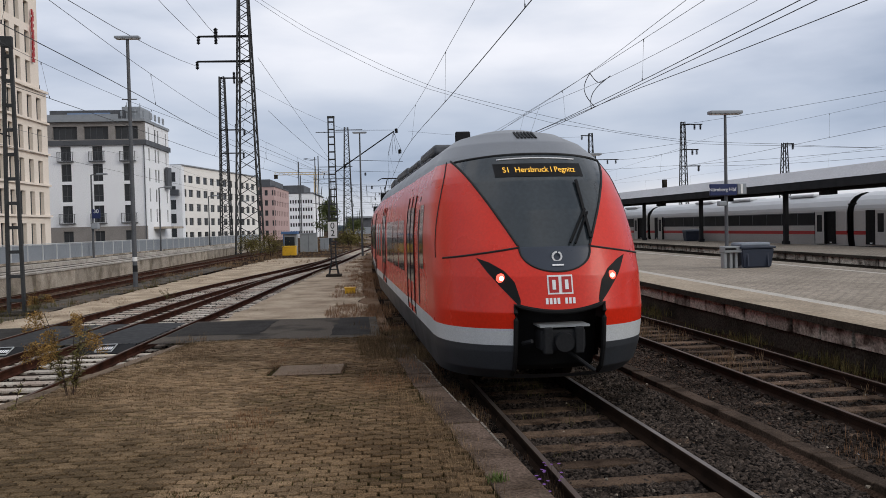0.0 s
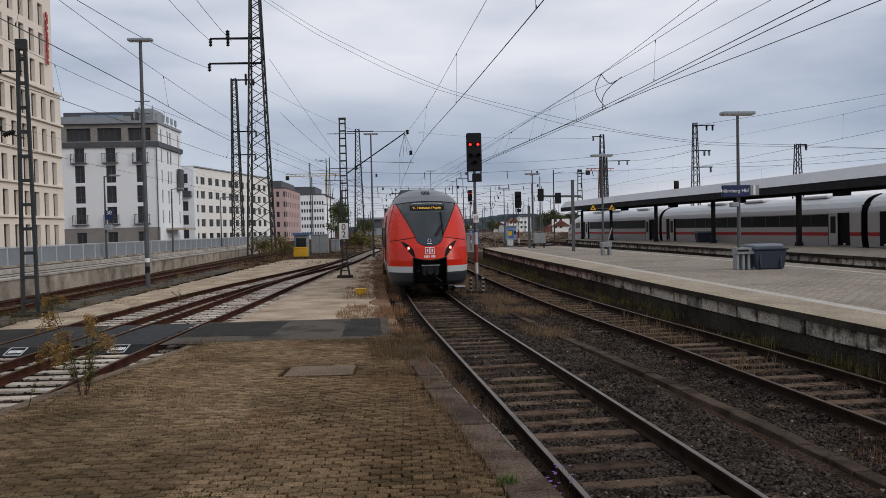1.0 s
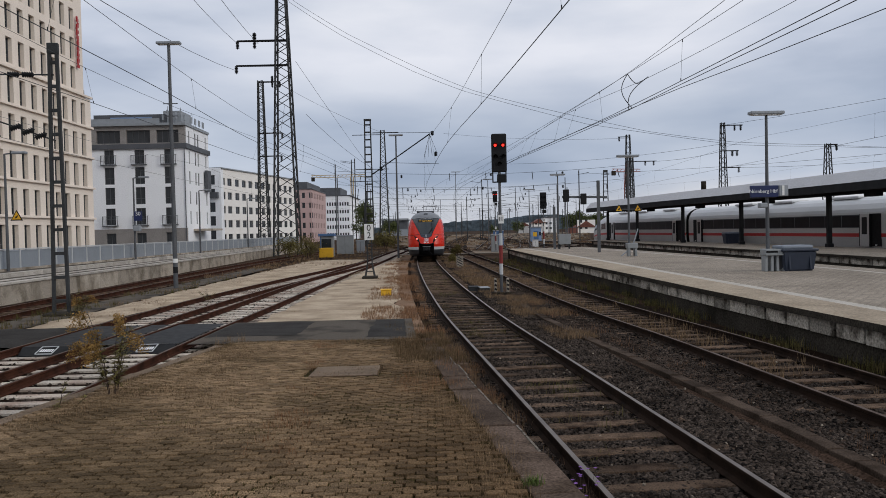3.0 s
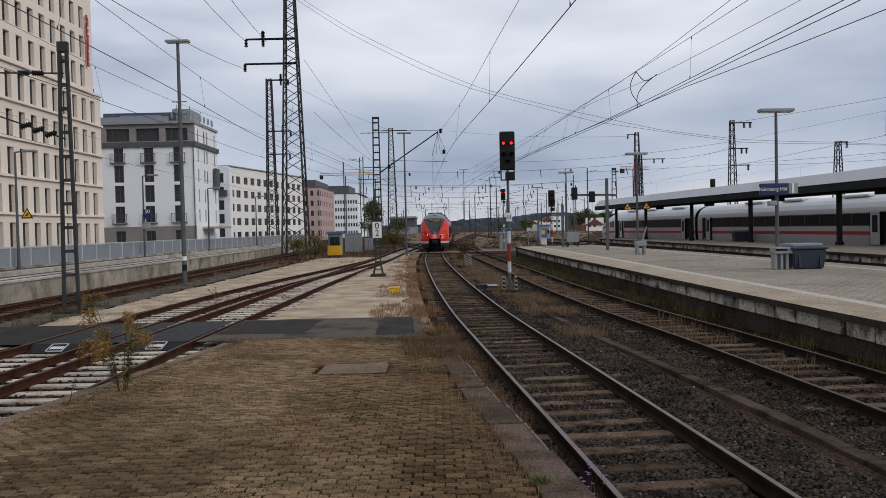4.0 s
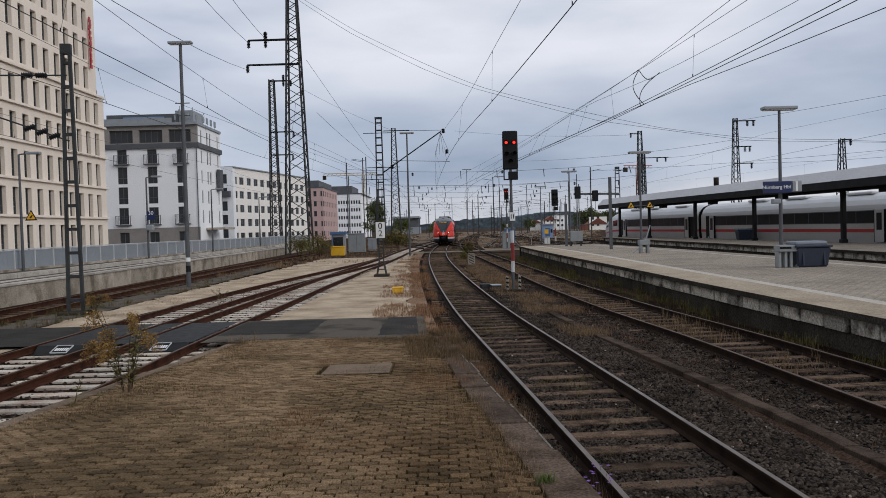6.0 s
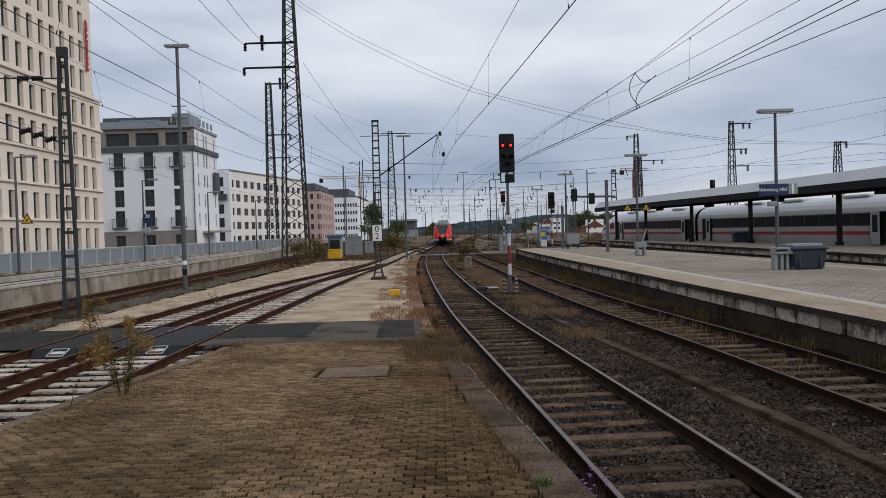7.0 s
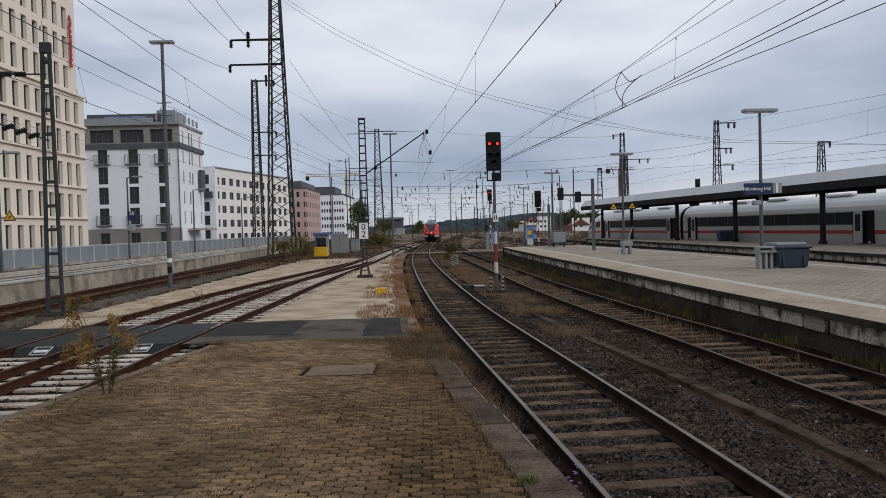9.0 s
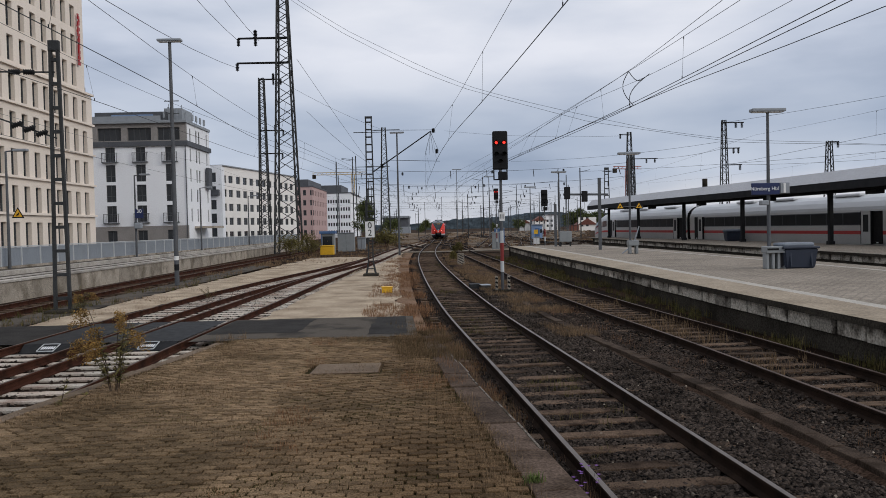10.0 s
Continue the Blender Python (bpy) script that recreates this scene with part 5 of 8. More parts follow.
def chord_pose(y, length):
    """A car sits on the chord between the track under its two ends."""
    xa, xb = TRACK_1(y + 1.5), TRACK_1(y + length - 1.5)
    s = (xb - xa) / (length - 3.0)
    return pose(xa - 1.5 * s, y, 0, 0, 0, -math.degrees(math.atan(s)))

# ---------------------------------------------------------------- masts, lamps, signals
def lattice(root, h, w0, w1, z0=0.0, leg=0.09, brace=0.05, step=None, name="lattice"):
    """Four-legged lattice mast: legs, then zigzag bracing on the four faces."""
    for sx in (-1, 1):
        for sy in (-1, 1):
            part("leg", bar(bmesh.new(), (sx * w0 / 2, sy * w0 / 2, z0), (sx * w1 / 2, sy * w1 / 2, h), leg), MAST, root)
    bm = bmesh.new()
    z, flip = z0, 1
    while z < h - 0.1:
        w = w0 + (w1 - w0) * (z - z0) / (h - z0)
        dz = (step or w * 0.62)
        zt = min(h, z + dz)
        wt = w0 + (w1 - w0) * (zt - z0) / (h - z0)
        for f in range(4):
            r = Matrix.Rotation(f * math.pi / 2, 3, "Z")
            a, b = Vector((-flip * w / 2, -w / 2, z)), Vector((flip * wt / 2, -wt / 2, zt))
            bar(bm, r @ a, r @ b, brace)
        flip = -flip
        z = zt
    part("bracing", bm, MAST, root)
    return root


def ladder_mast(at, h, w0, w1, label, rung=1.15, turn=0.0, leg=0.11, arms=()):
    """Flat mast of two channel legs with rungs."""
    root = thing("catenary_mast", pose(*at, 0, 0, turn), label, "catenary mast", "catenary masts")
    for s in (-1, 1):
        part("leg", bar(bmesh.new(), (s * w0 / 2, 0, -0.1), (s * w1 / 2, 0, h), leg, leg * 1.7), MAST, root)
    z = 0.5
    while z < h:
        w = w0 + (w1 - w0) * z / h
        part("rung", box(bmesh.new(), (0, 0, z), (w, leg * 1.3, leg * 1.15)), MAST, root)
        z += rung
    part("cap", box(bmesh.new(), (0, 0, h), (w1 + leg * 1.4, leg * 2, 0.35), None, 0.02), MAST, root)
    part("footing", box(bmesh.new(), (0, 0, -0.05), (w0 + 0.5, 0.8, 0.35), None, 0.04), CONCRETE_DARK, root)
    for z, x0, x1 in arms:
        arm = part("arm", bar(bmesh.new(), (x0, 0, z), (x1, 0, z), leg * 0.5), MAST, root)
        for k in range(2):
            x = x0 + (x1 - x0) * (0.30 + 0.17 * k)
            part("insulator", insulator_mesh(), None, arm).matrix_basis = pose(x, 0, z, 0, 90, 0)
    return root


INSULATOR = []


def insulator_mesh():
    if not INSULATOR:
        bm = bmesh.new()
        for k in range(5):
            bmesh.ops.create_cone(bm, cap_ends=True, segments=10, radius1=0.10, radius2=0.05, depth=0.05, matrix=pose(0, 0, 0.14 - 0.07 * k))
        bar(bm, (0, 0, -0.22), (0, 0, 0.2), 0.04, None, 6)
        me = bpy.data.meshes.new("insulator")
        bm.to_mesh(me)
        bm.free()
        me.materials.append(MAST_DARK)
        INSULATOR.append(me)
    return INSULATOR[0]


def big_tower(at, h, w0, w1, arms, label, step=None):
    root = thing("lattice_tower", pose(*at), label, "lattice tower", "lattice towers")
    lattice(root, h, w0, w1, -0.2, 0.16, 0.075, step)
    for z, x0, x1, n in arms:
        bm = bmesh.new()
        for dy in (-0.25, 0.25):
            bar(bm, (0, dy, z), (x1 if abs(x1) > abs(x0) else x0, dy * 0.4, z), 0.14)
            bar(bm, (-x1 * 0.12 if abs(x1) > abs(x0) else -x0 * 0.12, dy, z), (0, dy, z), 0.14)
        arm = part("crossarm", bm, MAST_DARK, root)
        for k in range(n):
            x = (x1 if abs(x1) > abs(x0) else x0) * (1 - 0.38 * k)
            o = part("insulator", insulator_mesh(), None, arm)
            o.matrix_basis = pose(x, 0, z - 0.4) @ Matrix.Diagonal((2.2, 2.2, 2.4, 1))
            if k:
                o = part("insulator", insulator_mesh(), None, arm)
                o.matrix_basis = pose(x, 0, z + 0.5) @ Matrix.Diagonal((2.6, 2.6, 2.4, 1))
    return root


ladder_mast((-12.2, 26.15, -0.15), 8.75, 0.46, 0.22, "dark riveted catenary mast beside the path", 0.78, 8, 0.09, ((7.9, 0.0, -2.6),))
stay_ = thing("mast_stay", pose(-12.2, 26.15, -0.15, 0, 0, 8), "slanting steel stay with insulators on the mast", "cantilever")
part("tube", bar(bmesh.new(), (0, 0, 5.75), (-2.7, 0, 6.75), 0.05, None, 8), MAST, stay_)
for k_ in range(3):
    part("insulator", insulator_mesh(), None, stay_).matrix_basis = pose(-0.45 - 0.38 * k_, 0, 5.92 + 0.14 * k_, 0, 70, 0)
big_tower((-16.45, 91, 0), 34, 2.75, 0.75, ((24.4, 0, -5.1, 2), (21.6, 0, -5.3, 1)), "tall grey lattice tower with two crossarms")
big_tower((-26.2, 125, 0.8), 25.6, 1.55, 0.7, ((25.4, 0, 3.0, 2), (17.4, 0, 3.2, 2), (13.8, 0, 3.0, 1)), "slender grey lattice tower behind the fence")
ladder_mast((-10.3, 134, -0.1), 21.3, 1.35, 0.95, "tall grey catenary mast in the yard", 1.25, 0, 0.20, ((18.8, -2.6, 2.2), (13.0, -2.2, 3.4), (11.0, -3.2, 3.0)))
m_ = thing("lattice_tower", pose(-9.2, 158, 0), "slim lattice mast in the yard", "lattice tower", "lattice towers")
lattice(m_, 22.5, 2.0, 0.7, -0.2, 0.14, 0.07, 0.9)
part("crossarm", bar(bmesh.new(), (-2.0, 0, 22), (3.2, 0, 22), 0.16), MAST_DARK, m_)
arm_ = thing("cantilever_arm", pose(0, 0, 0), "long steel cantilever arm with insulators on the mast", "cantilever")
part("tube", bar(bmesh.new(), (-9.9, 134, 11.9), (0.2, 134, 18.7), 0.20, None, 8), MAST_DARK, arm_)
part("tie", bar(bmesh.new(), (-9.8, 134, 19.0), (0.4, 134, 18.9), 0.07, None, 6), MAST_DARK, arm_)
for k_, (x_, z_) in enumerate(((0.6, 18.8), (1.1, 15.3), (-8.2, 13.0))):
    part("insulator", insulator_mesh(), None, arm_).matrix_basis = pose(x_, 134, z_) @ Matrix.Diagonal((3.4, 3.4, 2, 1))
bm_ = bmesh.new()
for x_ in (-0.9, -0.2, 0.5, 1.4):
    bar(bm_, (0.1, 134, 18.6), (x_, 134, 14.8 + 0.4 * x_), 0.05)
bar(bm_, (-8.0, 134, 14.0), (1.6, 134, 13.6), 0.07)
part("stay", bm_, MAST_DARK, arm_)
for x_, y_, h_, w_, arms_, lab_ in ((28.2, 112, 15.3, 1.1, ((15.0, 0, -1.4, 1), (11.5, 0, 4.0, 2)), "grey lattice mast beyond the island platform"), (33.5, 90, 13.9, 0.9, ((13.6, 0, 2.3, 2), (10.7, 0, 1.8, 2), (8.8, 0, 2.0, 1)), "grey lattice mast with short arms behind the canopy"),
                          (40.5, 80, 10.3, 0.95, ((10.2, 0, 1.0, 1),), "stout lattice mast behind the canopy")):
    r_ = thing("lattice_tower", pose(x_, y_, 0), lab_, "lattice tower", "lattice towers")
    lattice(r_, h_, w_ * 1.15, w_ * 0.42, -0.2, 0.085, 0.042, 0.7)
    for z_, a_, b_, n_ in arms_:
        am_ = part("crossarm", bar(bmesh.new(), (min(0, b_ * -0.1), 0, z_), (b_, 0, z_), 0.11), MAST_DARK, r_)
        for k_ in range(n_):
            part("insulator", insulator_mesh(), None, am_).matrix_basis = pose(b_ * (0.9 - 0.3 * k_), 0, z_ - 0.3) @ Matrix.Diagonal((1.6, 1.6, 1.6, 1))


lattice(thing("lattice_tower", pose(30.4, 119, 0), "slim lattice mast beyond the island platform", "lattice tower", "lattice towers"), 13.0, 0.95, 0.45, -0.2, 0.09, 0.045, 0.7)
ladder_mast((24.9, 112, -0.1), 10.3, 0.9, 0.5, "narrow catenary mast with a short top arm", 1.0, 0, 0.10, ((9.9, -0.6, 1.5),))


def platform_lamp(at, h, head, label, turn=0.0, r=0.10):
    root = thing("platform_lamp", pose(*at, 0, 0, turn), label, "lamp post", "lamp posts")
    part("pole", bar(bmesh.new(), (0, 0, -0.05), (0, 0, h), r * 2, r * 1.3, 12), GALV, root)
    part("lamp_head", box(bmesh.new(), (0, 0, h + 0.065), (head, 0.36, 0.12), None, 0.03), LAMP_GREY, root)
    part("diffuser", box(bmesh.new(), (0, 0, h - 0.005), (head * 0.9, 0.26, 0.03), None, 0.008), WHITE_PAINT, root)
    part("base_plate", bar(bmesh.new(), (0, 0, -0.06), (0, 0, 0.02), r * 4, None, 12), GALV, root)
    return root


l_ = platform_lamp((-12.45, 38.6, -0.2), 11.85, 1.15, "tall grey yard lamp with a flat head", 0, 0.115)
for z_ in (9.0, 8.4):
    part("step_iron", bar(bmesh.new(), (-0.35, 0, z_), (0.35, 0, z_), 0.04), GALV, l_)
for k_ in range(2):
    part("white_band", bar(bmesh.new(), (0.0, 0, 0.8 + 0.5 * k_), (0.0, 0, 1.1 + 0.4 * k_), 0.235, None, 12), WHITE_PAINT if k_ else MAST_DARK, l_)
platform_lamp((-3.02, 72.6, -0.2), 11.3, 1.3, "tall slim yard lamp with a flat head", 0, 0.10)
for x_, y_, h_, w_ in ((12.42, 29.02, 5.75, 1.26), (11.6, 46.2, 5.8, 1.3), (10.6, 65.6, 6.1, 1.25), (12.5, 100, 7.2, 1.5), (9.5, 130, 10.5, 1.6), (5.2, 160, 14, 1.8)):
    platform_lamp((x_, y_, PZ if y_ < 69 else 0), h_, w_, "grey platform lamp with a wide flat head", 2, 0.075)


def street_lamp(at, h, label, side=1):
    root = thing("street_lamp", pose(*at), label, "street lamp", "street lamps")
    part("pole", bar(bmesh.new(), (0, 0, -0.05), (0, 0, h), 0.16, 0.10, 10), GALV, root)
    part("arm", bar(bmesh.new(), (0, 0, h), (side * 0.7, 0, h + 0.08), 0.07, None, 8), GALV, root)
    part("lamp_head", box(bmesh.new(), (side * 0.75, 0, h + 0.06), (0.7, 0.3, 0.12), None, 0.03), LAMP_GREY, root)
    return root


def warning_triangle(parent, at, w, turn=0):
    z = w * 0.87
    t = part("warning_sign", raw("warning_sign", [(-w / 2, 0, 0), (w / 2, 0, 0), (0, 0, z), (-w / 2, 0.03, 0), (w / 2, 0.03, 0), (0, 0.03, z)],
                                 [(0, 1, 2), (3, 5, 4), (0, 3, 4, 1), (1, 4, 5, 2), (2, 5, 3, 0)], BLACK), None, parent, "yellow triangular warning sign with black border")
    t.matrix_basis = pose(*at, 0, 0, turn)
    q = w * 0.74
    part("sign_face", raw("sign_face", [(-q / 2, -0.004, z * 0.11), (q / 2, -0.004, z * 0.11), (0, -0.004, z * 0.11 + q * 0.87)], [(0, 1, 2)], AMBER), None, t)
    bm = bmesh.new()
    box(bm, (0.03, -0.012, z * 0.38), (0.05, 0.01, z * 0.26), Matrix.Rotation(0.5, 3, "Y"))
    box(bm, (-0.03, -0.012, z * 0.30), (0.05, 0.01, z * 0.18), Matrix.Rotation(0.5, 3, "Y"))
    part("pictogram", bm, BLACK, t)


s1_ = street_lamp((-21.35, 40.2, 0.8), 5.9, "grey street lamp behind the fence with a warning sign")
warning_triangle(s1_, (0.55, -0.1, 2.55), 0.62)
s2_ = street_lamp((-21.2, 57, 0.8), 5.8, "grey street lamp behind the fence with a blue number sign")
plate_ = part("number_sign", slab(0.02, 0.60, -0.14, -0.11, 2.75, 3.42), SIGN_BLUE, s2_, "dark blue sign with white numerals")
tm_ = text_mesh("30", 0.38, LOGO_WHITE)
tm_.transform(pose(0.31, -0.15, 3.24, 90))
part("numerals", tm_, None, plate_)
part("camera_box", box(bmesh.new(), (0.25, -0.2, 2.2), (0.5, 0.4, 0.4), None, 0.06), LAMP_GREY, s2_)
for y_ in (73, 92, 110):
    street_lamp((-21.2, y_, 0.8), 5.7, "grey street lamp behind the fence")


# main signal beside the curving track
def main_signal(at, h, s, label, lit=True, mast_mat=None):
    root = thing("railway_signal", pose(*at), label, "signal", "railway signals")
    zb = h - 1.58 * s
    bm = bmesh.new()
    box(bm, (0, 0, h - 0.79 * s), (0.62 * s, 0.22 * s, 1.58 * s), None, 0.06 * s)
    shield = part("signal_head", bm, MAST_DARK, root, "black signal head with chamfered corners")
    for x, z in ((-0.16, -0.48), (0.16, -0.48), (-0.16, -0.95), (0.16, -0.95), (0, -1.25)):
        red = lit and z == -0.48
        bm = bmesh.new()
        bmesh.ops.create_cone(bm, cap_ends=True, segments=16, radius1=0.058 * s, radius2=0.05 * s, depth=0.03, matrix=pose(x * s, -0.125 * s, h + z * s, 90))
        lens = part("lens", bm, SIGNAL_RED if red else BLACK, shield)
        bm = bmesh.new()
        for k in range(9):
            a0, a1 = math.pi * k / 9, math.pi * (k + 1) / 9
            p0, p1 = (x * s + 0.095 * s * math.cos(a0), h + z * s + 0.095 * s * math.sin(a0)), (x * s + 0.095 * s * math.cos(a1), h + z * s + 0.095 * s * math.sin(a1))
            bar(bm, (p0[0], -0.2 * s, p0[1]), (p1[0], -0.2 * s, p1[1]), 0.015 * s, 0.17 * s)
        part("hood", bm, BLACK, shield)
    bm = bmesh.new()
    for sx in (-1, 1):
        bar(bm, (sx * 0.27 * s, 0, zb - 0.40 * s), (sx * 0.27 * s, 0, zb + 0.02), 0.05 * s)
    bar(bm, (-0.29 * s, 0, zb - 0.40 * s), (0.29 * s, 0, zb - 0.40 * s), 0.05 * s)
    part("bracket", bm, MAST_DARK, root)
    part("junction_box", box(bmesh.new(), (0.08 * s, 0.02, zb - 0.25 * s), (0.34 * s, 0.22 * s, 0.34 * s), None, 0.02), MAST_DARK, root)
    part("pole", bar(bmesh.new(), (0, 0, 0.0), (0, 0, zb), 0.125 * s, 0.11 * s, 12), GALV, root)
    for z0, z1, m in ((2.05, 2.55, LIGHT_GREY), (1.30, 2.05, RED_PAINT), (0.85, 1.30, LIGHT_GREY)):
        part("mast_band", bar(bmesh.new(), (0, 0, z0 * s), (0, 0, z1 * s), 0.15 * s, None, 12), m, root, "red and white mast band")
    part("mast_sign", slab(-0.09 * s, 0.13 * s, -0.12 * s, -0.09 * s, 2.95 * s, 3.3 * s), WHITE_PAINT, root)
    bm = bmesh.new()
    for k in (0, 1):
        box(bm, (-0.03 * s + 0.09 * s * k, -0.125 * s, 3.13 * s), (0.03 * s, 0.005, 0.18 * s))
    part("sign_bar", bm, BLACK, root)
    return root


sig_ = main_signal((2.72, 30.9, -0.2), 6.3, 0.95, "black railway signal showing two red lights on a banded mast")
for x_ in (-0.24, 0.24):
    b_ = part("footing_post", box(bmesh.new(), (x_, 0, 0.28), (0.10, 0.18, 0.75), None, 0.02), CONCRETE, sig_)
    for k_ in range(4):
        part("hazard_stripe", box(bmesh.new(), (x_, -0.093, 0.08 + 0.16 * k_), (0.10, 0.006, 0.07), Matrix.Rotation(0.5, 3, "Y")), BLACK, sig_)
part("footing", box(bmesh.new(), (0, 0.05, 0.0), (0.75, 0.4, 0.25), None, 0.03), CONCRETE_DARK, sig_)
main_signal((7.2, 88, 0), 6.6, 0.8, "distant black railway signal with a red light")
main_signal((10.85, 76, 0), 5.8, 1.0, "black railway signal at the platform end", False)

# signal gantry on the platform
g_ = thing("signal_gantry", pose(0, 0, PZ), "grey steel signal gantry across the platform", "signal gantry")
part("post", bar(bmesh.new(), (11.6, 54.5, 0), (11.6, 54.5, 4.95), 0.19), GALV, g_)
part("beam", bar(bmesh.new(), (9.1, 54.5, 3.86), (12.2, 54.5, 3.80), 0.14), GALV, g_)
for x_, z_, h_ in ((9.35, 3.95, 0.85), (10.55, 3.7, 0.75)):
    part("signal_head", box(bmesh.new(), (x_, 54.4, z_), (0.40, 0.25, h_), None, 0.04), MAST_DARK, g_)
c_ = thing("relay_cabinet", pose(10.75, 65.2, PZ), "grey relay cabinet on legs beside the platform lamp", "cabinet")
part("body", box(bmesh.new(), (0.25, 0, 0.8), (1.0, 0.5, 0.85), None, 0.03), BOX_GREY, c_)
for x_ in (-0.15, 0.65):
    part("leg", bar(bmesh.new(), (x_, 0, 0), (x_, 0, 0.4), 0.12), MAST, c_)
part("post", bar(bmesh.new(), (-0.55, 0, 0), (-0.55, 0, 3.5), 0.2), GALV, c_)

# station sign, loudspeaker
ss_ = thing("station_sign", pose(12.42, 29.02, PZ, 0, 0, 2), "dark blue station name sign on the lamp post", "sign")
bd_ = part("board", box(bmesh.new(), (-0.17, -0.12, 2.93), (1.05, 0.10, 0.43), None, 0.02), SIGN_BLUE, ss_)
tm_ = text_mesh("Nürnberg Hbf", 0.185, LOGO_WHITE)
tm_.transform(pose(-0.22, -0.178, 2.93, 90))
part("lettering", tm_, None, bd_, "white station name lettering")
part("clock_box", box(bmesh.new(), (0.55, -0.10, 2.95), (0.34, 0.16, 0.40), None, 0.02), LAMP_GREY, ss_)
part("clock_face", box(bmesh.new(), (0.52, -0.19, 2.95), (0.08, 0.02, 0.36)), WHITE_PAINT, ss_)
part("loudspeaker", box(bmesh.new(), (-0.22, -0.1, 2.42), (0.30, 0.24, 0.18), None, 0.04), LAMP_GREY, ss_)
part("bracket", bar(bmesh.new(), (0, 0, 2.5), (0, -0.1, 3.0), 0.06), GALV, ss_)
wl_ = thing("warning_frame", pose(11.6, 46.2, PZ), "two yellow warning signs on a platform lamp", "sign")
part("rail", bar(bmesh.new(), (-0.75, -0.1, 2.75), (0.75, -0.1, 2.75), 0.05), GALV, wl_)
for x_ in (-0.6, 0.5):
    warning_triangle(wl_, (x_, -0.16, 2.62), 0.48)
st_ = thing("grit_stand", pose(11.7, 46.0, PZ), "grey metal stand with a raised handle", "stand")
part("box", box(bmesh.new(), (0, 0, 0.62), (0.62, 0.5, 0.3), None, 0.03), BOX_GREY, st_)
for x_ in (-0.2, 0.2):
    part("leg", box(bmesh.new(), (x_, 0, 0.24), (0.14, 0.4, 0.48), None, 0.02), BOX_GREY, st_)
part("handle", bar(bmesh.new(), (0.0, -0.1, 0.5), (0.35, -0.1, 1.6), 0.06), LAMP_GREY, st_)
part("foot_lever", bar(bmesh.new(), (-0.3, -0.1, 0.3), (-0.65, -0.1, 0.03), 0.06), LAMP_GREY, st_)


def grit_bin(at, s, label, turn=0):
    root = thing("grit_bin", pose(*at, 0, 0, turn), label, "grit bin", "grit bins")
    w, d, h = 1.30 * s, 0.85 * s, 0.74 * s
    vs = []
    for z, k in ((0, 0.86), (h, 1.0)):
        vs += [(-w / 2 * k, -d / 2 * k, z), (w / 2 * k, -d / 2 * k, z), (w / 2 * k, d / 2 * k, z), (-w / 2 * k, d / 2 * k, z)]
    bm = bmesh.new()
    vv = [bm.verts.new(v) for v in vs]
    for f in ((3, 2, 1, 0), (4, 5, 6, 7), (0, 1, 5, 4), (1, 2, 6, 5), (2, 3, 7, 6), (3, 0, 4, 7)):
        bm.faces.new([vv[i] for i in f])
    bmesh.ops.bevel(bm, geom=list(bm.edges), offset=0.05 * s, segments=3, affect="EDGES")
    part("tub", bm, BIN_BLUE, root)
    for x in (-0.3, 0.3):
        part("rib", box(bmesh.new(), (x * w, -d / 2 * 0.95, h * 0.5), (0.06 * s, 0.05, h * 0.8), Matrix.Rotation(-0.1, 3, "X"), 0.01), BIN_BLUE, root)
    part("rim", box(bmesh.new(), (0, 0, h + 0.02), (w + 0.08 * s, d + 0.08 * s, 0.09 * s), None, 0.03), BIN_BLUE, root)
    bm = bmesh.new()
    box(bm, (-0.08 * s, 0, h + 0.12 * s), (w * 0.92, d * 0.96, 0.16 * s), None, 0.07 * s)
    part("lid", bm, BIN_LID, root, "pale grey-blue domed lid")
    return root


grit_bin((13.35, 28.9, PZ), 1.0, "dark blue plastic grit bin with a pale lid", 3)
grit_bin((25.6, 67, FZ), 1.05, "dark blue grit bin under the canopy", 0)
rk_ = thing("luggage_stand", pose(12.5, 28.75, PZ), "grey metal cabinet on four legs at the lamp foot", "stand")
part("box", box(bmesh.new(), (0.02, 0, 0.70), (0.80, 0.5, 0.24), None, 0.02), BOX_GREY, rk_)
for x_ in (-0.32, -0.1, 0.1, 0.34):
    part("leg", box(bmesh.new(), (x_, 0, 0.29), (0.10, 0.34, 0.58), None, 0.015), BOX_GREY, rk_)
part("slot", box(bmesh.new(), (-0.15, -0.255, 0.72), (0.42, 0.012, 0.07)), BLACK, rk_)

# ---------------------------------------------------------------- island platform canopy and the long-distance train
CANOPY_EDGE = spline([(5, 25.5), (42.5, 24.6), (60, 23.1), (75, 21.3), (97, 19.1)])


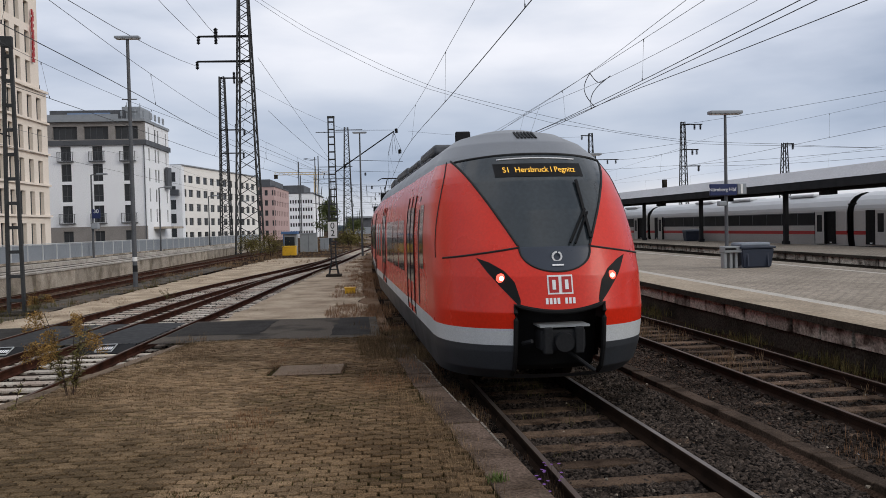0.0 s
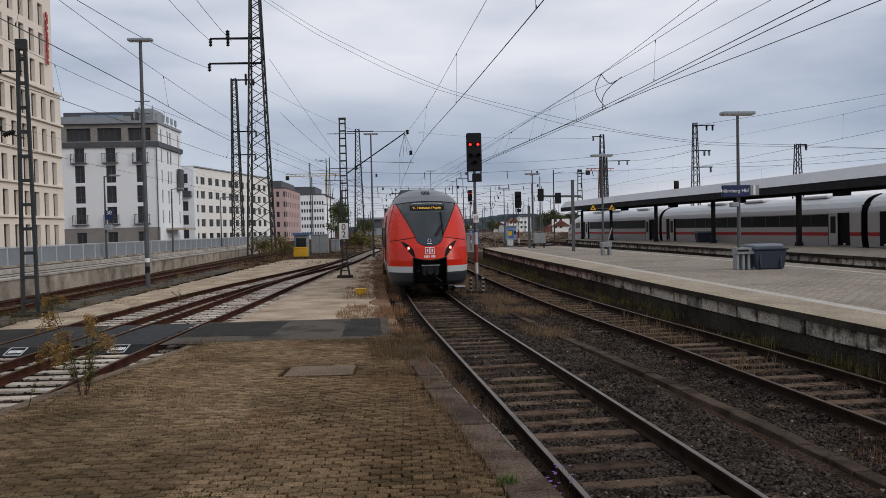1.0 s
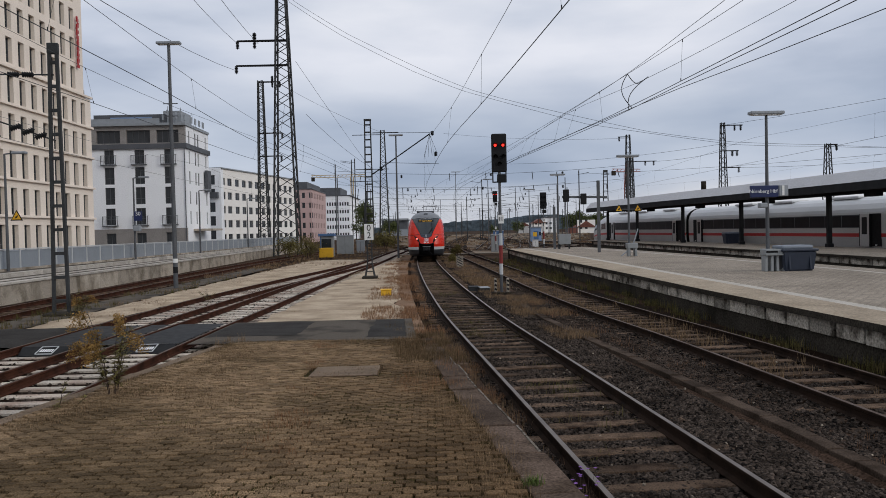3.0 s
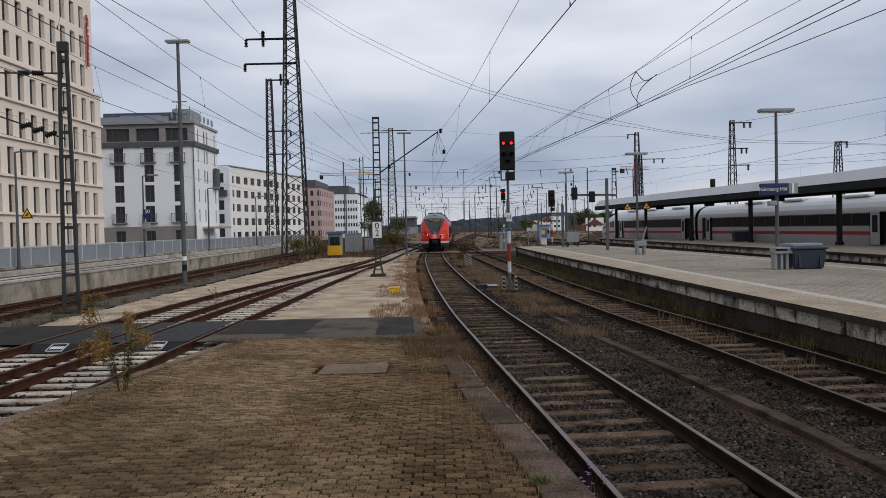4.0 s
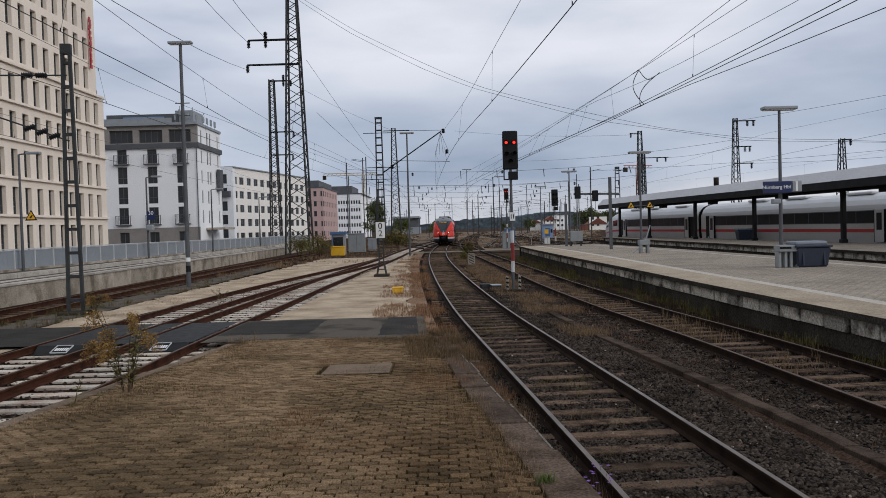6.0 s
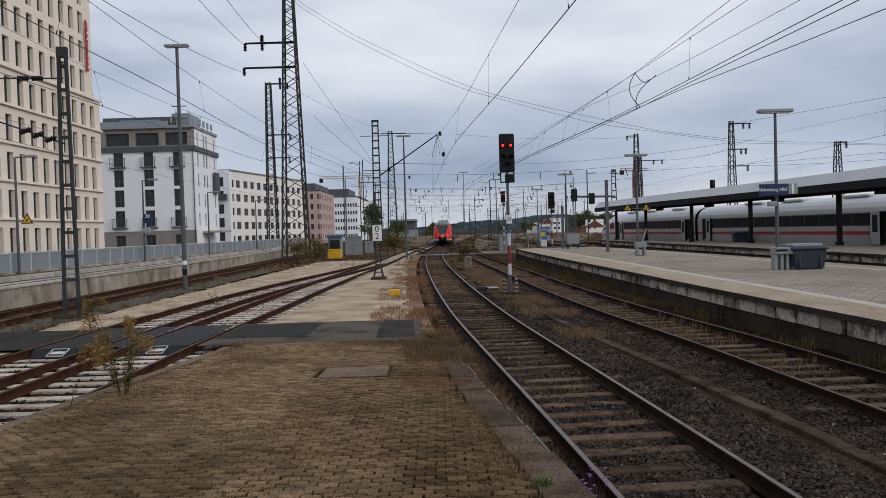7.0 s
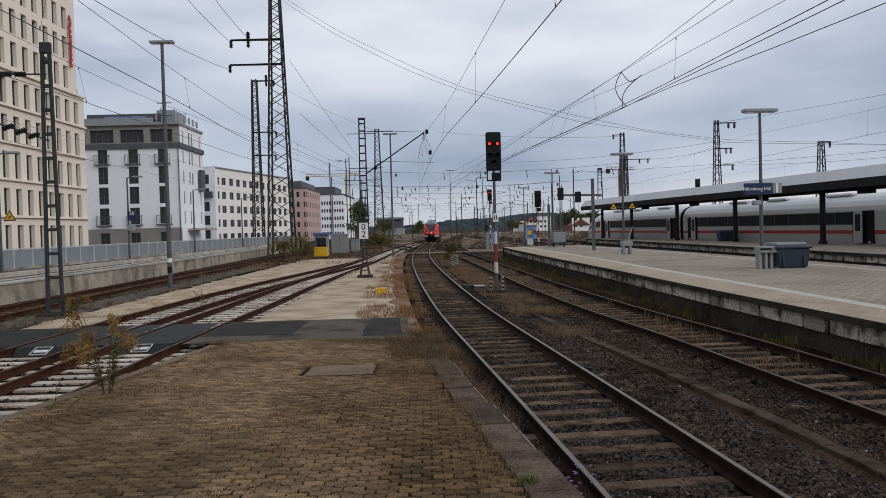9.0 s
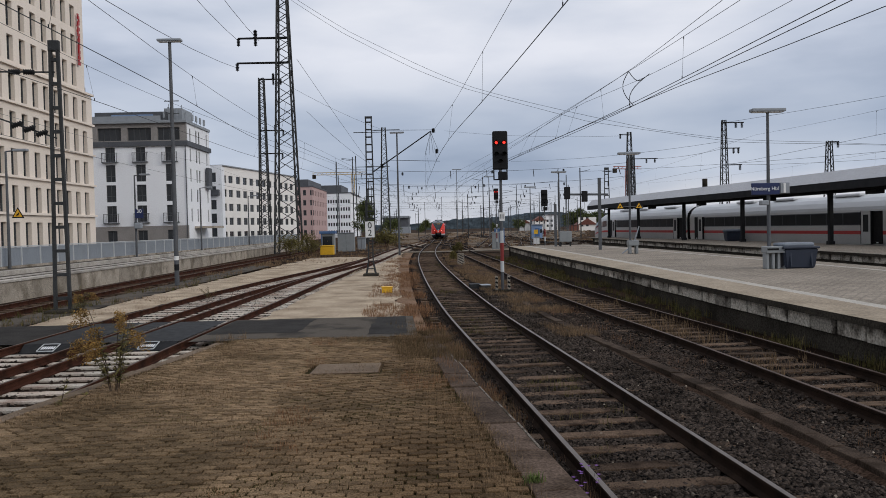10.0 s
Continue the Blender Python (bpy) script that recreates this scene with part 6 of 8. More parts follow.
def make_canopy():
    root = thing("platform_canopy", (0, 0, 0), "long platform canopy with a pale fascia on dark columns", "canopy")
    cx = CANOPY_EDGE
    ys = [8.0 + 89.0 * i / 30 for i in range(31)]

    def sweep(name, sec, mat, lab=""):
        k = len(sec)
        vs = [(cx(y) + o, y, z) for y in ys for o, z in sec]
        fs = [(q * k + i, q * k + (i + 1) % k, (q + 1) * k + (i + 1) % k, (q + 1) * k + i) for q in range(len(ys) - 1) for i in range(k)]
        fs += [tuple(range(k - 1, -1, -1)), tuple(range((len(ys) - 1) * k, len(ys) * k))]
        part(name, raw(name, vs, fs, mat), None, root, lab)
    sweep("fascia", [(0, 4.62), (0.1, 4.60), (0.75, 5.26), (0.62, 5.32)], CANOPY_WHITE, "pale sheet-metal sloping fascia")
    sweep("edge_beam", [(0.02, 4.14), (0.35, 4.14), (0.35, 4.615), (0.02, 4.615)], MAST_DARK)
    sweep("roof", [(0.36, 4.45), (3.4, 4.30), (3.4, 4.45), (0.36, 4.60)], MAST_DARK)
    sweep("purlin", [(2.6, 4.10), (2.9, 4.10), (2.9, 4.42), (2.6, 4.42)], MAST_DARK)
    sweep("gutter", [(3.3, 4.10), (3.5, 4.10), (3.5, 4.3), (3.3, 4.3)], MAST_DARK)
    for y in (29.0, 40.4, 51.75, 63.5, 74.2, 86.0, 96.0):
        part("column", box(bmesh.new(), (cx(y) + 2.35, y, 2.45), (0.27, 0.32, 3.5), None, 0.03), MAST_DARK, root)
        part("column_foot", box(bmesh.new(), (cx(y) + 2.35, y, 0.82), (0.40, 0.44, 0.24), None, 0.03), MAST_DARK, root)
        part("rafter", bar(bmesh.new(), (cx(y) + 0.1, y, 4.42), (cx(y) + 3.3, y, 4.3), 0.2, 0.3), MAST_DARK, root)
    for y in (34, 46, 58, 69, 80):
        part("hanging_lamp", box(bmesh.new(), (cx(y) + 1.6, y, 3.93), (0.5, 1.2, 0.25), None, 0.03), MAST_DARK, root)
        part("lamp_stem", bar(bmesh.new(), (cx(y) + 1.6, y, 4.0), (cx(y) + 1.6, y, 4.5), 0.06, None, 6), MAST_DARK, root)
    part("vent_pipe", bar(bmesh.new(), (cx(70) + 2.4, 70, 4.5), (cx(70) + 2.4, 70, 6.2), 0.45, None, 12), CONCRETE_DARK, root)


make_canopy()


def express_pose(y):
    return pose(35.6 - 0.11 * y, y, 0, 0, 0, math.degrees(math.atan(0.11)))


def express_section(z):
    return float(np.interp(z, [0.35, 0.9, 1.2, 2.8, 3.15, 3.5, 3.75, 3.92, 4.02], [1.25, 1.40, 1.42, 1.42, 1.33, 1.13, 0.85, 0.45, 0.0]))


def make_express_car(y, length, nose):
    car = thing("express_train_car", express_pose(y), "silver-white express train car with a red stripe and dark windows", "train", "parked express train")
    zs = [0.35, 0.62, 1.32, 1.56, 1.9, 2.5, 2.8, 2.95, 3.15, 3.5, 3.75, 3.92, 4.02]
    regs = {}
    n = 30 if nose else 4
    def shape(v, z):
        """Width and height shrink over the last metres of a nose."""
        if not nose or v < length - 9:
            return express_section(z), z
        q = (v - (length - 9)) / 9
        hz = 0.35 + (z - 0.35) * (1 - 0.62 * q**1.9)
        return express_section(z) * max(0.05, (1 - q**2.6))**0.6, hz
    stations = [0.12 + (length - 0.24) * i / n for i in range(n + 1)]
    for side in (-1, 1):
        for k in range(len(zs) - 1):
            zm = (zs[k] + zs[k + 1]) / 2
            reg = 0 if zm < 0.62 else 1 if 1.32 < zm < 1.56 else 2 if zm < 3.0 else 3
            vs, fs = regs.setdefault(reg, ([], []))
            for a, b in zip(stations, stations[1:]):
                q = len(vs)
                for v, z in ((a, zs[k]), (b, zs[k]), (b, zs[k + 1]), (a, zs[k + 1])):
                    w, hz = shape(v, z)
                    vs.append((side * w, v, hz))
                fs.append((q, q + 1, q + 2, q + 3) if side > 0 else (q + 3, q + 2, q + 1, q))
    for reg, (nm, mt) in {0: ("underbody", MAST), 1: ("red_stripe", LOGO_RED), 2: ("body_shell", ICE_WHITE), 3: ("roof", ICE_ROOF)}.items():
        part(nm, raw(nm, *regs[reg], mt, True), None, car)
    end = length - (12.2 if nose else 3.3)
    part("window_band", slab(-1.428, -1.40, 3.2, end + 0.1, 1.92, 2.80), ROOF_DARK, car)
    v = 3.4
    while v < end:
        part("window", slab(-1.435, -1.405, v, min(v + 1.82, end), 1.97, 2.74), EXPRESS_PANE, car)
        v += 1.9
    for v, way in ([(1.7, 1), (length - 10.4, -1)] if nose else [(1.7, 1), (length - 1.7, -1)]):
        doorway = part("doorway", slab(-1.44, -1.40, v - 0.48, v + 0.48, 0.72, 2.84), BLACK, car, "open dark doorway")
        part("step_light", slab(-1.452, -1.442, v - 0.10, v + 0.10, 0.76, 0.84), LOGO_WHITE, doorway)
        d = part("door", slab(-1.56, -1.50, v + way * 0.98 - 0.48, v + way * 0.98 + 0.48, 0.70, 2.84, 0.015), ICE_WHITE, car, "plug door slid open")
        part("door_pane", slab(-1.572, -1.562, v + way * 0.98 - 0.26, v + way * 0.98 + 0.26, 1.5, 2.62), EXPRESS_PANE, d)
        for q in (-0.50, 0.50):
            part("door_gap", slab(-1.566, -1.42, v + way * 0.98 + q - 0.03, v + way * 0.98 + q + 0.03, 0.70, 2.84), BLACK, d)
    if nose:
        # side glass of the cab, laid on the tapering skin
        for v0, v1, nm in ((length - 8.4, length - 6.6, "cab_side_window"), (length - 5.6, length - 2.6, "cab_window")):
            vs, fs = [], []
            for i in range(9):
                v = v0 + (v1 - v0) * i / 8
                for z in (2.05, 2.25, 2.45, 2.65, 2.80) if nm == "cab_side_window" else (2.35, 2.6, 2.85, 3.1, 3.4):
                    w, hz = shape(v, z)
                    vs.append((-w - 0.015, v, hz + 0.01))
            for i in range(8):
                for k in range(4):
                    q = i * 5 + k
                    fs.append((q, q + 1, q + 6, q + 5))
            part(nm, raw(nm, vs, fs, GLASS_DARK, True), None, car)
    part("gangway", slab(-1.0, 1.0, -0.35, 0.2, 0.6, 3.2), BLACK, car)
    part("end_wall", slab(-1.3, 1.3, 0.13, 0.2, 0.5, 3.3), BLACK, car)
    if not nose:
        part("end_wall", slab(-1.3, 1.3, length - 0.2, length - 0.13, 0.5, 3.3), BLACK, car)
    for v in (6, 14, 20):
        part("roof_pod", box(bmesh.new(), (0, v, 4.0), (1.5, 3.0, 0.2), None, 0.09), ICE_ROOF, car)
    bm = bmesh.new()
    for v in (3.5, length - (10 if nose else 3.5)):
        for q in (-1.2, 1.2):
            for s in (-0.75, 0.75):
                bar(bm, (s - 0.06, v + q, 0.45), (s + 0.06, v + q, 0.45), 0.9, None, 16)
    part("wheelset", bm, RUST, car)
    part("underframe", slab(-1.2, 1.2, 1, length - (9 if nose else 1), 0.12, 0.5), BLACK, car)


for y_ in (19.0, 48.9):
    make_express_car(y_, 29.7, False)
make_express_car(78.8, 33.0, True)
EXPRESS_LINE = spline([(0, 35.6), (60, 29.0), (120, 22.4), (200, 16)])
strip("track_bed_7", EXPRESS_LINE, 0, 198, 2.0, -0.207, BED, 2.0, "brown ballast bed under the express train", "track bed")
make_track("railway_track", EXPRESS_LINE, 0, 198, 0.65, SLEEPER_WOOD, RUST, "railway track behind the island platform", 2)

# ---------------------------------------------------------------- overhead wires
def catenary(con, y0, y1, zc, zm, label, mes=None, amp=0.0, seed=0.0, sag=0.0, gap=8.0, thick=0.008):
    """A contact wire on its plan line, the messenger wire over it and the droppers between them."""
    root = thing("overhead_line", (0, 0, 0), label, "overhead line", "overhead lines")
    mes = mes or con
    ys = np.arange(y0, y1, 2.0)

    def low(y):
        return (con(y) + amp * math.sin(y / 19.0 + seed), y, zc)

    def high(y):
        return (mes(y) + 0.6 * amp * math.sin(y / 19.0 + seed), y, zm - sag * (1 - (2 * ((y + seed * 9) % 60) / 60 - 1)**2))
    part("contact_wire", tube_mesh("contact_wire", [[low(y) for y in ys]], thick, WIRE, 4), None, root)
    part("messenger_wire", tube_mesh("messenger_wire", [[high(y) for y in ys]], 0.0055, WIRE, 4), None, root)
    y = y0 + 2.5
    while y < y1:
        a, b = Vector(low(y)), Vector(high(y))
        if abs(a.x - b.x) < 0.5:
            part("dropper", tube_mesh("dropper", [[a, a.lerp(b, 0.5), b]], 0.0035, WIRE, 3), None, root)
            for p, k in ((a, 1), (b, -1)):
                part("clamp", bar(bmesh.new(), p, p + Vector((0, 0, 0.06 * k)), 0.016), WIRE, root)
        y += gap
    return root


OVER_1 = spline([(-8, 3.1), (11, 1.95), (18.5, 1.41), (26.8, 0.75), (45, 0.02), (76, -0.5), (128, 0.6), (300, 8)])
OVER_1_UP = spline([(-8, 2.6), (15.3, 1.63), (18.5, 1.43), (27.5, 0.87), (36.3, 0.11), (60, -0.4), (76, -0.5), (128, 0.6), (300, 8)])
OVER_2 = spline([(-8, 8.6), (11.7, 6.72), (15, 6.24), (18, 5.72), (21, 5.36), (37.8, 3.72), (60, 3.2), (100, 3.0), (150, 4.8), (300, 13.5)])
OVER_2_UP = spline([(-8, 8.4), (14.4, 6.67), (20.3, 6.12), (22, 5.91), (26.2, 5.1), (31.8, 4.63), (60, 3.2), (100, 3.0), (150, 4.8), (300, 13.5)])
OVER_3 = spline([(-8, 6.9), (11.2, 5.8), (19.35, 5.33), (22.7, 5.08), (35.6, 3.7), (60, 1.4), (95, -2.0)])
OVER_3_UP = spline([(-8, 6.6), (14.4, 5.68), (21, 5.27), (28.8, 4.71), (60, 1.6), (95, -2.0)])
OVER_4 = spline([(-8, 6.9), (11.2, 6.05), (18.4, 5.54), (21, 5.39), (37.2, 3.79), (60, 2.2), (118, 5.0)])
OVER_4_UP = spline([(-8, 5.9), (14.3, 5.35), (20.5, 5.27), (29, 4.77), (41.5, 4.1), (60, 2.6), (118, 5.0)])
OVER_B = spline([(-6, -6.3), (11.8, -6.19), (19, -6.18), (28, -6.38), (45, -5.6), (64, -4.75), (85, -4.2), (126, -2.5), (170, 0.3)])
OVER_B_UP = spline([(-6, -5.6), (14.6, -6.05), (19, -6.25), (28.2, -6.4), (45, -5.6), (64, -4.75), (85, -4.2), (126, -2.5), (170, 0.3)])
OVER_A = spline([(-6, -9.1), (16.2, -8.64), (20.2, -8.45), (25.5, -8.3), (34.6, -8.06), (50, -6.4), (66, -4.9), (120, -2.8)])
OVER_A_UP = spline([(-6, -8.6), (16.5, -8.54), (20.2, -8.62), (26.1, -8.47), (30.1, -8.16), (50, -6.4), (66, -4.9), (120, -2.8)])
catenary(OVER_1, -8, 300, 5.5, 6.74, "overhead line above the curving track", OVER_1_UP, gap=8.4)
catenary(OVER_2, -8, 300, 5.5, 6.4, "overhead line above the platform track", OVER_2_UP, gap=8.1)
catenary(OVER_3, -8, 94, 5.5, 6.4, "overhead line crossing from the platform track", OVER_3_UP, gap=11.3)
catenary(OVER_4, -8, 116, 5.5, 6.4, "overhead line running beside the platform track", OVER_4_UP, gap=9.7)
catenary(OVER_B, -6, 165, 5.8, 6.6, "overhead line above the siding", OVER_B_UP, gap=8.3)
catenary(OVER_A, -6, 118, 5.8, 6.69, "overhead line above the siding", OVER_A_UP, gap=7.9)
catenary(TRACK_WALL, -6, 195, 5.8, 7.0, "overhead line above the wall track", amp=0.28, seed=0.9, sag=0.5, gap=10)
catenary(TRACK_FAR, 0, 250, 5.8, 7.2, "overhead line between the platforms", amp=0.28, seed=1.7, sag=0.6, gap=10)
catenary(EXPRESS_LINE, 0, 250, 5.8, 7.2, "overhead line above the express train", amp=0.28, seed=2.7, sag=0.6, gap=10)
jump_ = thing("jumper_cable", (0, 0, 0), "two slack jumper cables between contact and messenger wires", "cable")
for x0_, x1_, y_ in ((OVER_3_UP(20.9), OVER_4(20.9), 20.9), (OVER_2_UP(21.8), OVER_2(20.6), 21.3)):
    part("cable", tube_mesh("cable", [[(x0_ + (x1_ - x0_) * u - 0.22 * math.sin(math.pi * u), y_, 6.4 - 0.9 * u) for u in np.linspace(0, 1, 9)]], 0.011, WIRE, 5), None, jump_)
part("tie_cable", tube_mesh("tie_cable", [[(OVER_3_UP(20.9) + (OVER_2_UP(21.8) - OVER_3_UP(20.9)) * u, 20.9 + 0.9 * u, 6.4 - 0.16 * math.sin(math.pi * u)) for u in np.linspace(0, 1, 9)]], 0.011, WIRE, 5), None, jump_)


def span(name, pts, r, label, sag=0.0):
    """A wire or rope slung through a few supports."""
    root = thing(name, (0, 0, 0), label, "wire", "slung wires")
    line = []
    for a, b in zip(pts, pts[1:]):
        a, b = Vector(a), Vector(b)
        for k in range(8):
            u = k / 8
            p = a.lerp(b, u)
            p.z -= sag * 4 * u * (1 - u)
            line.append(p)
    line.append(Vector(pts[-1]))
    part("wire", tube_mesh("wire", [line], r, WIRE, 4), None, root)


for pts_ in ([(-14.8, 91.0, 28.7), (-9.0, 91.0, 25.0), (-0.2, 91.0, 20.6), (5.2, 91.0, 18.3), (12.3, 91.0, 16.3), (25.3, 91.0, 13.2), (35.1, 91.0, 11.8), (44.9, 91.0, 11.3)],
             [(-15.5, 91.0, 28.7), (-9.8, 91.0, 24.9), (-1.6, 91.0, 20.6), (4.3, 91.0, 18.2), (18.2, 91.0, 14.2), (35.1, 91.0, 11.5), (44.9, 91.0, 11.1)]):
    span("head_span", [(-15.9, 91, pts_[0][2] + 1.0)] + pts_ + [(58, 91, 10.6)], 0.022, "head-span wire from the tall tower across the yard", 0.05)
for a_, b_ in (((-21.4, 91, 24.0), (-14.0, 10, 21)), ((-19.2, 91, 24.1), (-11.8, 10, 21.0)), ((-21.6, 91, 21.0), (-17.0, 5, 15)), ((-16.3, 91, 30), (-12, 5, 24))):
    span("feeder_wire", [a_, b_], 0.022, "feeder wire strung from the tall tower", 1.5)
for a_, b_ in (((-23.4, 125, 26.0), (-9.2, 158, 22.0)), ((-16.4, 91, 17.0), (-23.4, 125, 18.0)), ((-14.0, 91, 16.0), (-9.5, 134, 13.0)), ((-15, 91, 22.0), (-8.0, 200, 9.0)), ((-15, 91, 12.0), (12, 300, 8)),
               ((2.5, 134, 18.7), (28.0, 112, 14.8)), ((28, 112, 11.6), (33.5, 90, 10.7)), ((33.5, 90, 8.8), (60, 80, 9.5)), ((12, 118, 12), (33.5, 90, 11.5)), ((33.5, 90, 13.6), (70, 60, 18)), ((20, 105, 9.4), (60, 70, 9.8))):
    span("span_wire", [a_, b_], 0.02, "thin span wire over the yard", 0.5)
# cross spans with hangers far down the yard
for y_, z_, xa_, xb_ in ((120, 9.6, -14, 30), (118, 11.5, -14, 30), (150, 9.0, -12, 26), (152, 11.0, -12, 26), (185, 9.0, -14, 30), (187, 11.5, -14, 30), (230, 10.0, -18, 36), (280, 10.5, -20, 42), (330, 11, -20, 50)):
    root_ = thing("cross_span", (0, 0, 0), "cross-span wire with hanging insulators over the yard", "wire", "cross spans")
    for x_ in (xa_, xb_):
        part("mast", bar(bmesh.new(), (x_, y_, -0.3), (x_, y_, z_ + 1.0), 0.15, 0.12), GALV, root_)
    part("wire", tube_mesh("wire", [[(xa_ + (xb_ - xa_) * k / 12, y_, z_ - 0.9 * (1 - (k / 6 - 1)**2)) for k in range(13)]], 0.022 + y_ * 0.00006, WIRE, 4), None, root_)
    rng_ = random.Random(int(y_))
    for k_ in range(7):
        x_ = xa_ + (xb_ - xa_) * (k_ + 0.5 + rng_.uniform(-0.25, 0.25)) / 7
        part("hanger", bar(bmesh.new(), (x_, y_, z_ - 0.7), (x_ + rng_.uniform(-0.3, 0.3), y_, z_ - 0.7 - rng_.uniform(0.7, 1.6)), 0.07 + y_ * 0.0002), WIRE, root_)
        if k_ % 2:
            part("insulator", insulator_mesh(), None, root_).matrix_basis = pose(x_ + 0.8, y_, z_ - 1.0) @ Matrix.Diagonal((2.0, 2.0, 1.2, 1))
rng_ = random.Random(11)
for k_ in range(72):
    y_ = rng_.uniform(140, 440)
    x_ = rng_.uniform(-0.105, 0.20) * y_
    if abs(x_ - TRACK_1(y_)) < 3 or abs(x_ - TRACK_2(y_)) < 3:
        x_ += 6
    h_ = rng_.uniform(7.5, 11.5) if k_ % 5 else rng_.uniform(12, 18)
    root_ = thing("yard_mast", pose(x_, y_, -0.2), "distant slim steel mast in the rail yard", "catenary mast", "distant yard masts")
    part("post", bar(bmesh.new(), (0, 0, 0), (0, 0, h_), 0.18, 0.14), MAST, root_)
    part("arm", bar(bmesh.new(), (-0.2, 0, h_ - 0.8), (rng_.choice((-1, 1)) * rng_.uniform(1.5, 3.2), 0, h_ - 0.4), 0.08), MAST_DARK, root_)

# ---------------------------------------------------------------- small trackside things
def km_sign():
    root = thing("kilometre_sign", pose(-3.27, 41.9, -0.05), "white kilometre board with black digits on a lattice post", "sign")
    bm = bmesh.new()
    for sx in (-1, 1):
        for sy in (-1, 1):
            bar(bm, (sx * 0.26, sy * 0.26, 0), (sx * 0.12, sy * 0.12, 0.75), 0.05)
            bar(bm, (sx * 0.12, sy * 0.12, 0.75), (sx * 0.12, sy * 0.12, 2.1), 0.045)
    for z in (0.35, 0.75, 1.2, 1.65, 2.05):
        w = 0.19 if z < 0.5 else 0.12
        for s in (-1, 1):
            bar(bm, (-w, s * w, z), (w, s * w, z), 0.035)
            bar(bm, (s * w, -w, z), (s * w, w, z), 0.035)
    part("lattice_post", bm, MAST, root)
    part("footing", box(bmesh.new(), (0, 0, 0.03), (0.8, 0.75, 0.14), None, 0.03), CONCRETE_DARK, root)
    part("board", box(bmesh.new(), (0, -0.2, 2.43), (0.48, 0.04, 0.84), None, 0.012), WHITE_PAINT, root)
    for txt, z in (("0", 2.63), ("2", 2.24)):
        me = text_mesh(txt, 0.46, BLACK)
        me.transform(pose(0, -0.226, z, 90))
        part("digit", me, None, root)


km_sign()
yb_ = thing("yellow_box", pose(-1.79, 30.6, -0.09, 0, 0, 4), "small yellow plastic track box on the gravel", "box")
part("body", box(bmesh.new(), (0, 0, 0.11), (0.40, 0.34, 0.22), None, 0.025), YELLOW, yb_)
part("lid", box(bmesh.new(), (0, 0, 0.235), (0.44, 0.38, 0.04), None, 0.012), YELLOW, yb_)
hb_ = thing("marker_block", pose(1.93, 54.2, -0.25), "pale concrete marker block with dark slanted stripes", "marker")
part("block", box(bmesh.new(), (0, 0, 0.42), (0.46, 0.3, 0.84), None, 0.02), CONCRETE, hb_)
for k_ in range(4):
    part("stripe", box(bmesh.new(), (0, -0.153, 0.2 + 0.17 * k_), (0.42, 0.006, 0.06), Matrix.Rotation(0.5, 3, "Y")), MAST, hb_)
for x_, y_, w_ in ((1.75, 33.2, 0.42), (2.15, 32.6, 0.36)):
    pb_ = thing("point_motor_box", pose(x_, y_, -0.22, 0, 0, 5), "low dark cable box beside the rail", "track box")
    part("body", box(bmesh.new(), (0, 0, 0.1), (w_, 0.6, 0.2), None, 0.02), MAST, pb_)
    part("lid", box(bmesh.new(), (0, 0, 0.215), (w_ + 0.05, 0.64, 0.03), None, 0.01), LAMP_GREY if w_ < 0.4 else MAST, pb_)
# booth, yellow bin, cabinets near the tower
k_ = thing("trackside_booth", pose(-10.75, 82, -0.1), "small glazed booth with a blue roof", "booth")
part("wall", box(bmesh.new(), (0, 0, 1.05), (1.35, 1.2, 2.1), None, 0.03), BOX_GREY, k_)
part("roof", box(bmesh.new(), (0, -0.05, 2.25), (1.65, 1.5, 0.28), None, 0.04), BLUE_PAINT, k_)
part("window", slab(-0.5, 0.5, -0.63, -0.61, 0.9, 1.85), GLASS_DARK, k_)
part("post", slab(-0.66, -0.56, -0.66, -0.6, 0, 2.1), BLUE_PAINT, k_)
y_ = thing("yellow_container", pose(-10.55, 79.6, -0.1), "yellow grit container beside the booth", "container")
part("tub", box(bmesh.new(), (0, 0, 0.42), (1.35, 0.9, 0.84), None, 0.06), YELLOW, y_)
part("lid", box(bmesh.new(), (0, 0, 0.9), (1.42, 0.96, 0.12), None, 0.04), YELLOW, y_)
for x_, y_, w_, h_, mt_ in ((-10.4, 96, 2.0, 2.2, BOX_GREY), (-8.9, 100, 1.0, 1.5, LAMP_GREY), (7.3, 91, 0.8, 1.9, BOX_GREY), (10.2, 120, 1.5, 2.3, BLUE_PAINT), (14.5, 110, 0.75, 0.95, WHITE_PAINT)):
    c_ = thing("equipment_cabinet", pose(x_, y_, -0.25), "faded trackside equipment cabinet", "cabinet", "trackside cabinets")
    part("body", box(bmesh.new(), (0, 0, h_ / 2), (w_, 0.9, h_), None, 0.03), mt_, c_)
    part("roof", box(bmesh.new(), (0, 0, h_ + 0.05), (w_ + 0.15, 1.05, 0.1), None, 0.02), LAMP_GREY, c_)
    part("door_gap", slab(-0.012, 0.012, -0.462, -0.45, 0.1, h_ - 0.1), BLACK, c_)
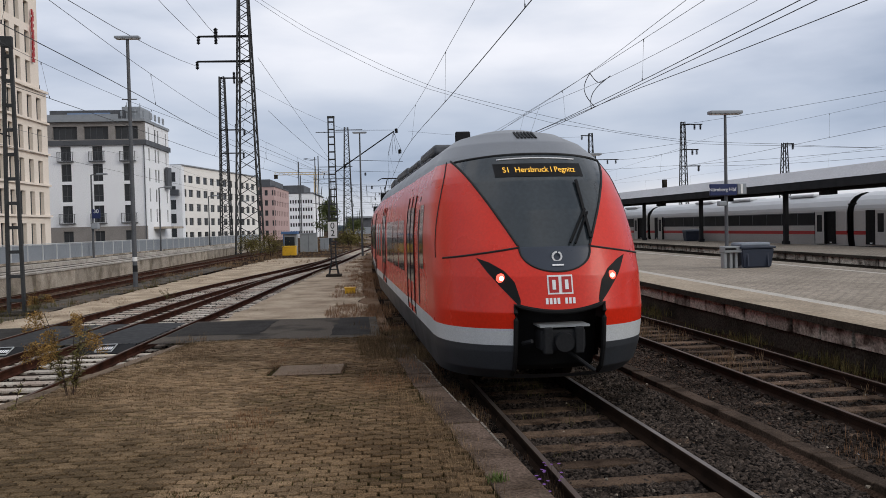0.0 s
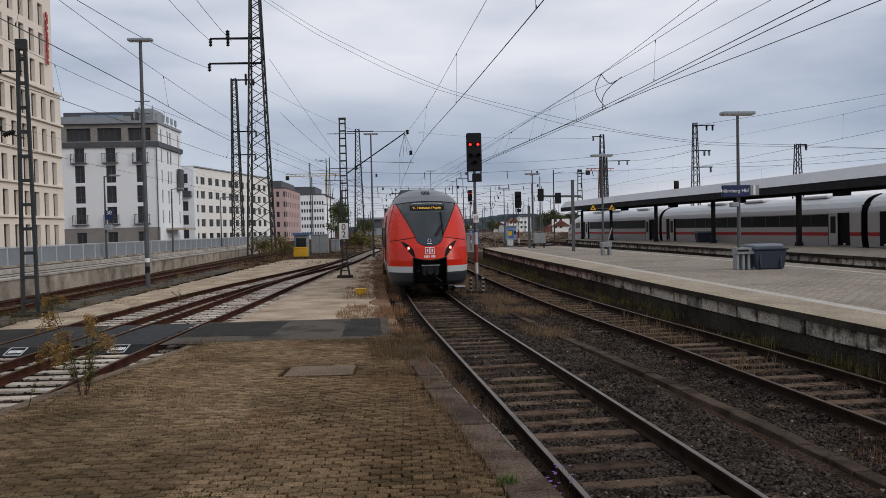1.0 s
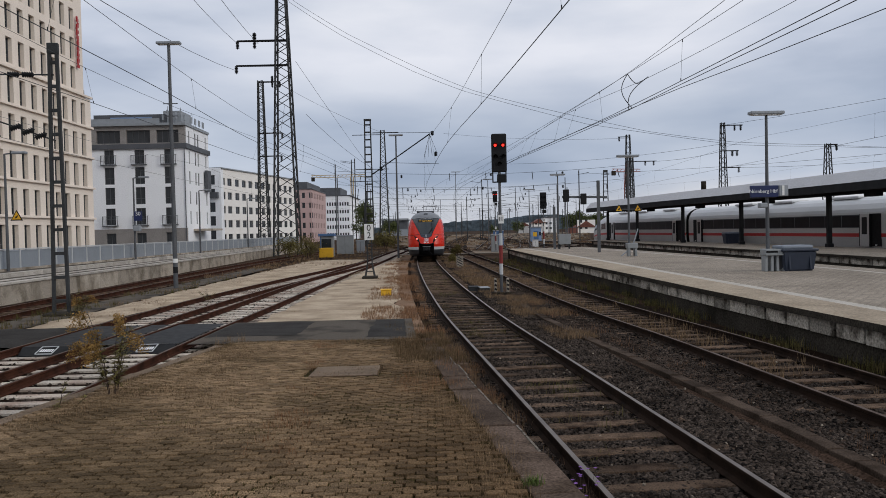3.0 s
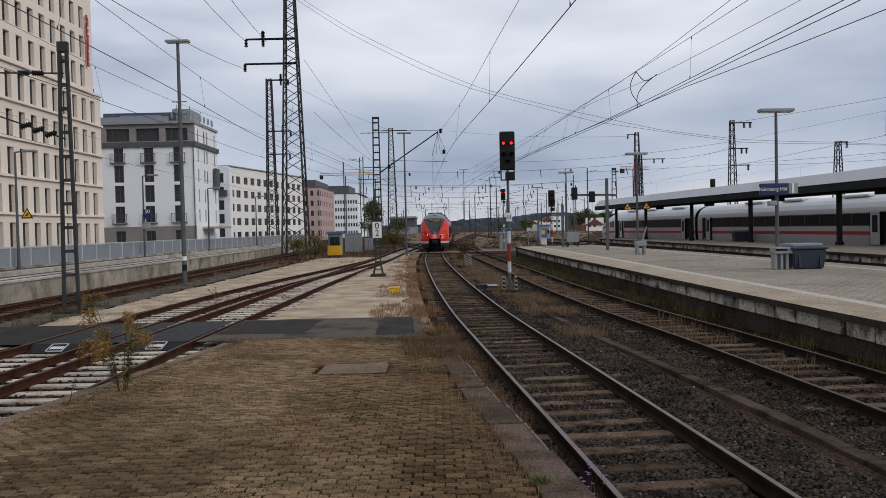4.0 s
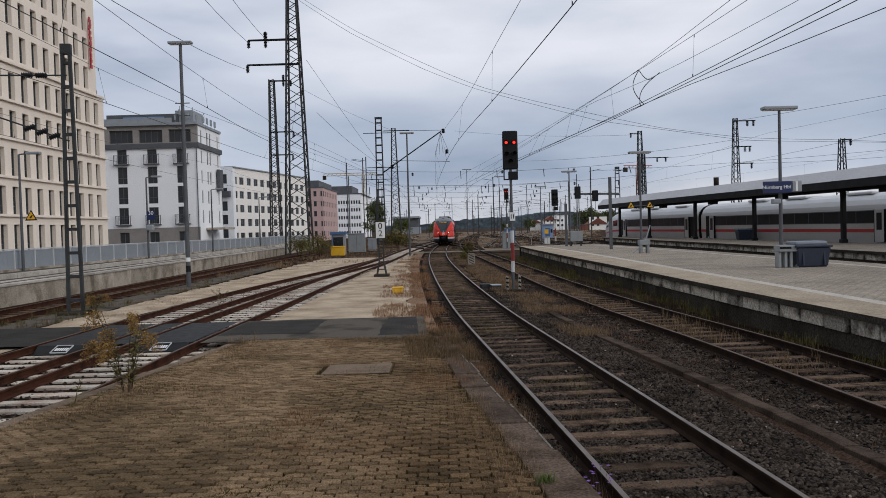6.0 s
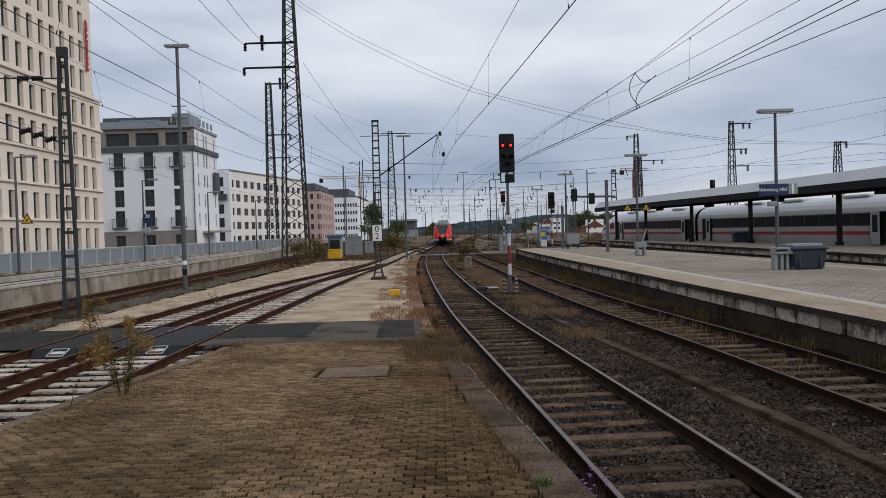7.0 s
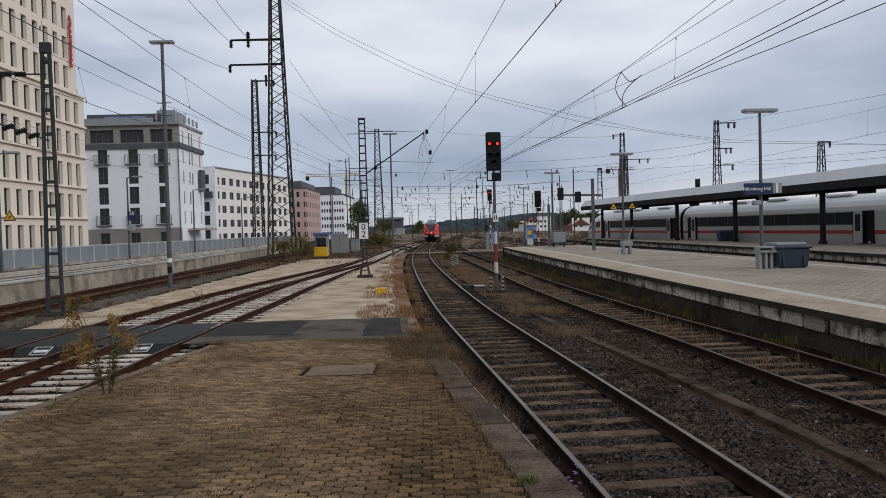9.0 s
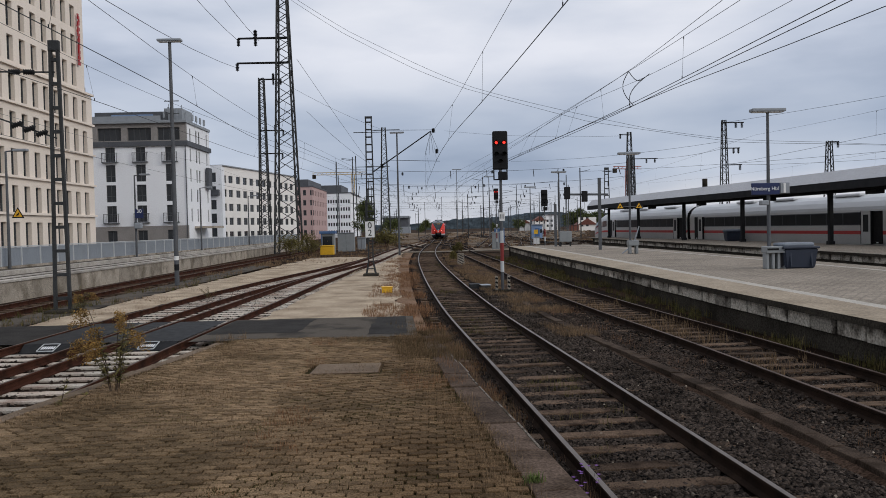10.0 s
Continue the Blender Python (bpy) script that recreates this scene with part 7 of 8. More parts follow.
for tr_ in (TRACK_A, TRACK_B):
    e_ = thing("crossing_end_ramp", pose(tr_(17.35), 17.35, -0.04), "black rubber crossing end ramp with a white maker plate", "crossing ramp", "crossing end ramps")
    vs_ = [(-0.50, 0.05, -0.12), (0.50, 0.05, -0.12), (0.62, 0.42, 0.03), (-0.62, 0.42, 0.03), (-0.58, 0.05, -0.15), (0.58, 0.05, -0.15), (0.62, 0.42, -0.15), (-0.62, 0.42, -0.15)]
    part("wedge", raw("wedge", vs_, [(0, 1, 2, 3), (4, 7, 6, 5), (0, 4, 5, 1), (1, 5, 6, 2), (2, 6, 7, 3), (3, 7, 4, 0)], BLACK), None, e_)
    sl_ = 0.15 / 0.37
    def on_(x, y):
        y = 0.06 + (y + 0.28) * 0.55
        return (x, y, -0.12 + (y - 0.05) * sl_ + 0.008)
    part("plate", raw("plate", [on_(-0.19, -0.2), on_(0.16, -0.2), on_(0.20, 0.32), on_(-0.15, 0.32)], [(0, 1, 2, 3)], BLACK), None, e_, "black maker plate with pale border")
    for a_, b_ in (((-0.20, -0.2), (-0.16, 0.32)), ((0.16, -0.2), (0.20, 0.32)), ((-0.20, -0.2), (0.16, -0.2)), ((-0.16, 0.32), (0.20, 0.32))):
        part("plate_border", bar(bmesh.new(), on_(*a_), on_(*b_), 0.03, 0.012), LIGHT_GREY, e_)
    for k_ in range(6):
        x_ = -0.15 + 0.05 * k_
        part("lettering_bar", raw("lettering_bar", [tuple(Vector(on_(a, b)) + Vector((0, 0, 0.004))) for a, b in ((x_, -0.06), (x_ + 0.035, -0.06), (x_ + 0.05, 0.14), (x_ + 0.015, 0.14))], [(0, 1, 2, 3)], LOGO_WHITE), None, e_)
# cable duct line between the two right-hand tracks
DUCT = spline([(-8, 5.05), (8, 4.55), (14, 4.0), (22, 3.2), (32, 2.9), (60, 1.8)])
dk_ = thing("cable_trough", (0, 0, 0), "row of weathered concrete trough lids in the ballast", "cable trough")
me_ = sleeper_mesh("trough_lid", 0.21, 0.485, 0.09, TROUGH)
y_ = 5.0
rng_ = random.Random(2)
while y_ < 30:
    o_ = new("trough_lid", me_)
    o_.parent, o_.matrix_basis = dk_, pose(DUCT(y_), y_, -0.138 + rng_.uniform(-0.012, 0.008), rng_.uniform(-1.5, 1.5), rng_.uniform(-2, 2), -math.degrees(math.atan(slope(DUCT, y_))) + rng_.uniform(-1, 1))
    y_ += 0.5

patch("weedy_soil", lambda y: kerb_x(y) - 0.05, ragged(lambda y: TRACK_1(y) - 0.95, 0.06, 1.2, 13), -4, 20, 0.4, lambda x, y: uneven(x, y, -0.150, 0.03), SOIL, "reddish weedy soil between kerb and rail", "soil", 4)


def soil_edge(y):
    u = max(0, min(1, (y - 22) / 18))
    u = u * u * (3 - 2 * u)
    return (DUCT(y) - 0.25) * (1 - u) + (TRACK_1(y) + 1.5) * u


patch("weedy_soil", ragged(soil_edge, 0.10, 0.9, 11), ragged(lambda y: TRACK_2(y) - 1.2, 0.18, 0.7, 12), 5, 96, 0.4, lambda x, y: uneven(x, y, -0.172, 0.03) - 0.12 * max(0.0, 1 - (x - soil_edge(y)) / 0.35)**2, SOIL, "reddish weedy soil between the tracks", "soil", 14)
# boarded foot crossing over both curving tracks
fc_ = thing("foot_crossing", (0, 0, 0), "pale boarded foot crossing over the tracks", "crossing")
for xa_, xb_ in ((-3.6, TRACK_1(81) - 0.83), (TRACK_1(81) - 0.66, TRACK_1(81) + 0.66), (TRACK_1(81) + 0.83, TRACK_2(81) - 0.83), (TRACK_2(81) - 0.66, TRACK_2(81) + 0.66), (TRACK_2(81) + 0.83, 7.2)):
    for k_ in range(4):
        part("board", box(bmesh.new(), ((xa_ + xb_) / 2, 80.0 + 0.42 * k_, -0.055), (xb_ - xa_, 0.38, 0.09), None, 0.01), YARD_PALE, fc_)


def tower_crane(at, h, jib, back, mat, label, turn=0.0):
    root = thing("tower_crane", pose(*at, 0, 0, turn), label, "crane", "distant cranes")
    bm = bmesh.new()
    for sx in (-1, 1):
        for sy in (-1, 1):
            bar(bm, (sx * 0.8, sy * 0.8, 0), (sx * 0.8, sy * 0.8, h), 0.3)
    for k in range(int(h / 2)):
        bar(bm, (-0.8 if k % 2 else 0.8, -0.8, k * 2), (0.8 if k % 2 else -0.8, -0.8, k * 2 + 2), 0.2)
    part("mast", bm, mat, root)
    bm = bmesh.new()
    for z in (h, h + 1.3):
        bar(bm, (-back, 0, z), (jib, 0, z), 0.35)
    for k in range(int((jib + back) / 2.5)):
        bar(bm, (-back + 2.5 * k, 0, h), (-back + 2.5 * k + 1.25, 0, h + 1.3), 0.2)
    part("jib", bm, mat, root)
    part("counterweight", box(bmesh.new(), (-back + 1, 0, h - 1), (2, 1.5, 2.4), None, 0.1), CONCRETE_DARK, root)
    part("peak", bar(bmesh.new(), (0, 0, h), (0, 0, h + 5), 0.5, 0.3), mat, root)


tower_crane((-46, 470, 0), 35, 8, 24, JIB_YELLOW, "faded yellow tower crane far beyond the yard")
tower_crane((107, 430, 0), 32, 9, 9, JIB_RED, "faded red tower crane far behind the platforms", 20)
# pale blue hut and yellow notice beyond the platform end
h_ = thing("track_hut", pose(19.8, 150, -0.25), "pale blue flat-roofed hut beside the yard tracks", "hut")
part("wall", box(bmesh.new(), (0, 0, 1.35), (2.0, 2.4, 2.7), None, 0.03), HUT_BLUE, h_)
part("roof", box(bmesh.new(), (0, 0, 2.8), (2.3, 2.8, 0.2), None, 0.03), LAMP_GREY, h_)
part("door", slab(-0.45, 0.45, -1.24, -1.2, 0.05, 2.1), BLUE_PAINT, h_)
part("window", slab(0.55, 0.9, -1.23, -1.2, 1.2, 1.9), GLASS_DARK, h_)
s_ = thing("notice_board", pose(14.6, 111, -0.25), "yellow notice plate on a thin post", "sign")
part("post", bar(bmesh.new(), (0, 0, 0), (0, 0, 2.1), 0.06), GALV, s_)
part("plate", slab(-0.27, 0.27, -0.06, -0.035, 1.45, 2.05), YELLOW, s_)
h_ = thing("wooden_shed", pose(59.4, 330, -0.3), "small red-brown wooden shed", "shed")
part("wall", box(bmesh.new(), (0, 0, 1.2), (3.4, 3, 2.4), None, 0.03), TILE_RED, h_)
part("roof", box(bmesh.new(), (0, 0, 2.5), (3.8, 3.4, 0.2), None, 0.03), ROOF_DARK, h_)


def yard_litter():
    """Point machines, sleeper stacks, drums and low boxes strewn over the far yard, too many and small to tell apart."""
    rng = random.Random(77)
    for mat, n, lab in ((YARD_GREY, 110, "low grey boxes and point machines in the far yard"), (YARD_PALE, 170, "pale stone heaps in the far yard"), (YARD_RUST, 150, "rusty sleeper stacks and drums in the far yard")):
        bm = bmesh.new()
        for _ in range(n):
            y = 95 + 260 * rng.random()**1.4
            x = y * rng.uniform(0.045, 0.20) if rng.random() < 0.8 else y * rng.uniform(-0.09, -0.03)
            if 3.0 < abs(x) and not (TRACK_2(y) - 2 < x < TRACK_2(y) + 2 and y < 140):
                s = 0.5 + y / 300
                hh = rng.uniform(0.10, 0.38) * s
                box(bm, (x, y, -0.3 + hh / 2), (rng.uniform(0.2, 1.0) * s, rng.uniform(0.3, 0.8), hh))
        tagged(new("yard_litter", raw_from(bm, "yard_litter", mat)), lab, "clutter", "", "stuff")


def raw_from(bm, name, mat):
    me = bpy.data.meshes.new(name)
    bm.to_mesh(me)
    bm.free()
    me.materials.append(mat)
    return me


yard_litter()

# ---------------------------------------------------------------- plants
def blades(name, spots, h, w, mat, per, label, lean=0.5, seed=1, kind="stuff", category="grass", spread=0.12, taper=0.2):
    """Thin curved blades in tufts; joined, uncountable."""
    rng = random.Random(seed)
    vs, fs = [], []
    for x, y, z, s in spots:
        for _ in range(per):
            a = rng.uniform(0, 2 * math.pi)
            r = rng.uniform(0, spread) * s
            bx, by = x + r * math.cos(a), y + r * math.sin(a)
            hh = h * s * rng.uniform(0.45, 1.15)
            la = rng.uniform(0, 2 * math.pi)
            le = lean * hh * rng.uniform(0.1, 1.0)
            dx, dy = le * math.cos(la), le * math.sin(la)
            ww = w * rng.uniform(0.6, 1.3)
            px_, py_ = ww * math.cos(la + 1.57), ww * math.sin(la + 1.57)
            b = len(vs)
            vs += [(bx - px_, by - py_, z), (bx + px_, by + py_, z), (bx + dx * 0.4 + px_ * 0.7, by + dy * 0.4 + py_ * 0.7, z + hh * 0.6), (bx + dx * 0.4 - px_ * 0.7, by + dy * 0.4 - py_ * 0.7, z + hh * 0.6), (bx + dx + px_ * taper, by + dy + py_ * taper, z + hh)]
            fs += [(b, b + 1, b + 2, b + 3), (b + 3, b + 2, b + 4)]
    ob = new(name, raw(name, vs, fs, mat))
    return tagged(ob, label, category, "", kind)


def scatter(n, fx, y0, y1, seed, zf, dens=None, far_pow=1.0):
    rng = random.Random(seed)
    out = []
    tries = 0
    while len(out) < n and tries < n * 20:
        tries += 1
        y = y0 + (y1 - y0) * rng.random()**far_pow
        a, b = fx(y)
        x = rng.uniform(a, b)
        if dens and rng.random() > dens(x, y):
            continue
        out.append((x, y, zf(x, y), rng.uniform(0.5, 1.3)))
    return out


def clump(f, seed, lo=0.05):
    return lambda x, y: max(0.0, min(1.0, lo + 2.6 * (noise.noise((x * f, y * f, seed)))))


GZ = lambda x, y: -0.19
soil_mid = lambda y: TRACK_1(y) + 1.35 + 0.62 * (TRACK_2(y) - TRACK_1(y) - 2.6)
PZF = lambda x, y: ramp_height(x, y) - 0.03
blades("weeds", scatter(1900, lambda y: (-1.9, kerb_x(y) - 0.3), 4.4, 12, 34, PZF, clump(0.5, 45, 0.3), 1.2), 0.030, 0.0032, GRASS_GREEN, 9, "dark mossy weeds in the joints beside the kerb", seed=18, spread=0.15)
blades("weeds", scatter(900, lambda y: (RAMP_LEFT(y) + 0.1, -2.4), 8.5, 17.4, 35, PZF, clump(0.4, 47, 0.35)), 0.07, 0.0035, GRASS_DRY, 9, "withered brown weeds covering the paving", seed=19, spread=0.2)
blades("moss", scatter(3400, lambda y: (-1.7, kerb_x(y) - 0.32), 4.2, 9.5, 36, PZF, clump(0.8, 48, 0.45), 1.2), 0.022, 0.005, MOSS, 12, "dark moss swelling out of the paving joints", seed=20, spread=0.11, category="moss")
blades("moss", scatter(7600, lambda y: (-1.6, kerb_x(y) - 0.36), 4.2, 11.0, 97, PZF, clump(0.6, 66, 0.5), 1.3), 0.030, 0.0030, MOSS, 10, "fine olive growth in the joints near the kerb", seed=98, spread=0.10, category="moss")
blades("dry_grass", scatter(900, lambda y: (kerb_x(y) - 0.62, kerb_x(y) - 0.33), 4.2, 18, 99, PZF, clump(1.1, 68, 0.35)), 0.055, 0.0024, GRASS_DRY, 10, "low dry growth creeping over the kerb edge", seed=100, spread=0.09)
blades("dry_grass", scatter(800, lambda y: (TRACK_1(y) + 1.45, soil_mid(y)), 18, 46, 101, lambda x, y: -0.17, clump(0.35, 70, 0.45), 1.2), 0.16, 0.0032, GRASS_DRY, 9, "pale dry grass strip between the curving track and the cable trough", seed=102, spread=0.16)
blades("weeds", scatter(230, lambda y: (DUCT(y) + 0.2, TRACK_2(y) - 0.9), 6, 30, 103, lambda x, y: -0.17, clump(0.5, 71, 0.3)), 0.16, 0.0022, RUSSET, 5, "wiry russet stalks in the soil beside the trough", seed=104, spread=0.12)
blades("weeds", scatter(420, lambda y: (-12.2, -9.9), 21, 60, 105, lambda x, y: -0.12, clump(0.35, 72, 0.2)), 0.09, 0.004, GRASS_DRY, 8, "sparse withered weeds on the gravel strip", seed=106, spread=0.2)
blades("weeds", scatter(520, lambda y: (kerb_x(y) - 0.95, kerb_x(y) + 0.25), 12.5, 20.5, 111, lambda x, y: max(ramp_height(x, y) - 0.03, -0.1), clump(0.6, 75, 0.4)), 0.15, 0.0028, WITHERED, 10, "withered weeds thick around the kerb end", seed=112, spread=0.13)
blades("weeds", scatter(380, lambda y: (kerb_x(y) + 0.02, TRACK_1(y) - 0.85), 5, 20, 113, lambda x, y: -0.15, clump(0.8, 76, 0.35)), 0.10, 0.0022, RUSSET, 8, "short russet weeds between kerb and rail", seed=114, spread=0.1)
WEED_LINE = spline([(4, -1.35), (7.5, -1.47), (9.4, -1.56), (12.1, -1.98), (17, -2.2)])
blades("weeds", scatter(150, lambda y: (WEED_LINE(y) - 0.28, WEED_LINE(y) + 0.22), 5, 17, 91, PZF, clump(0.9, 61, 0.1)), 0.10, 0.0026, RUSSET, 11, "russet withered weeds in a line across the paving", seed=92, spread=0.10)
blades("weeds", scatter(170, lambda y: (kerb_x(y) - 1.0, kerb_x(y) - 0.1), 10, 19, 93, PZF, clump(0.7, 63, 0.15)), 0.12, 0.0022, RUSSET, 7, "russet weeds thickening along the end of the kerb", seed=94, spread=0.14)
blades("weeds", scatter(5200, lambda y: (RAMP_LEFT(y) + 0.05, RAMP_LEFT(y) + 2.1), 8.5, 17.6, 95, PZF, clump(0.4, 64, 0.6)), 0.040, 0.0034, WITHERED, 11, "soft brown growth over the paving beside the sidings", seed=96, spread=0.2)
# dry russet grass beside the rail and along the kerb
blades("dry_grass", scatter(2600, lambda y: (TRACK_1(y) - 3.1, TRACK_1(y) - 1.0), 19, 64, 21, lambda x, y: -0.10, clump(0.4, 2, 0.25), 1.3), 0.17, 0.004, RUSSET, 5, "russet dry grass beside the rail", seed=5)
blades("dry_grass", scatter(650, lambda y: (kerb_x(y) - 0.8, kerb_x(y) - 0.3), 4.0, 19.5, 22, PZF, clump(0.9, 5, 0.15)), 0.10, 0.002, GRASS_DRY, 8, "dry grass tufts along the kerb", seed=6)
blades("dry_grass", scatter(420, lambda y: (kerb_x(y) + 0.05, kerb_x(y) + 0.5), 5, 20, 23, lambda x, y: -0.2, clump(0.8, 9, 0.2)), 0.20, 0.0022, GRASS_DRY, 8, "dry weeds between kerb and rail", seed=7)
blades("weeds", scatter(3300, lambda y: (RAMP_LEFT(y), kerb_x(y) - 0.3), 3.8, 17.6, 24, PZF, clump(0.55, 12, 0.22)), 0.035, 0.0034, GRASS_GREEN, 9, "low green-brown weeds growing from the paving joints", seed=8, spread=0.16)
blades("weeds", scatter(2600, lambda y: (RAMP_LEFT(y), kerb_x(y) - 0.3), 3.8, 17.6, 25, PZF, clump(0.7, 19, 0.25)), 0.06, 0.003, GRASS_DRY, 8, "brown withered weeds in the paving joints", seed=9, spread=0.16)
blades("dry_grass", scatter(2600, lambda y: (TRACK_1(y) + 1.3, TRACK_2(y) - 1.2), 22, 90, 26, GZ, clump(0.45, 22, 0.25), 1.5), 0.17, 0.0035, GRASS_DRY, 8, "straw-coloured dry grass between the tracks", seed=10)
blades("weeds", scatter(900, lambda y: (TRACK_2(y) + 0.9, PLAT_EDGE(y) + 0.1), 8, 66, 27, GZ, clump(0.6, 25, 0.3)), 0.24, 0.006, GRASS_GREEN, 8, "green weeds at the foot of the platform wall", seed=11)
blades("weeds", scatter(700, lambda y: (TRACK_2(y) - 0.8, TRACK_2(y) + 0.8), 8, 60, 28, GZ, clump(0.6, 31, 0.1)), 0.22, 0.005, GRASS_DRY, 7, "sparse weeds between the rails", seed=12)
blades("weeds", scatter(260, lambda y: (TRACK_1(y) - 0.7, TRACK_1(y) + 0.7), 7, 60, 29, GZ, clump(0.6, 33, 0.05)), 0.14, 0.004, GRASS_GREEN, 7, "sparse weeds between the polished rails", seed=13)
blades("dry_grass", scatter(1300, lambda y: (-13.6, TRACK_B(y) - 1.4 if y > 60 else -11.6), 40, 130, 30, lambda x, y: -0.15, clump(0.2, 35, 0.4)), 0.24, 0.010, GRASS_DRY, 7, "tall dry grass strip beside the siding", seed=14)
blades("weeds", scatter(170, lambda y: (-13.4, -11.2), 20, 45, 31, lambda x, y: -0.15, clump(0.5, 38, 0.2)), 0.24, 0.006, GRASS_GREEN, 9, "green weeds around the mast foot", seed=15)
blades("weeds", scatter(160, lambda y: (RAMP_LEFT(y) - 0.25, RAMP_LEFT(y) + 0.3), 6, 18, 32, lambda x, y: -0.05, None), 0.22, 0.004, GRASS_DRY, 8, "dry weeds along the edge of the ramp", seed=16)
blades("dry_grass", scatter(3000, lambda y: (-0.11 * y, 0.2 * y), 100, 330, 33, GZ, clump(0.05, 41, 0.25)), 0.28, 0.03, GRASS_DRY, 5, "patches of dry growth in the distant yard", seed=17, spread=0.9)


def leafy(name, at, h, r, n, leaf, mat, label, category, seed, trunk=0.05, squash=1.0, stems=1, clumps=14):
    """Shrub or tree: tapered stems and limbs with a ragged crown of many small leaf quads gathered in clumps."""
    rng = random.Random(seed)
    root = thing(name, pose(*at), label, category)
    bm = bmesh.new()
    centres = []
    for s in range(stems):
        a = rng.uniform(0, 6.28)
        top = Vector((r * 0.3 * math.cos(a) * (stems > 1), r * 0.3 * math.sin(a) * (stems > 1), h * 0.75))
        bar(bm, (0.1 * math.cos(a) * (stems > 1), 0.1 * math.sin(a) * (stems > 1), -0.05), top, trunk * 2, trunk * 0.7, 8)
        for k in range(max(4, clumps // stems)):
            u = rng.uniform(0.3, 1.0)
            p = Vector((0, 0, 0)).lerp(top, u)
            aa = rng.uniform(0, 6.28)
            rr = r * rng.uniform(0.35, 1.0) * math.sin(math.pi * min(0.95, 0.25 + 0.7 * u))
            q = p + Vector((rr * math.cos(aa), rr * math.sin(aa), rng.uniform(0.02, 0.25) * h * squash))
            bar(bm, p, q, trunk * 0.6, trunk * 0.2, 5)
            centres.append(q)
    part("trunk", bm, TWIG, root)
    vs, fs = [], []
    for _ in range(n):
        c = rng.choice(centres)
        d = Vector((rng.gauss(0, 1), rng.gauss(0, 1), rng.gauss(0, 0.8))) * r * 0.22
        p = c + d
        if p.z < 0.02:
            p.z = 0.02 + rng.random() * 0.1
        u = Vector((rng.gauss(0, 1), rng.gauss(0, 1), rng.gauss(0, 1))).normalized()
        v = u.cross(Vector((rng.gauss(0, 1), rng.gauss(0, 1), rng.gauss(0, 1)))).normalized()
        s = leaf * rng.uniform(0.6, 1.4)
        b = len(vs)
        vs += [p - u * s, p - v * s * 0.45, p + u * s, p + v * s * 0.45]
        fs.append((b, b + 1, b + 2, b + 3))
    part("crown", raw("crown", vs, fs, mat), None, root)
    return root


leafy("tree", (-12.6, 150, 0), 8.0, 2.1, 4200, 0.17, LEAF, "small green tree beside the yard masts", "tree", 41, 0.16, 1.0, 1, 40)
leafy("bush", (-11.9, 77, -0.2), 2.3, 1.15, 2600, 0.06, LEAF_WEED, "unkempt brown-green bush beside the booth", "bush", 42, 0.05, 0.8, 4, 30)
leafy("bush", (-14.9, 82, -0.2), 1.9, 1.7, 3000, 0.065, LEAF_WEED, "low dark bush at the tower foot", "bush", 43, 0.05, 0.8, 4, 26)
leafy("bush", (-6.8, 118, -0.2), 2.6, 2.2, 2000, 0.13, LEAF_WEED, "yellowing bush in the yard", "bush", 44, 0.06, 0.7, 4, 30)
for x_, y_, h_, sd_, mt_ in ((62, 352, 8.5, 51, LEAF), (66, 356, 9.5, 52, LEAF), (70, 350, 8.0, 53, LEAF), (76, 360, 9.0, 54, LEAF), (-14, 300, 6, 55, LEAF), (-3, 330, 6, 56, LEAF), (44, 400, 6.5, 57, LEAF), (84, 340, 8, 58, LEAF), (1.6, 62, 0.75, 59, LEAF_WEED), (2.4, 75, 1.2, 60, GRASS_GREEN), (30, 380, 4.5, 61, LEAF), (-20, 360, 7, 62, LEAF)):
    leafy("tree" if h_ > 3 else "bush", (x_, y_, -0.25), h_, h_ * 0.45, 2600, h_ * 0.04, mt_, "ragged dark green tree at the edge of the yard" if h_ > 3 else "small withered bush between the tracks", "tree" if h_ > 3 else "bush", sd_, h_ * 0.02, 0.9, 2, 22)


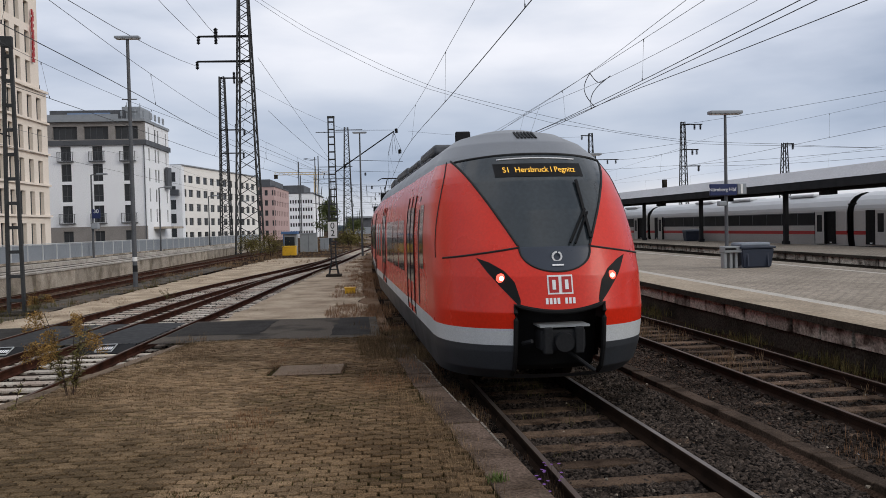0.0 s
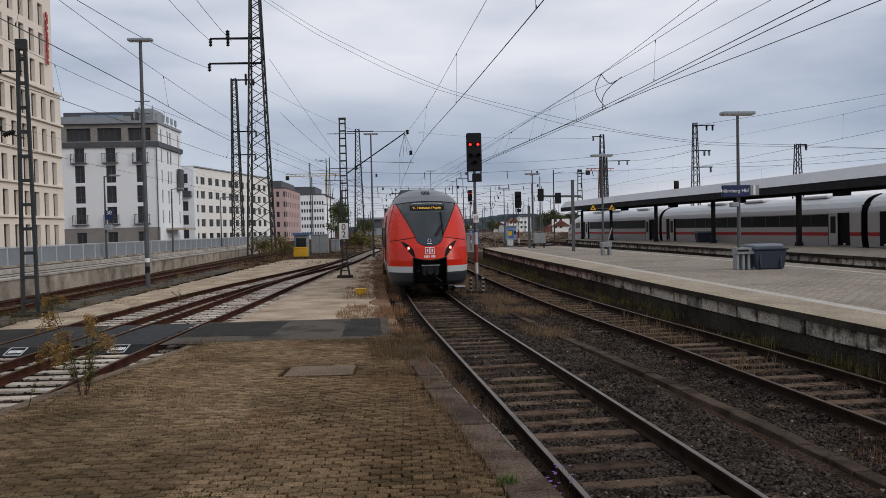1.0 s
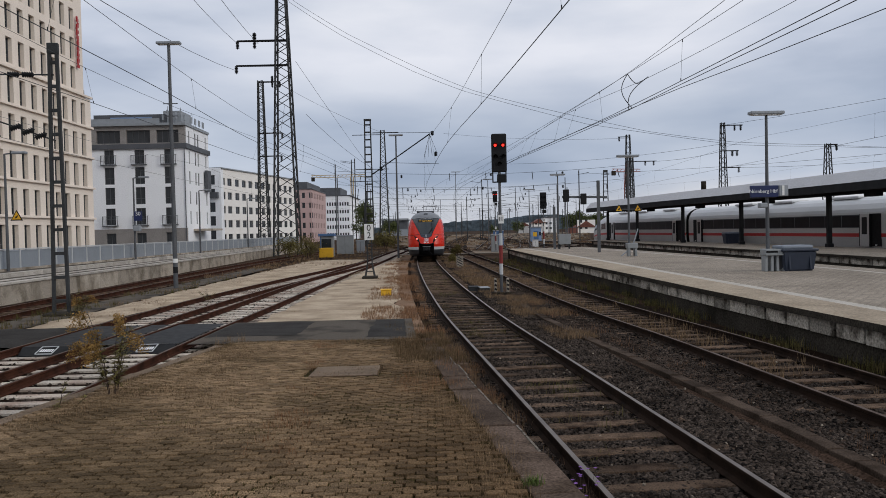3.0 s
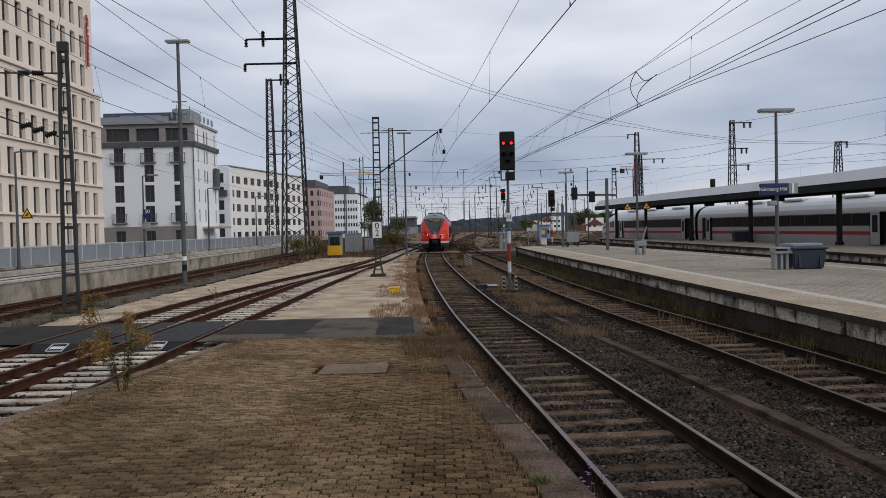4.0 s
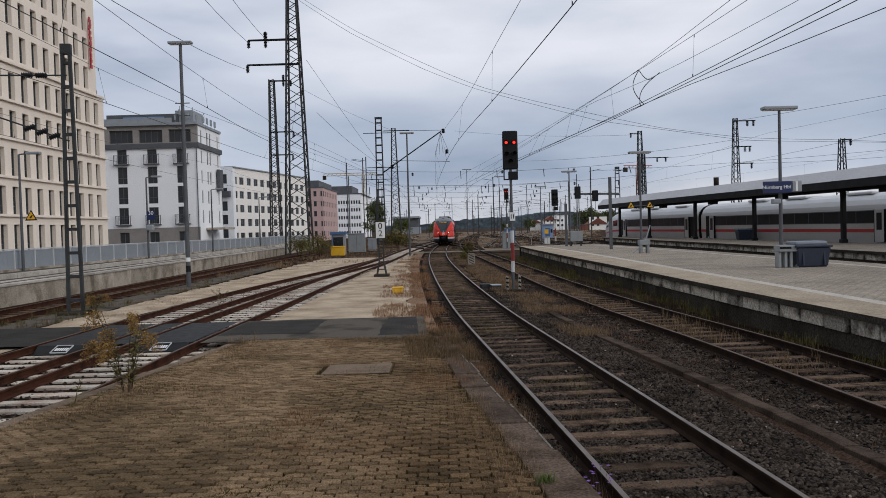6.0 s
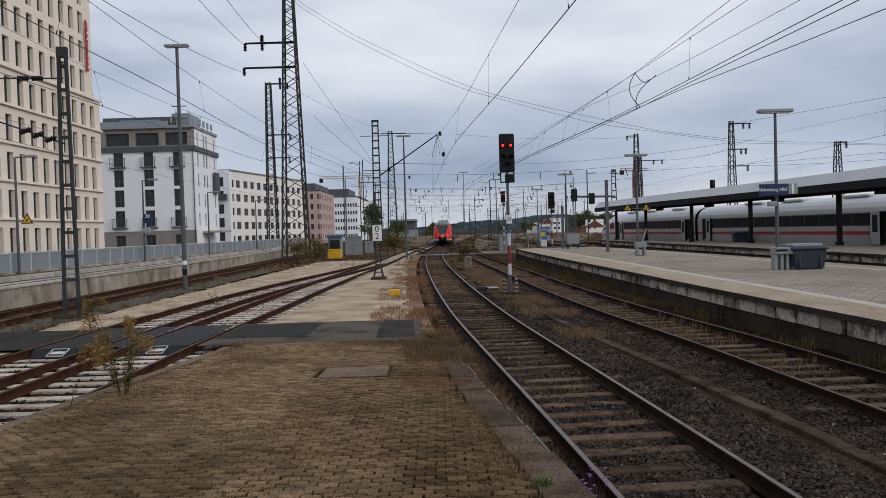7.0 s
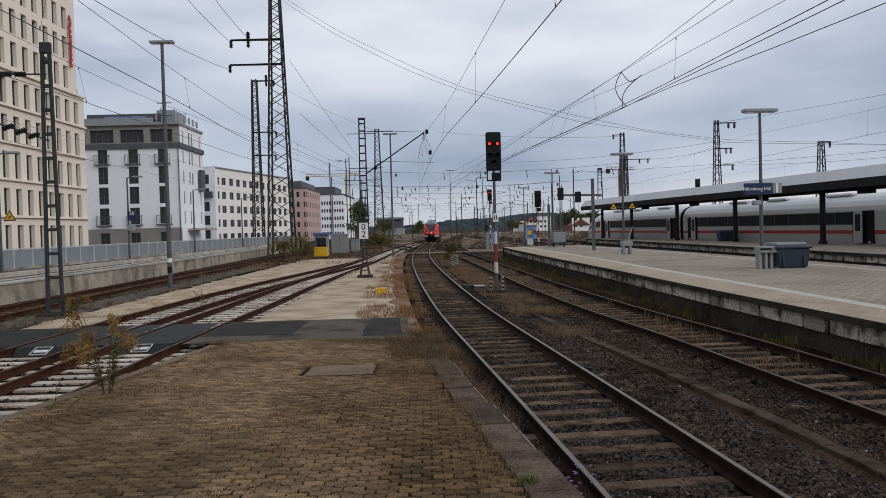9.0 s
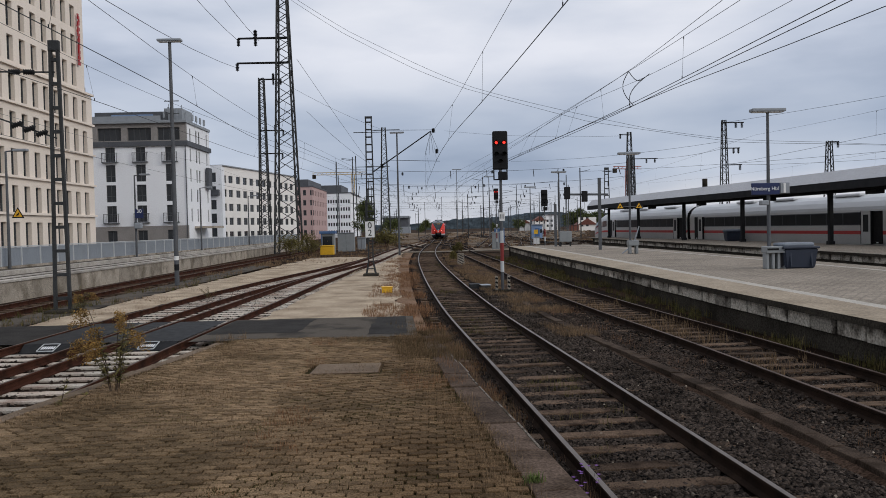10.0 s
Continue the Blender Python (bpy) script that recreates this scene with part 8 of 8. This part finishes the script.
def goldenrod(at, h, seed, stems, gold, label, leaves=150):
    rng = random.Random(seed)
    root = thing("goldenrod_plant", pose(*at), label, "plant")
    bm = bmesh.new()
    lv, lf, gv, gf = [], [], [], []
    for s in range(stems):
        a, le = rng.uniform(0, 6.28), rng.uniform(0.10, 0.50)
        hh = h * rng.uniform(0.55, 1.0)
        pts = [Vector((0.06 * math.cos(a) + le * u**1.5 * math.cos(a), 0.06 * math.sin(a) + le * u**1.5 * math.sin(a), hh * u)) for u in (0, 0.3, 0.6, 0.85, 1.0)]
        for p, q in zip(pts, pts[1:]):
            bar(bm, p, q, 0.008, 0.006, 5)
        for k in range(leaves):
            u = rng.uniform(0.18, 0.95)
            p = pts[0].lerp(pts[2], u / 0.6) if u < 0.6 else pts[2].lerp(pts[4], (u - 0.6) / 0.4)
            aa = rng.uniform(0, 6.28)
            d = Vector((math.cos(aa), math.sin(aa), rng.uniform(-0.4, 0.5))) * rng.uniform(0.07, 0.15)
            w = d.cross(Vector((0, 0, 1))).normalized() * 0.014
            b = len(lv)
            lv += [p, p + d * 0.5 + w, p + d, p + d * 0.5 - w]
            lf.append((b, b + 1, b + 2, b + 3))
        if s < gold:
            for k in range(520):
                u = rng.random()
                side = rng.uniform(-0.06, 0.24) * (1 - u * 0.5)
                aa = a
                p = pts[4] + Vector((side * math.cos(aa) + rng.gauss(0, 0.035), side * math.sin(aa) + rng.gauss(0, 0.035), -0.20 + 0.24 * u - abs(side) * 0.30))
                v1 = Vector((rng.gauss(0, 1), rng.gauss(0, 1), rng.gauss(0, 1))).normalized() * 0.013
                v2 = v1.cross(Vector((rng.gauss(0, 1), rng.gauss(0, 1), 1))).normalized() * 0.009
                b = len(gv)
                gv += [p - v1, p - v2, p + v1, p + v2]
                gf.append((b, b + 1, b + 2, b + 3))
    part("stem", bm, TWIG, root)
    part("foliage", raw("foliage", lv, lf, LEAF_WEED), None, root)["kind"] = "stuff"
    if gv:
        part("blossom", raw("blossom", gv, gf, LEAF_GOLD), None, root, "drooping golden-brown flower heads")["kind"] = "stuff"
    return root


goldenrod((-4.42, 10.9, ramp_height(-4.42, 10.9) - 0.02), 1.24, 61, 13, 6, "withering goldenrod plant with yellow flower heads at the ramp edge", 60)
goldenrod((-4.9, 10.2, 0.0), 0.62, 62, 3, 0, "thin brown weed stalk at the ramp edge", 22)


def aster(at, h, seed, label):
    """Wiry stems that end in small ray flowers."""
    rng = random.Random(seed)
    root = thing("aster_plant", pose(*at), label, "plant")
    for _ in range(9):
        a, le = rng.uniform(0, 6.28), rng.uniform(0.03, 0.16)
        tip = Vector((le * math.cos(a), le * math.sin(a), h * rng.uniform(0.55, 1.0)))
        bm = bar(bmesh.new(), (0, 0, 0), tip * 0.55, 0.004, 0.003, 5)
        bar(bm, tip * 0.55, tip, 0.003, 0.002, 5)
        stem = part("stem", bm, TWIG, root)
        vs, fs = [], []
        for k in range(11):
            q = 2 * math.pi * k / 11
            u, n = Vector((math.cos(q), math.sin(q), 0.15)), Vector((-math.sin(q), math.cos(q), 0))
            b = len(vs)
            vs += [tip, tip + u * 0.012 + n * 0.004, tip + u * 0.020, tip + u * 0.012 - n * 0.004]
            fs.append((b, b + 1, b + 2, b + 3))
        part("flower", raw("flower", vs, fs, ASTER), None, stem, "small purple ray flower")
    return root


aster((1.24, 6.75, -0.15), 0.38, 63, "wiry purple-flowering aster between kerb and rail")
aster((1.42, 7.3, -0.15), 0.30, 65, "small purple aster beside the rail")
goldenrod((-11.65, 26.2, -0.15), 0.95, 66, 9, 3, "yellowing weed at the mast foot", 60)
goldenrod((-8.6, 30.5, -0.15), 0.5, 64, 5, 0, "dark weed clump on the gravel", 40)
tf_ = blades("grass_tuft", [(0.72, 5.85, ramp_height(0.72, 5.85) - 0.02, 1.0)], 0.075, 0.005, GRASS_FRESH, 130, "green grass tuft at the kerb", 0.9, 71, "", "grass", 0.09)

# ---------------------------------------------------------------- ballast stones
def stones(name, spots, size, mat, label, seed):
    rng = random.Random(seed)
    base = []
    for k in range(6):
        pts = [Vector(v) for v in ((-1, -0.8, -0.5), (0.9, -1, -0.5), (1, 0.9, -0.5), (-0.8, 1, -0.5), (-0.6, -0.5, 0.6), (0.5, -0.7, 0.5), (0.7, 0.5, 0.65), (-0.5, 0.6, 0.5))]
        base.append([Vector((p.x * rng.uniform(0.7, 1.2), p.y * rng.uniform(0.7, 1.2), p.z * rng.uniform(0.6, 1.3))) for p in pts])
    quads = ((4, 5, 6, 7), (0, 1, 5, 4), (1, 2, 6, 5), (2, 3, 7, 6), (3, 0, 4, 7))
    vs, fs = [], []
    for x, y, z, s in spots:
        m = Euler((rng.uniform(-0.6, 0.6), rng.uniform(-0.6, 0.6), rng.uniform(0, 6.28))).to_matrix()
        k = size * s * 0.5
        b = len(vs)
        for p in rng.choice(base):
            q = m @ p
            vs.append((x + q.x * k, y + q.y * k, z + q.z * k))
        fs += [tuple(b + i for i in f) for f in quads]
    return tagged(new(name, raw(name, vs, fs, mat)), label, "ballast", "", "stuff")


stones("ballast_stones", scatter(60000, lambda y: (TRACK_1(y) - 1.0, min(TRACK_1(y) + 1.95, DUCT(y) + 0.05)), 5.5, 32, 81, lambda x, y: (-0.185 if abs(x - TRACK_1(y)) < 0.68 else -0.160) + 0.03 * noise.noise((x * 1.3, y * 1.3, 0)), lambda x, y: 0.0 if 0.68 < abs(x - TRACK_1(y)) < 0.83 or abs(x - DUCT(y)) < 0.19 else 1.0, 1.7), 0.048, BALLAST, "dark angular ballast stones around the sleepers", 82)
stones("ballast_stones", scatter(17000, lambda y: (TRACK_2(y) - 1.3, TRACK_2(y) + 1.3), 8, 40, 83, lambda x, y: -0.185 if abs(x - TRACK_2(y)) < 0.68 else -0.155, None, 1.6), 0.048, BALLAST, "brown ballast stones of the platform track", 84)
stones("ballast_stones", scatter(9000, lambda y: (TRACK_A(y) - 1.0, RAMP_LEFT(y) - 0.15 if y < 17 else TRACK_B(y) + 1.3), 7, 42, 85, lambda x, y: -0.185, None, 1.6), 0.066, BALLAST, "grey ballast stones between the pale sleepers", 86)
stones("gravel", scatter(7000, lambda y: (-10.9 if y > 22 else TRACK_B(y) + 1.2, TRACK_1(y) - 2.2), 21.8, 50, 87, lambda x, y: -0.085 if x > -5 else -0.13, lambda x, y: 0.0 if -9.9 < x < -4.7 else 1.0, 1.3), 0.035, SAND, "loose pale gravel", 88)
stones("ballast_stones", scatter(15000, lambda y: (DUCT(y) + 0.11, TRACK_2(y) - 1.1), 5.5, 32, 107, lambda x, y: -0.168 + 0.03 * noise.noise((x * 0.8, y * 0.8, 5)), None, 1.5), 0.036, BALLAST, "small dark stones strewn over the soil", 108)
stones("gravel", scatter(170, lambda y: (TRACK_1(y) - 1.2, TRACK_2(y) + 1.2), 6, 34, 109, lambda x, y: -0.15, None, 1.6), 0.030, YARD_PALE, "few pale bright stones among the ballast", 110)
stones("litter", scatter(26, lambda y: (TRACK_1(y) - 1.2, TRACK_2(y) + 1.2), 7, 40, 89, lambda x, y: -0.19, None, 1.3), 0.05, LAMP_GREY, "scattered pale scraps and bright stones", 90)

# ---------------------------------------------------------------- kerb stones and pavers
kerb_ = thing("kerb", (0, 0, 0), "weathered concrete kerb slabs along the ramp edge", "kerb", kind="structure")
me_ = sleeper_mesh("kerb_stone", 0.36, 1.165, 0.75, KERB)
y_ = -5.6
rng_ = random.Random(4)
while y_ < 17.4:
    rz_ = -math.degrees(math.atan(slope(TRACK_1, y_)))
    o_ = new("kerb_stone", me_)
    o_.parent, o_.matrix_basis = kerb_, pose(kerb_x(y_) - 0.18 + rng_.uniform(-0.015, 0.015), y_, ramp_height(kerb_x(y_), y_) + rng_.uniform(-0.012, 0.008), -2.3 + rng_.uniform(-0.5, 0.5), rng_.uniform(-0.8, 0.8), rz_ + rng_.uniform(-0.5, 0.5))
    if 6.5 < y_ < 13.5:
        part("worn_edge", box(bmesh.new(), (0.168, 0, 0.001), (0.022, 1.15, 0.012)), WORN_EDGE, o_, "chipped pale edge")
    y_ += 1.18
edge_ = thing("edging", (0, 0, 0), "weathered concrete edging along the sidings", "kerb", kind="structure")
me_ = sleeper_mesh("edging_stone", 0.20, 0.985, 0.6, COVER)
y_ = -5.6
while y_ < 17.4:
    rz_ = -math.degrees(math.atan(slope(RAMP_LEFT, y_)))
    o_ = new("edging_stone", me_)
    o_.parent, o_.matrix_basis = edge_, pose(RAMP_LEFT(y_) - 0.07, y_, ramp_height(RAMP_LEFT(y_), y_) + 0.01 + rng_.uniform(-0.012, 0.008), -1.2, 0, rz_)
    y_ += 1.0
cover_ = thing("manhole_slab", pose(-1.38, 12.35, ramp_height(-1.38, 12.35) - 0.006, -2.25, 0, 0.5), "flat square concrete cover slab set into the paving", "cover slab")
part("slab", box(bmesh.new(), (0, 0, -0.04), (1.02, 1.06, 0.1), None, 0.012), COVER, cover_)
part("frame", raw("frame", [(-0.55, -0.57, 0.0), (0.55, -0.57, 0.0), (0.55, -0.535, 0.0), (-0.55, -0.535, 0.0)], [(0, 1, 2, 3)], RUST_RED), None, cover_)


def lay_pavers():
    """Courses run across the ramp, half-bonded; the nearest are single stones."""
    rng = random.Random(17)
    w, d, bow = 0.165, 0.104, 0.0065
    ring = [(-0.5, -1), (0, -1), (0.5, -1), (0.5, 1), (0, 1), (-0.5, 1)]

    def outline(k):
        """Six-cornered block: its long sides bow out to the middle and lock into the next courses."""
        return [(k * (u * (w - 0.014)), k * q * (d / 2 - 0.0085 + (bow if u == 0 else -bow))) for u, q in ring]
    piece = [(x, y, z) for k, z in ((1.0, -0.05), (1.0, -0.008), (0.95, 0.0)) for x, y in outline(k)]
    sides = [(lay + k, lay + (k + 1) % 6, lay + 6 + (k + 1) % 6, lay + 6 + k) for lay in (0, 6) for k in range(6)] + [tuple(range(12, 18))]
    me = raw("paver", piece, sides, PAVER)
    root = bpy.data.objects["pavement"]
    vs, fs = [], []
    near = 0
    j, y = 0, -5.7
    while y < 17.45:
        x = (math.ceil((RAMP_LEFT(y) + 0.06) / w) + (0.5 if j % 2 else 0.0)) * w
        while x < kerb_x(y) - 0.43:
            on_slab = abs(x + 1.38) < 0.60 and abs(y - 12.35) < 0.60
            if not on_slab:
                yy = y + 0.07 * noise.noise((x * 0.7, y * 0.5, 9)) + 0.02 * noise.noise((x * 2.6, y * 2.1, 3)) + rng.uniform(-0.006, 0.006)
                z = ramp_height(x, yy) + 0.022 * noise.noise((x * 0.9, yy * 0.9, 2)) + rng.uniform(-0.008, 0.008)
                m = pose(x + rng.uniform(-0.005, 0.005), yy, z, -2.2 + rng.uniform(-2.4, 2.4), rng.uniform(-2.2, 2.2), rng.uniform(-1.6, 1.6))
                if near < 300 and 4.9 < y < 6.3 and x > -2.0:
                    ob = new("paver", me)
                    ob.parent, ob.matrix_basis = root, m
                    near += 1
                else:
                    b0 = len(vs)
                    vs.extend([m @ Vector(p) for p in piece])
                    fs.extend([tuple(b0 + i for i in f) for f in sides])
            x += w
        y += d
        j += 1
    ob = part("paver_field", raw("paver_field", vs, fs, PAVER), None, root)
    ob["kind"] = "stuff"


lay_pavers()


def motions():
    for car, behind, _ in TRAIN:
        walk(car, [(t, chord_pose(d + behind, 16.0)) for t, d in RUN])


motions()
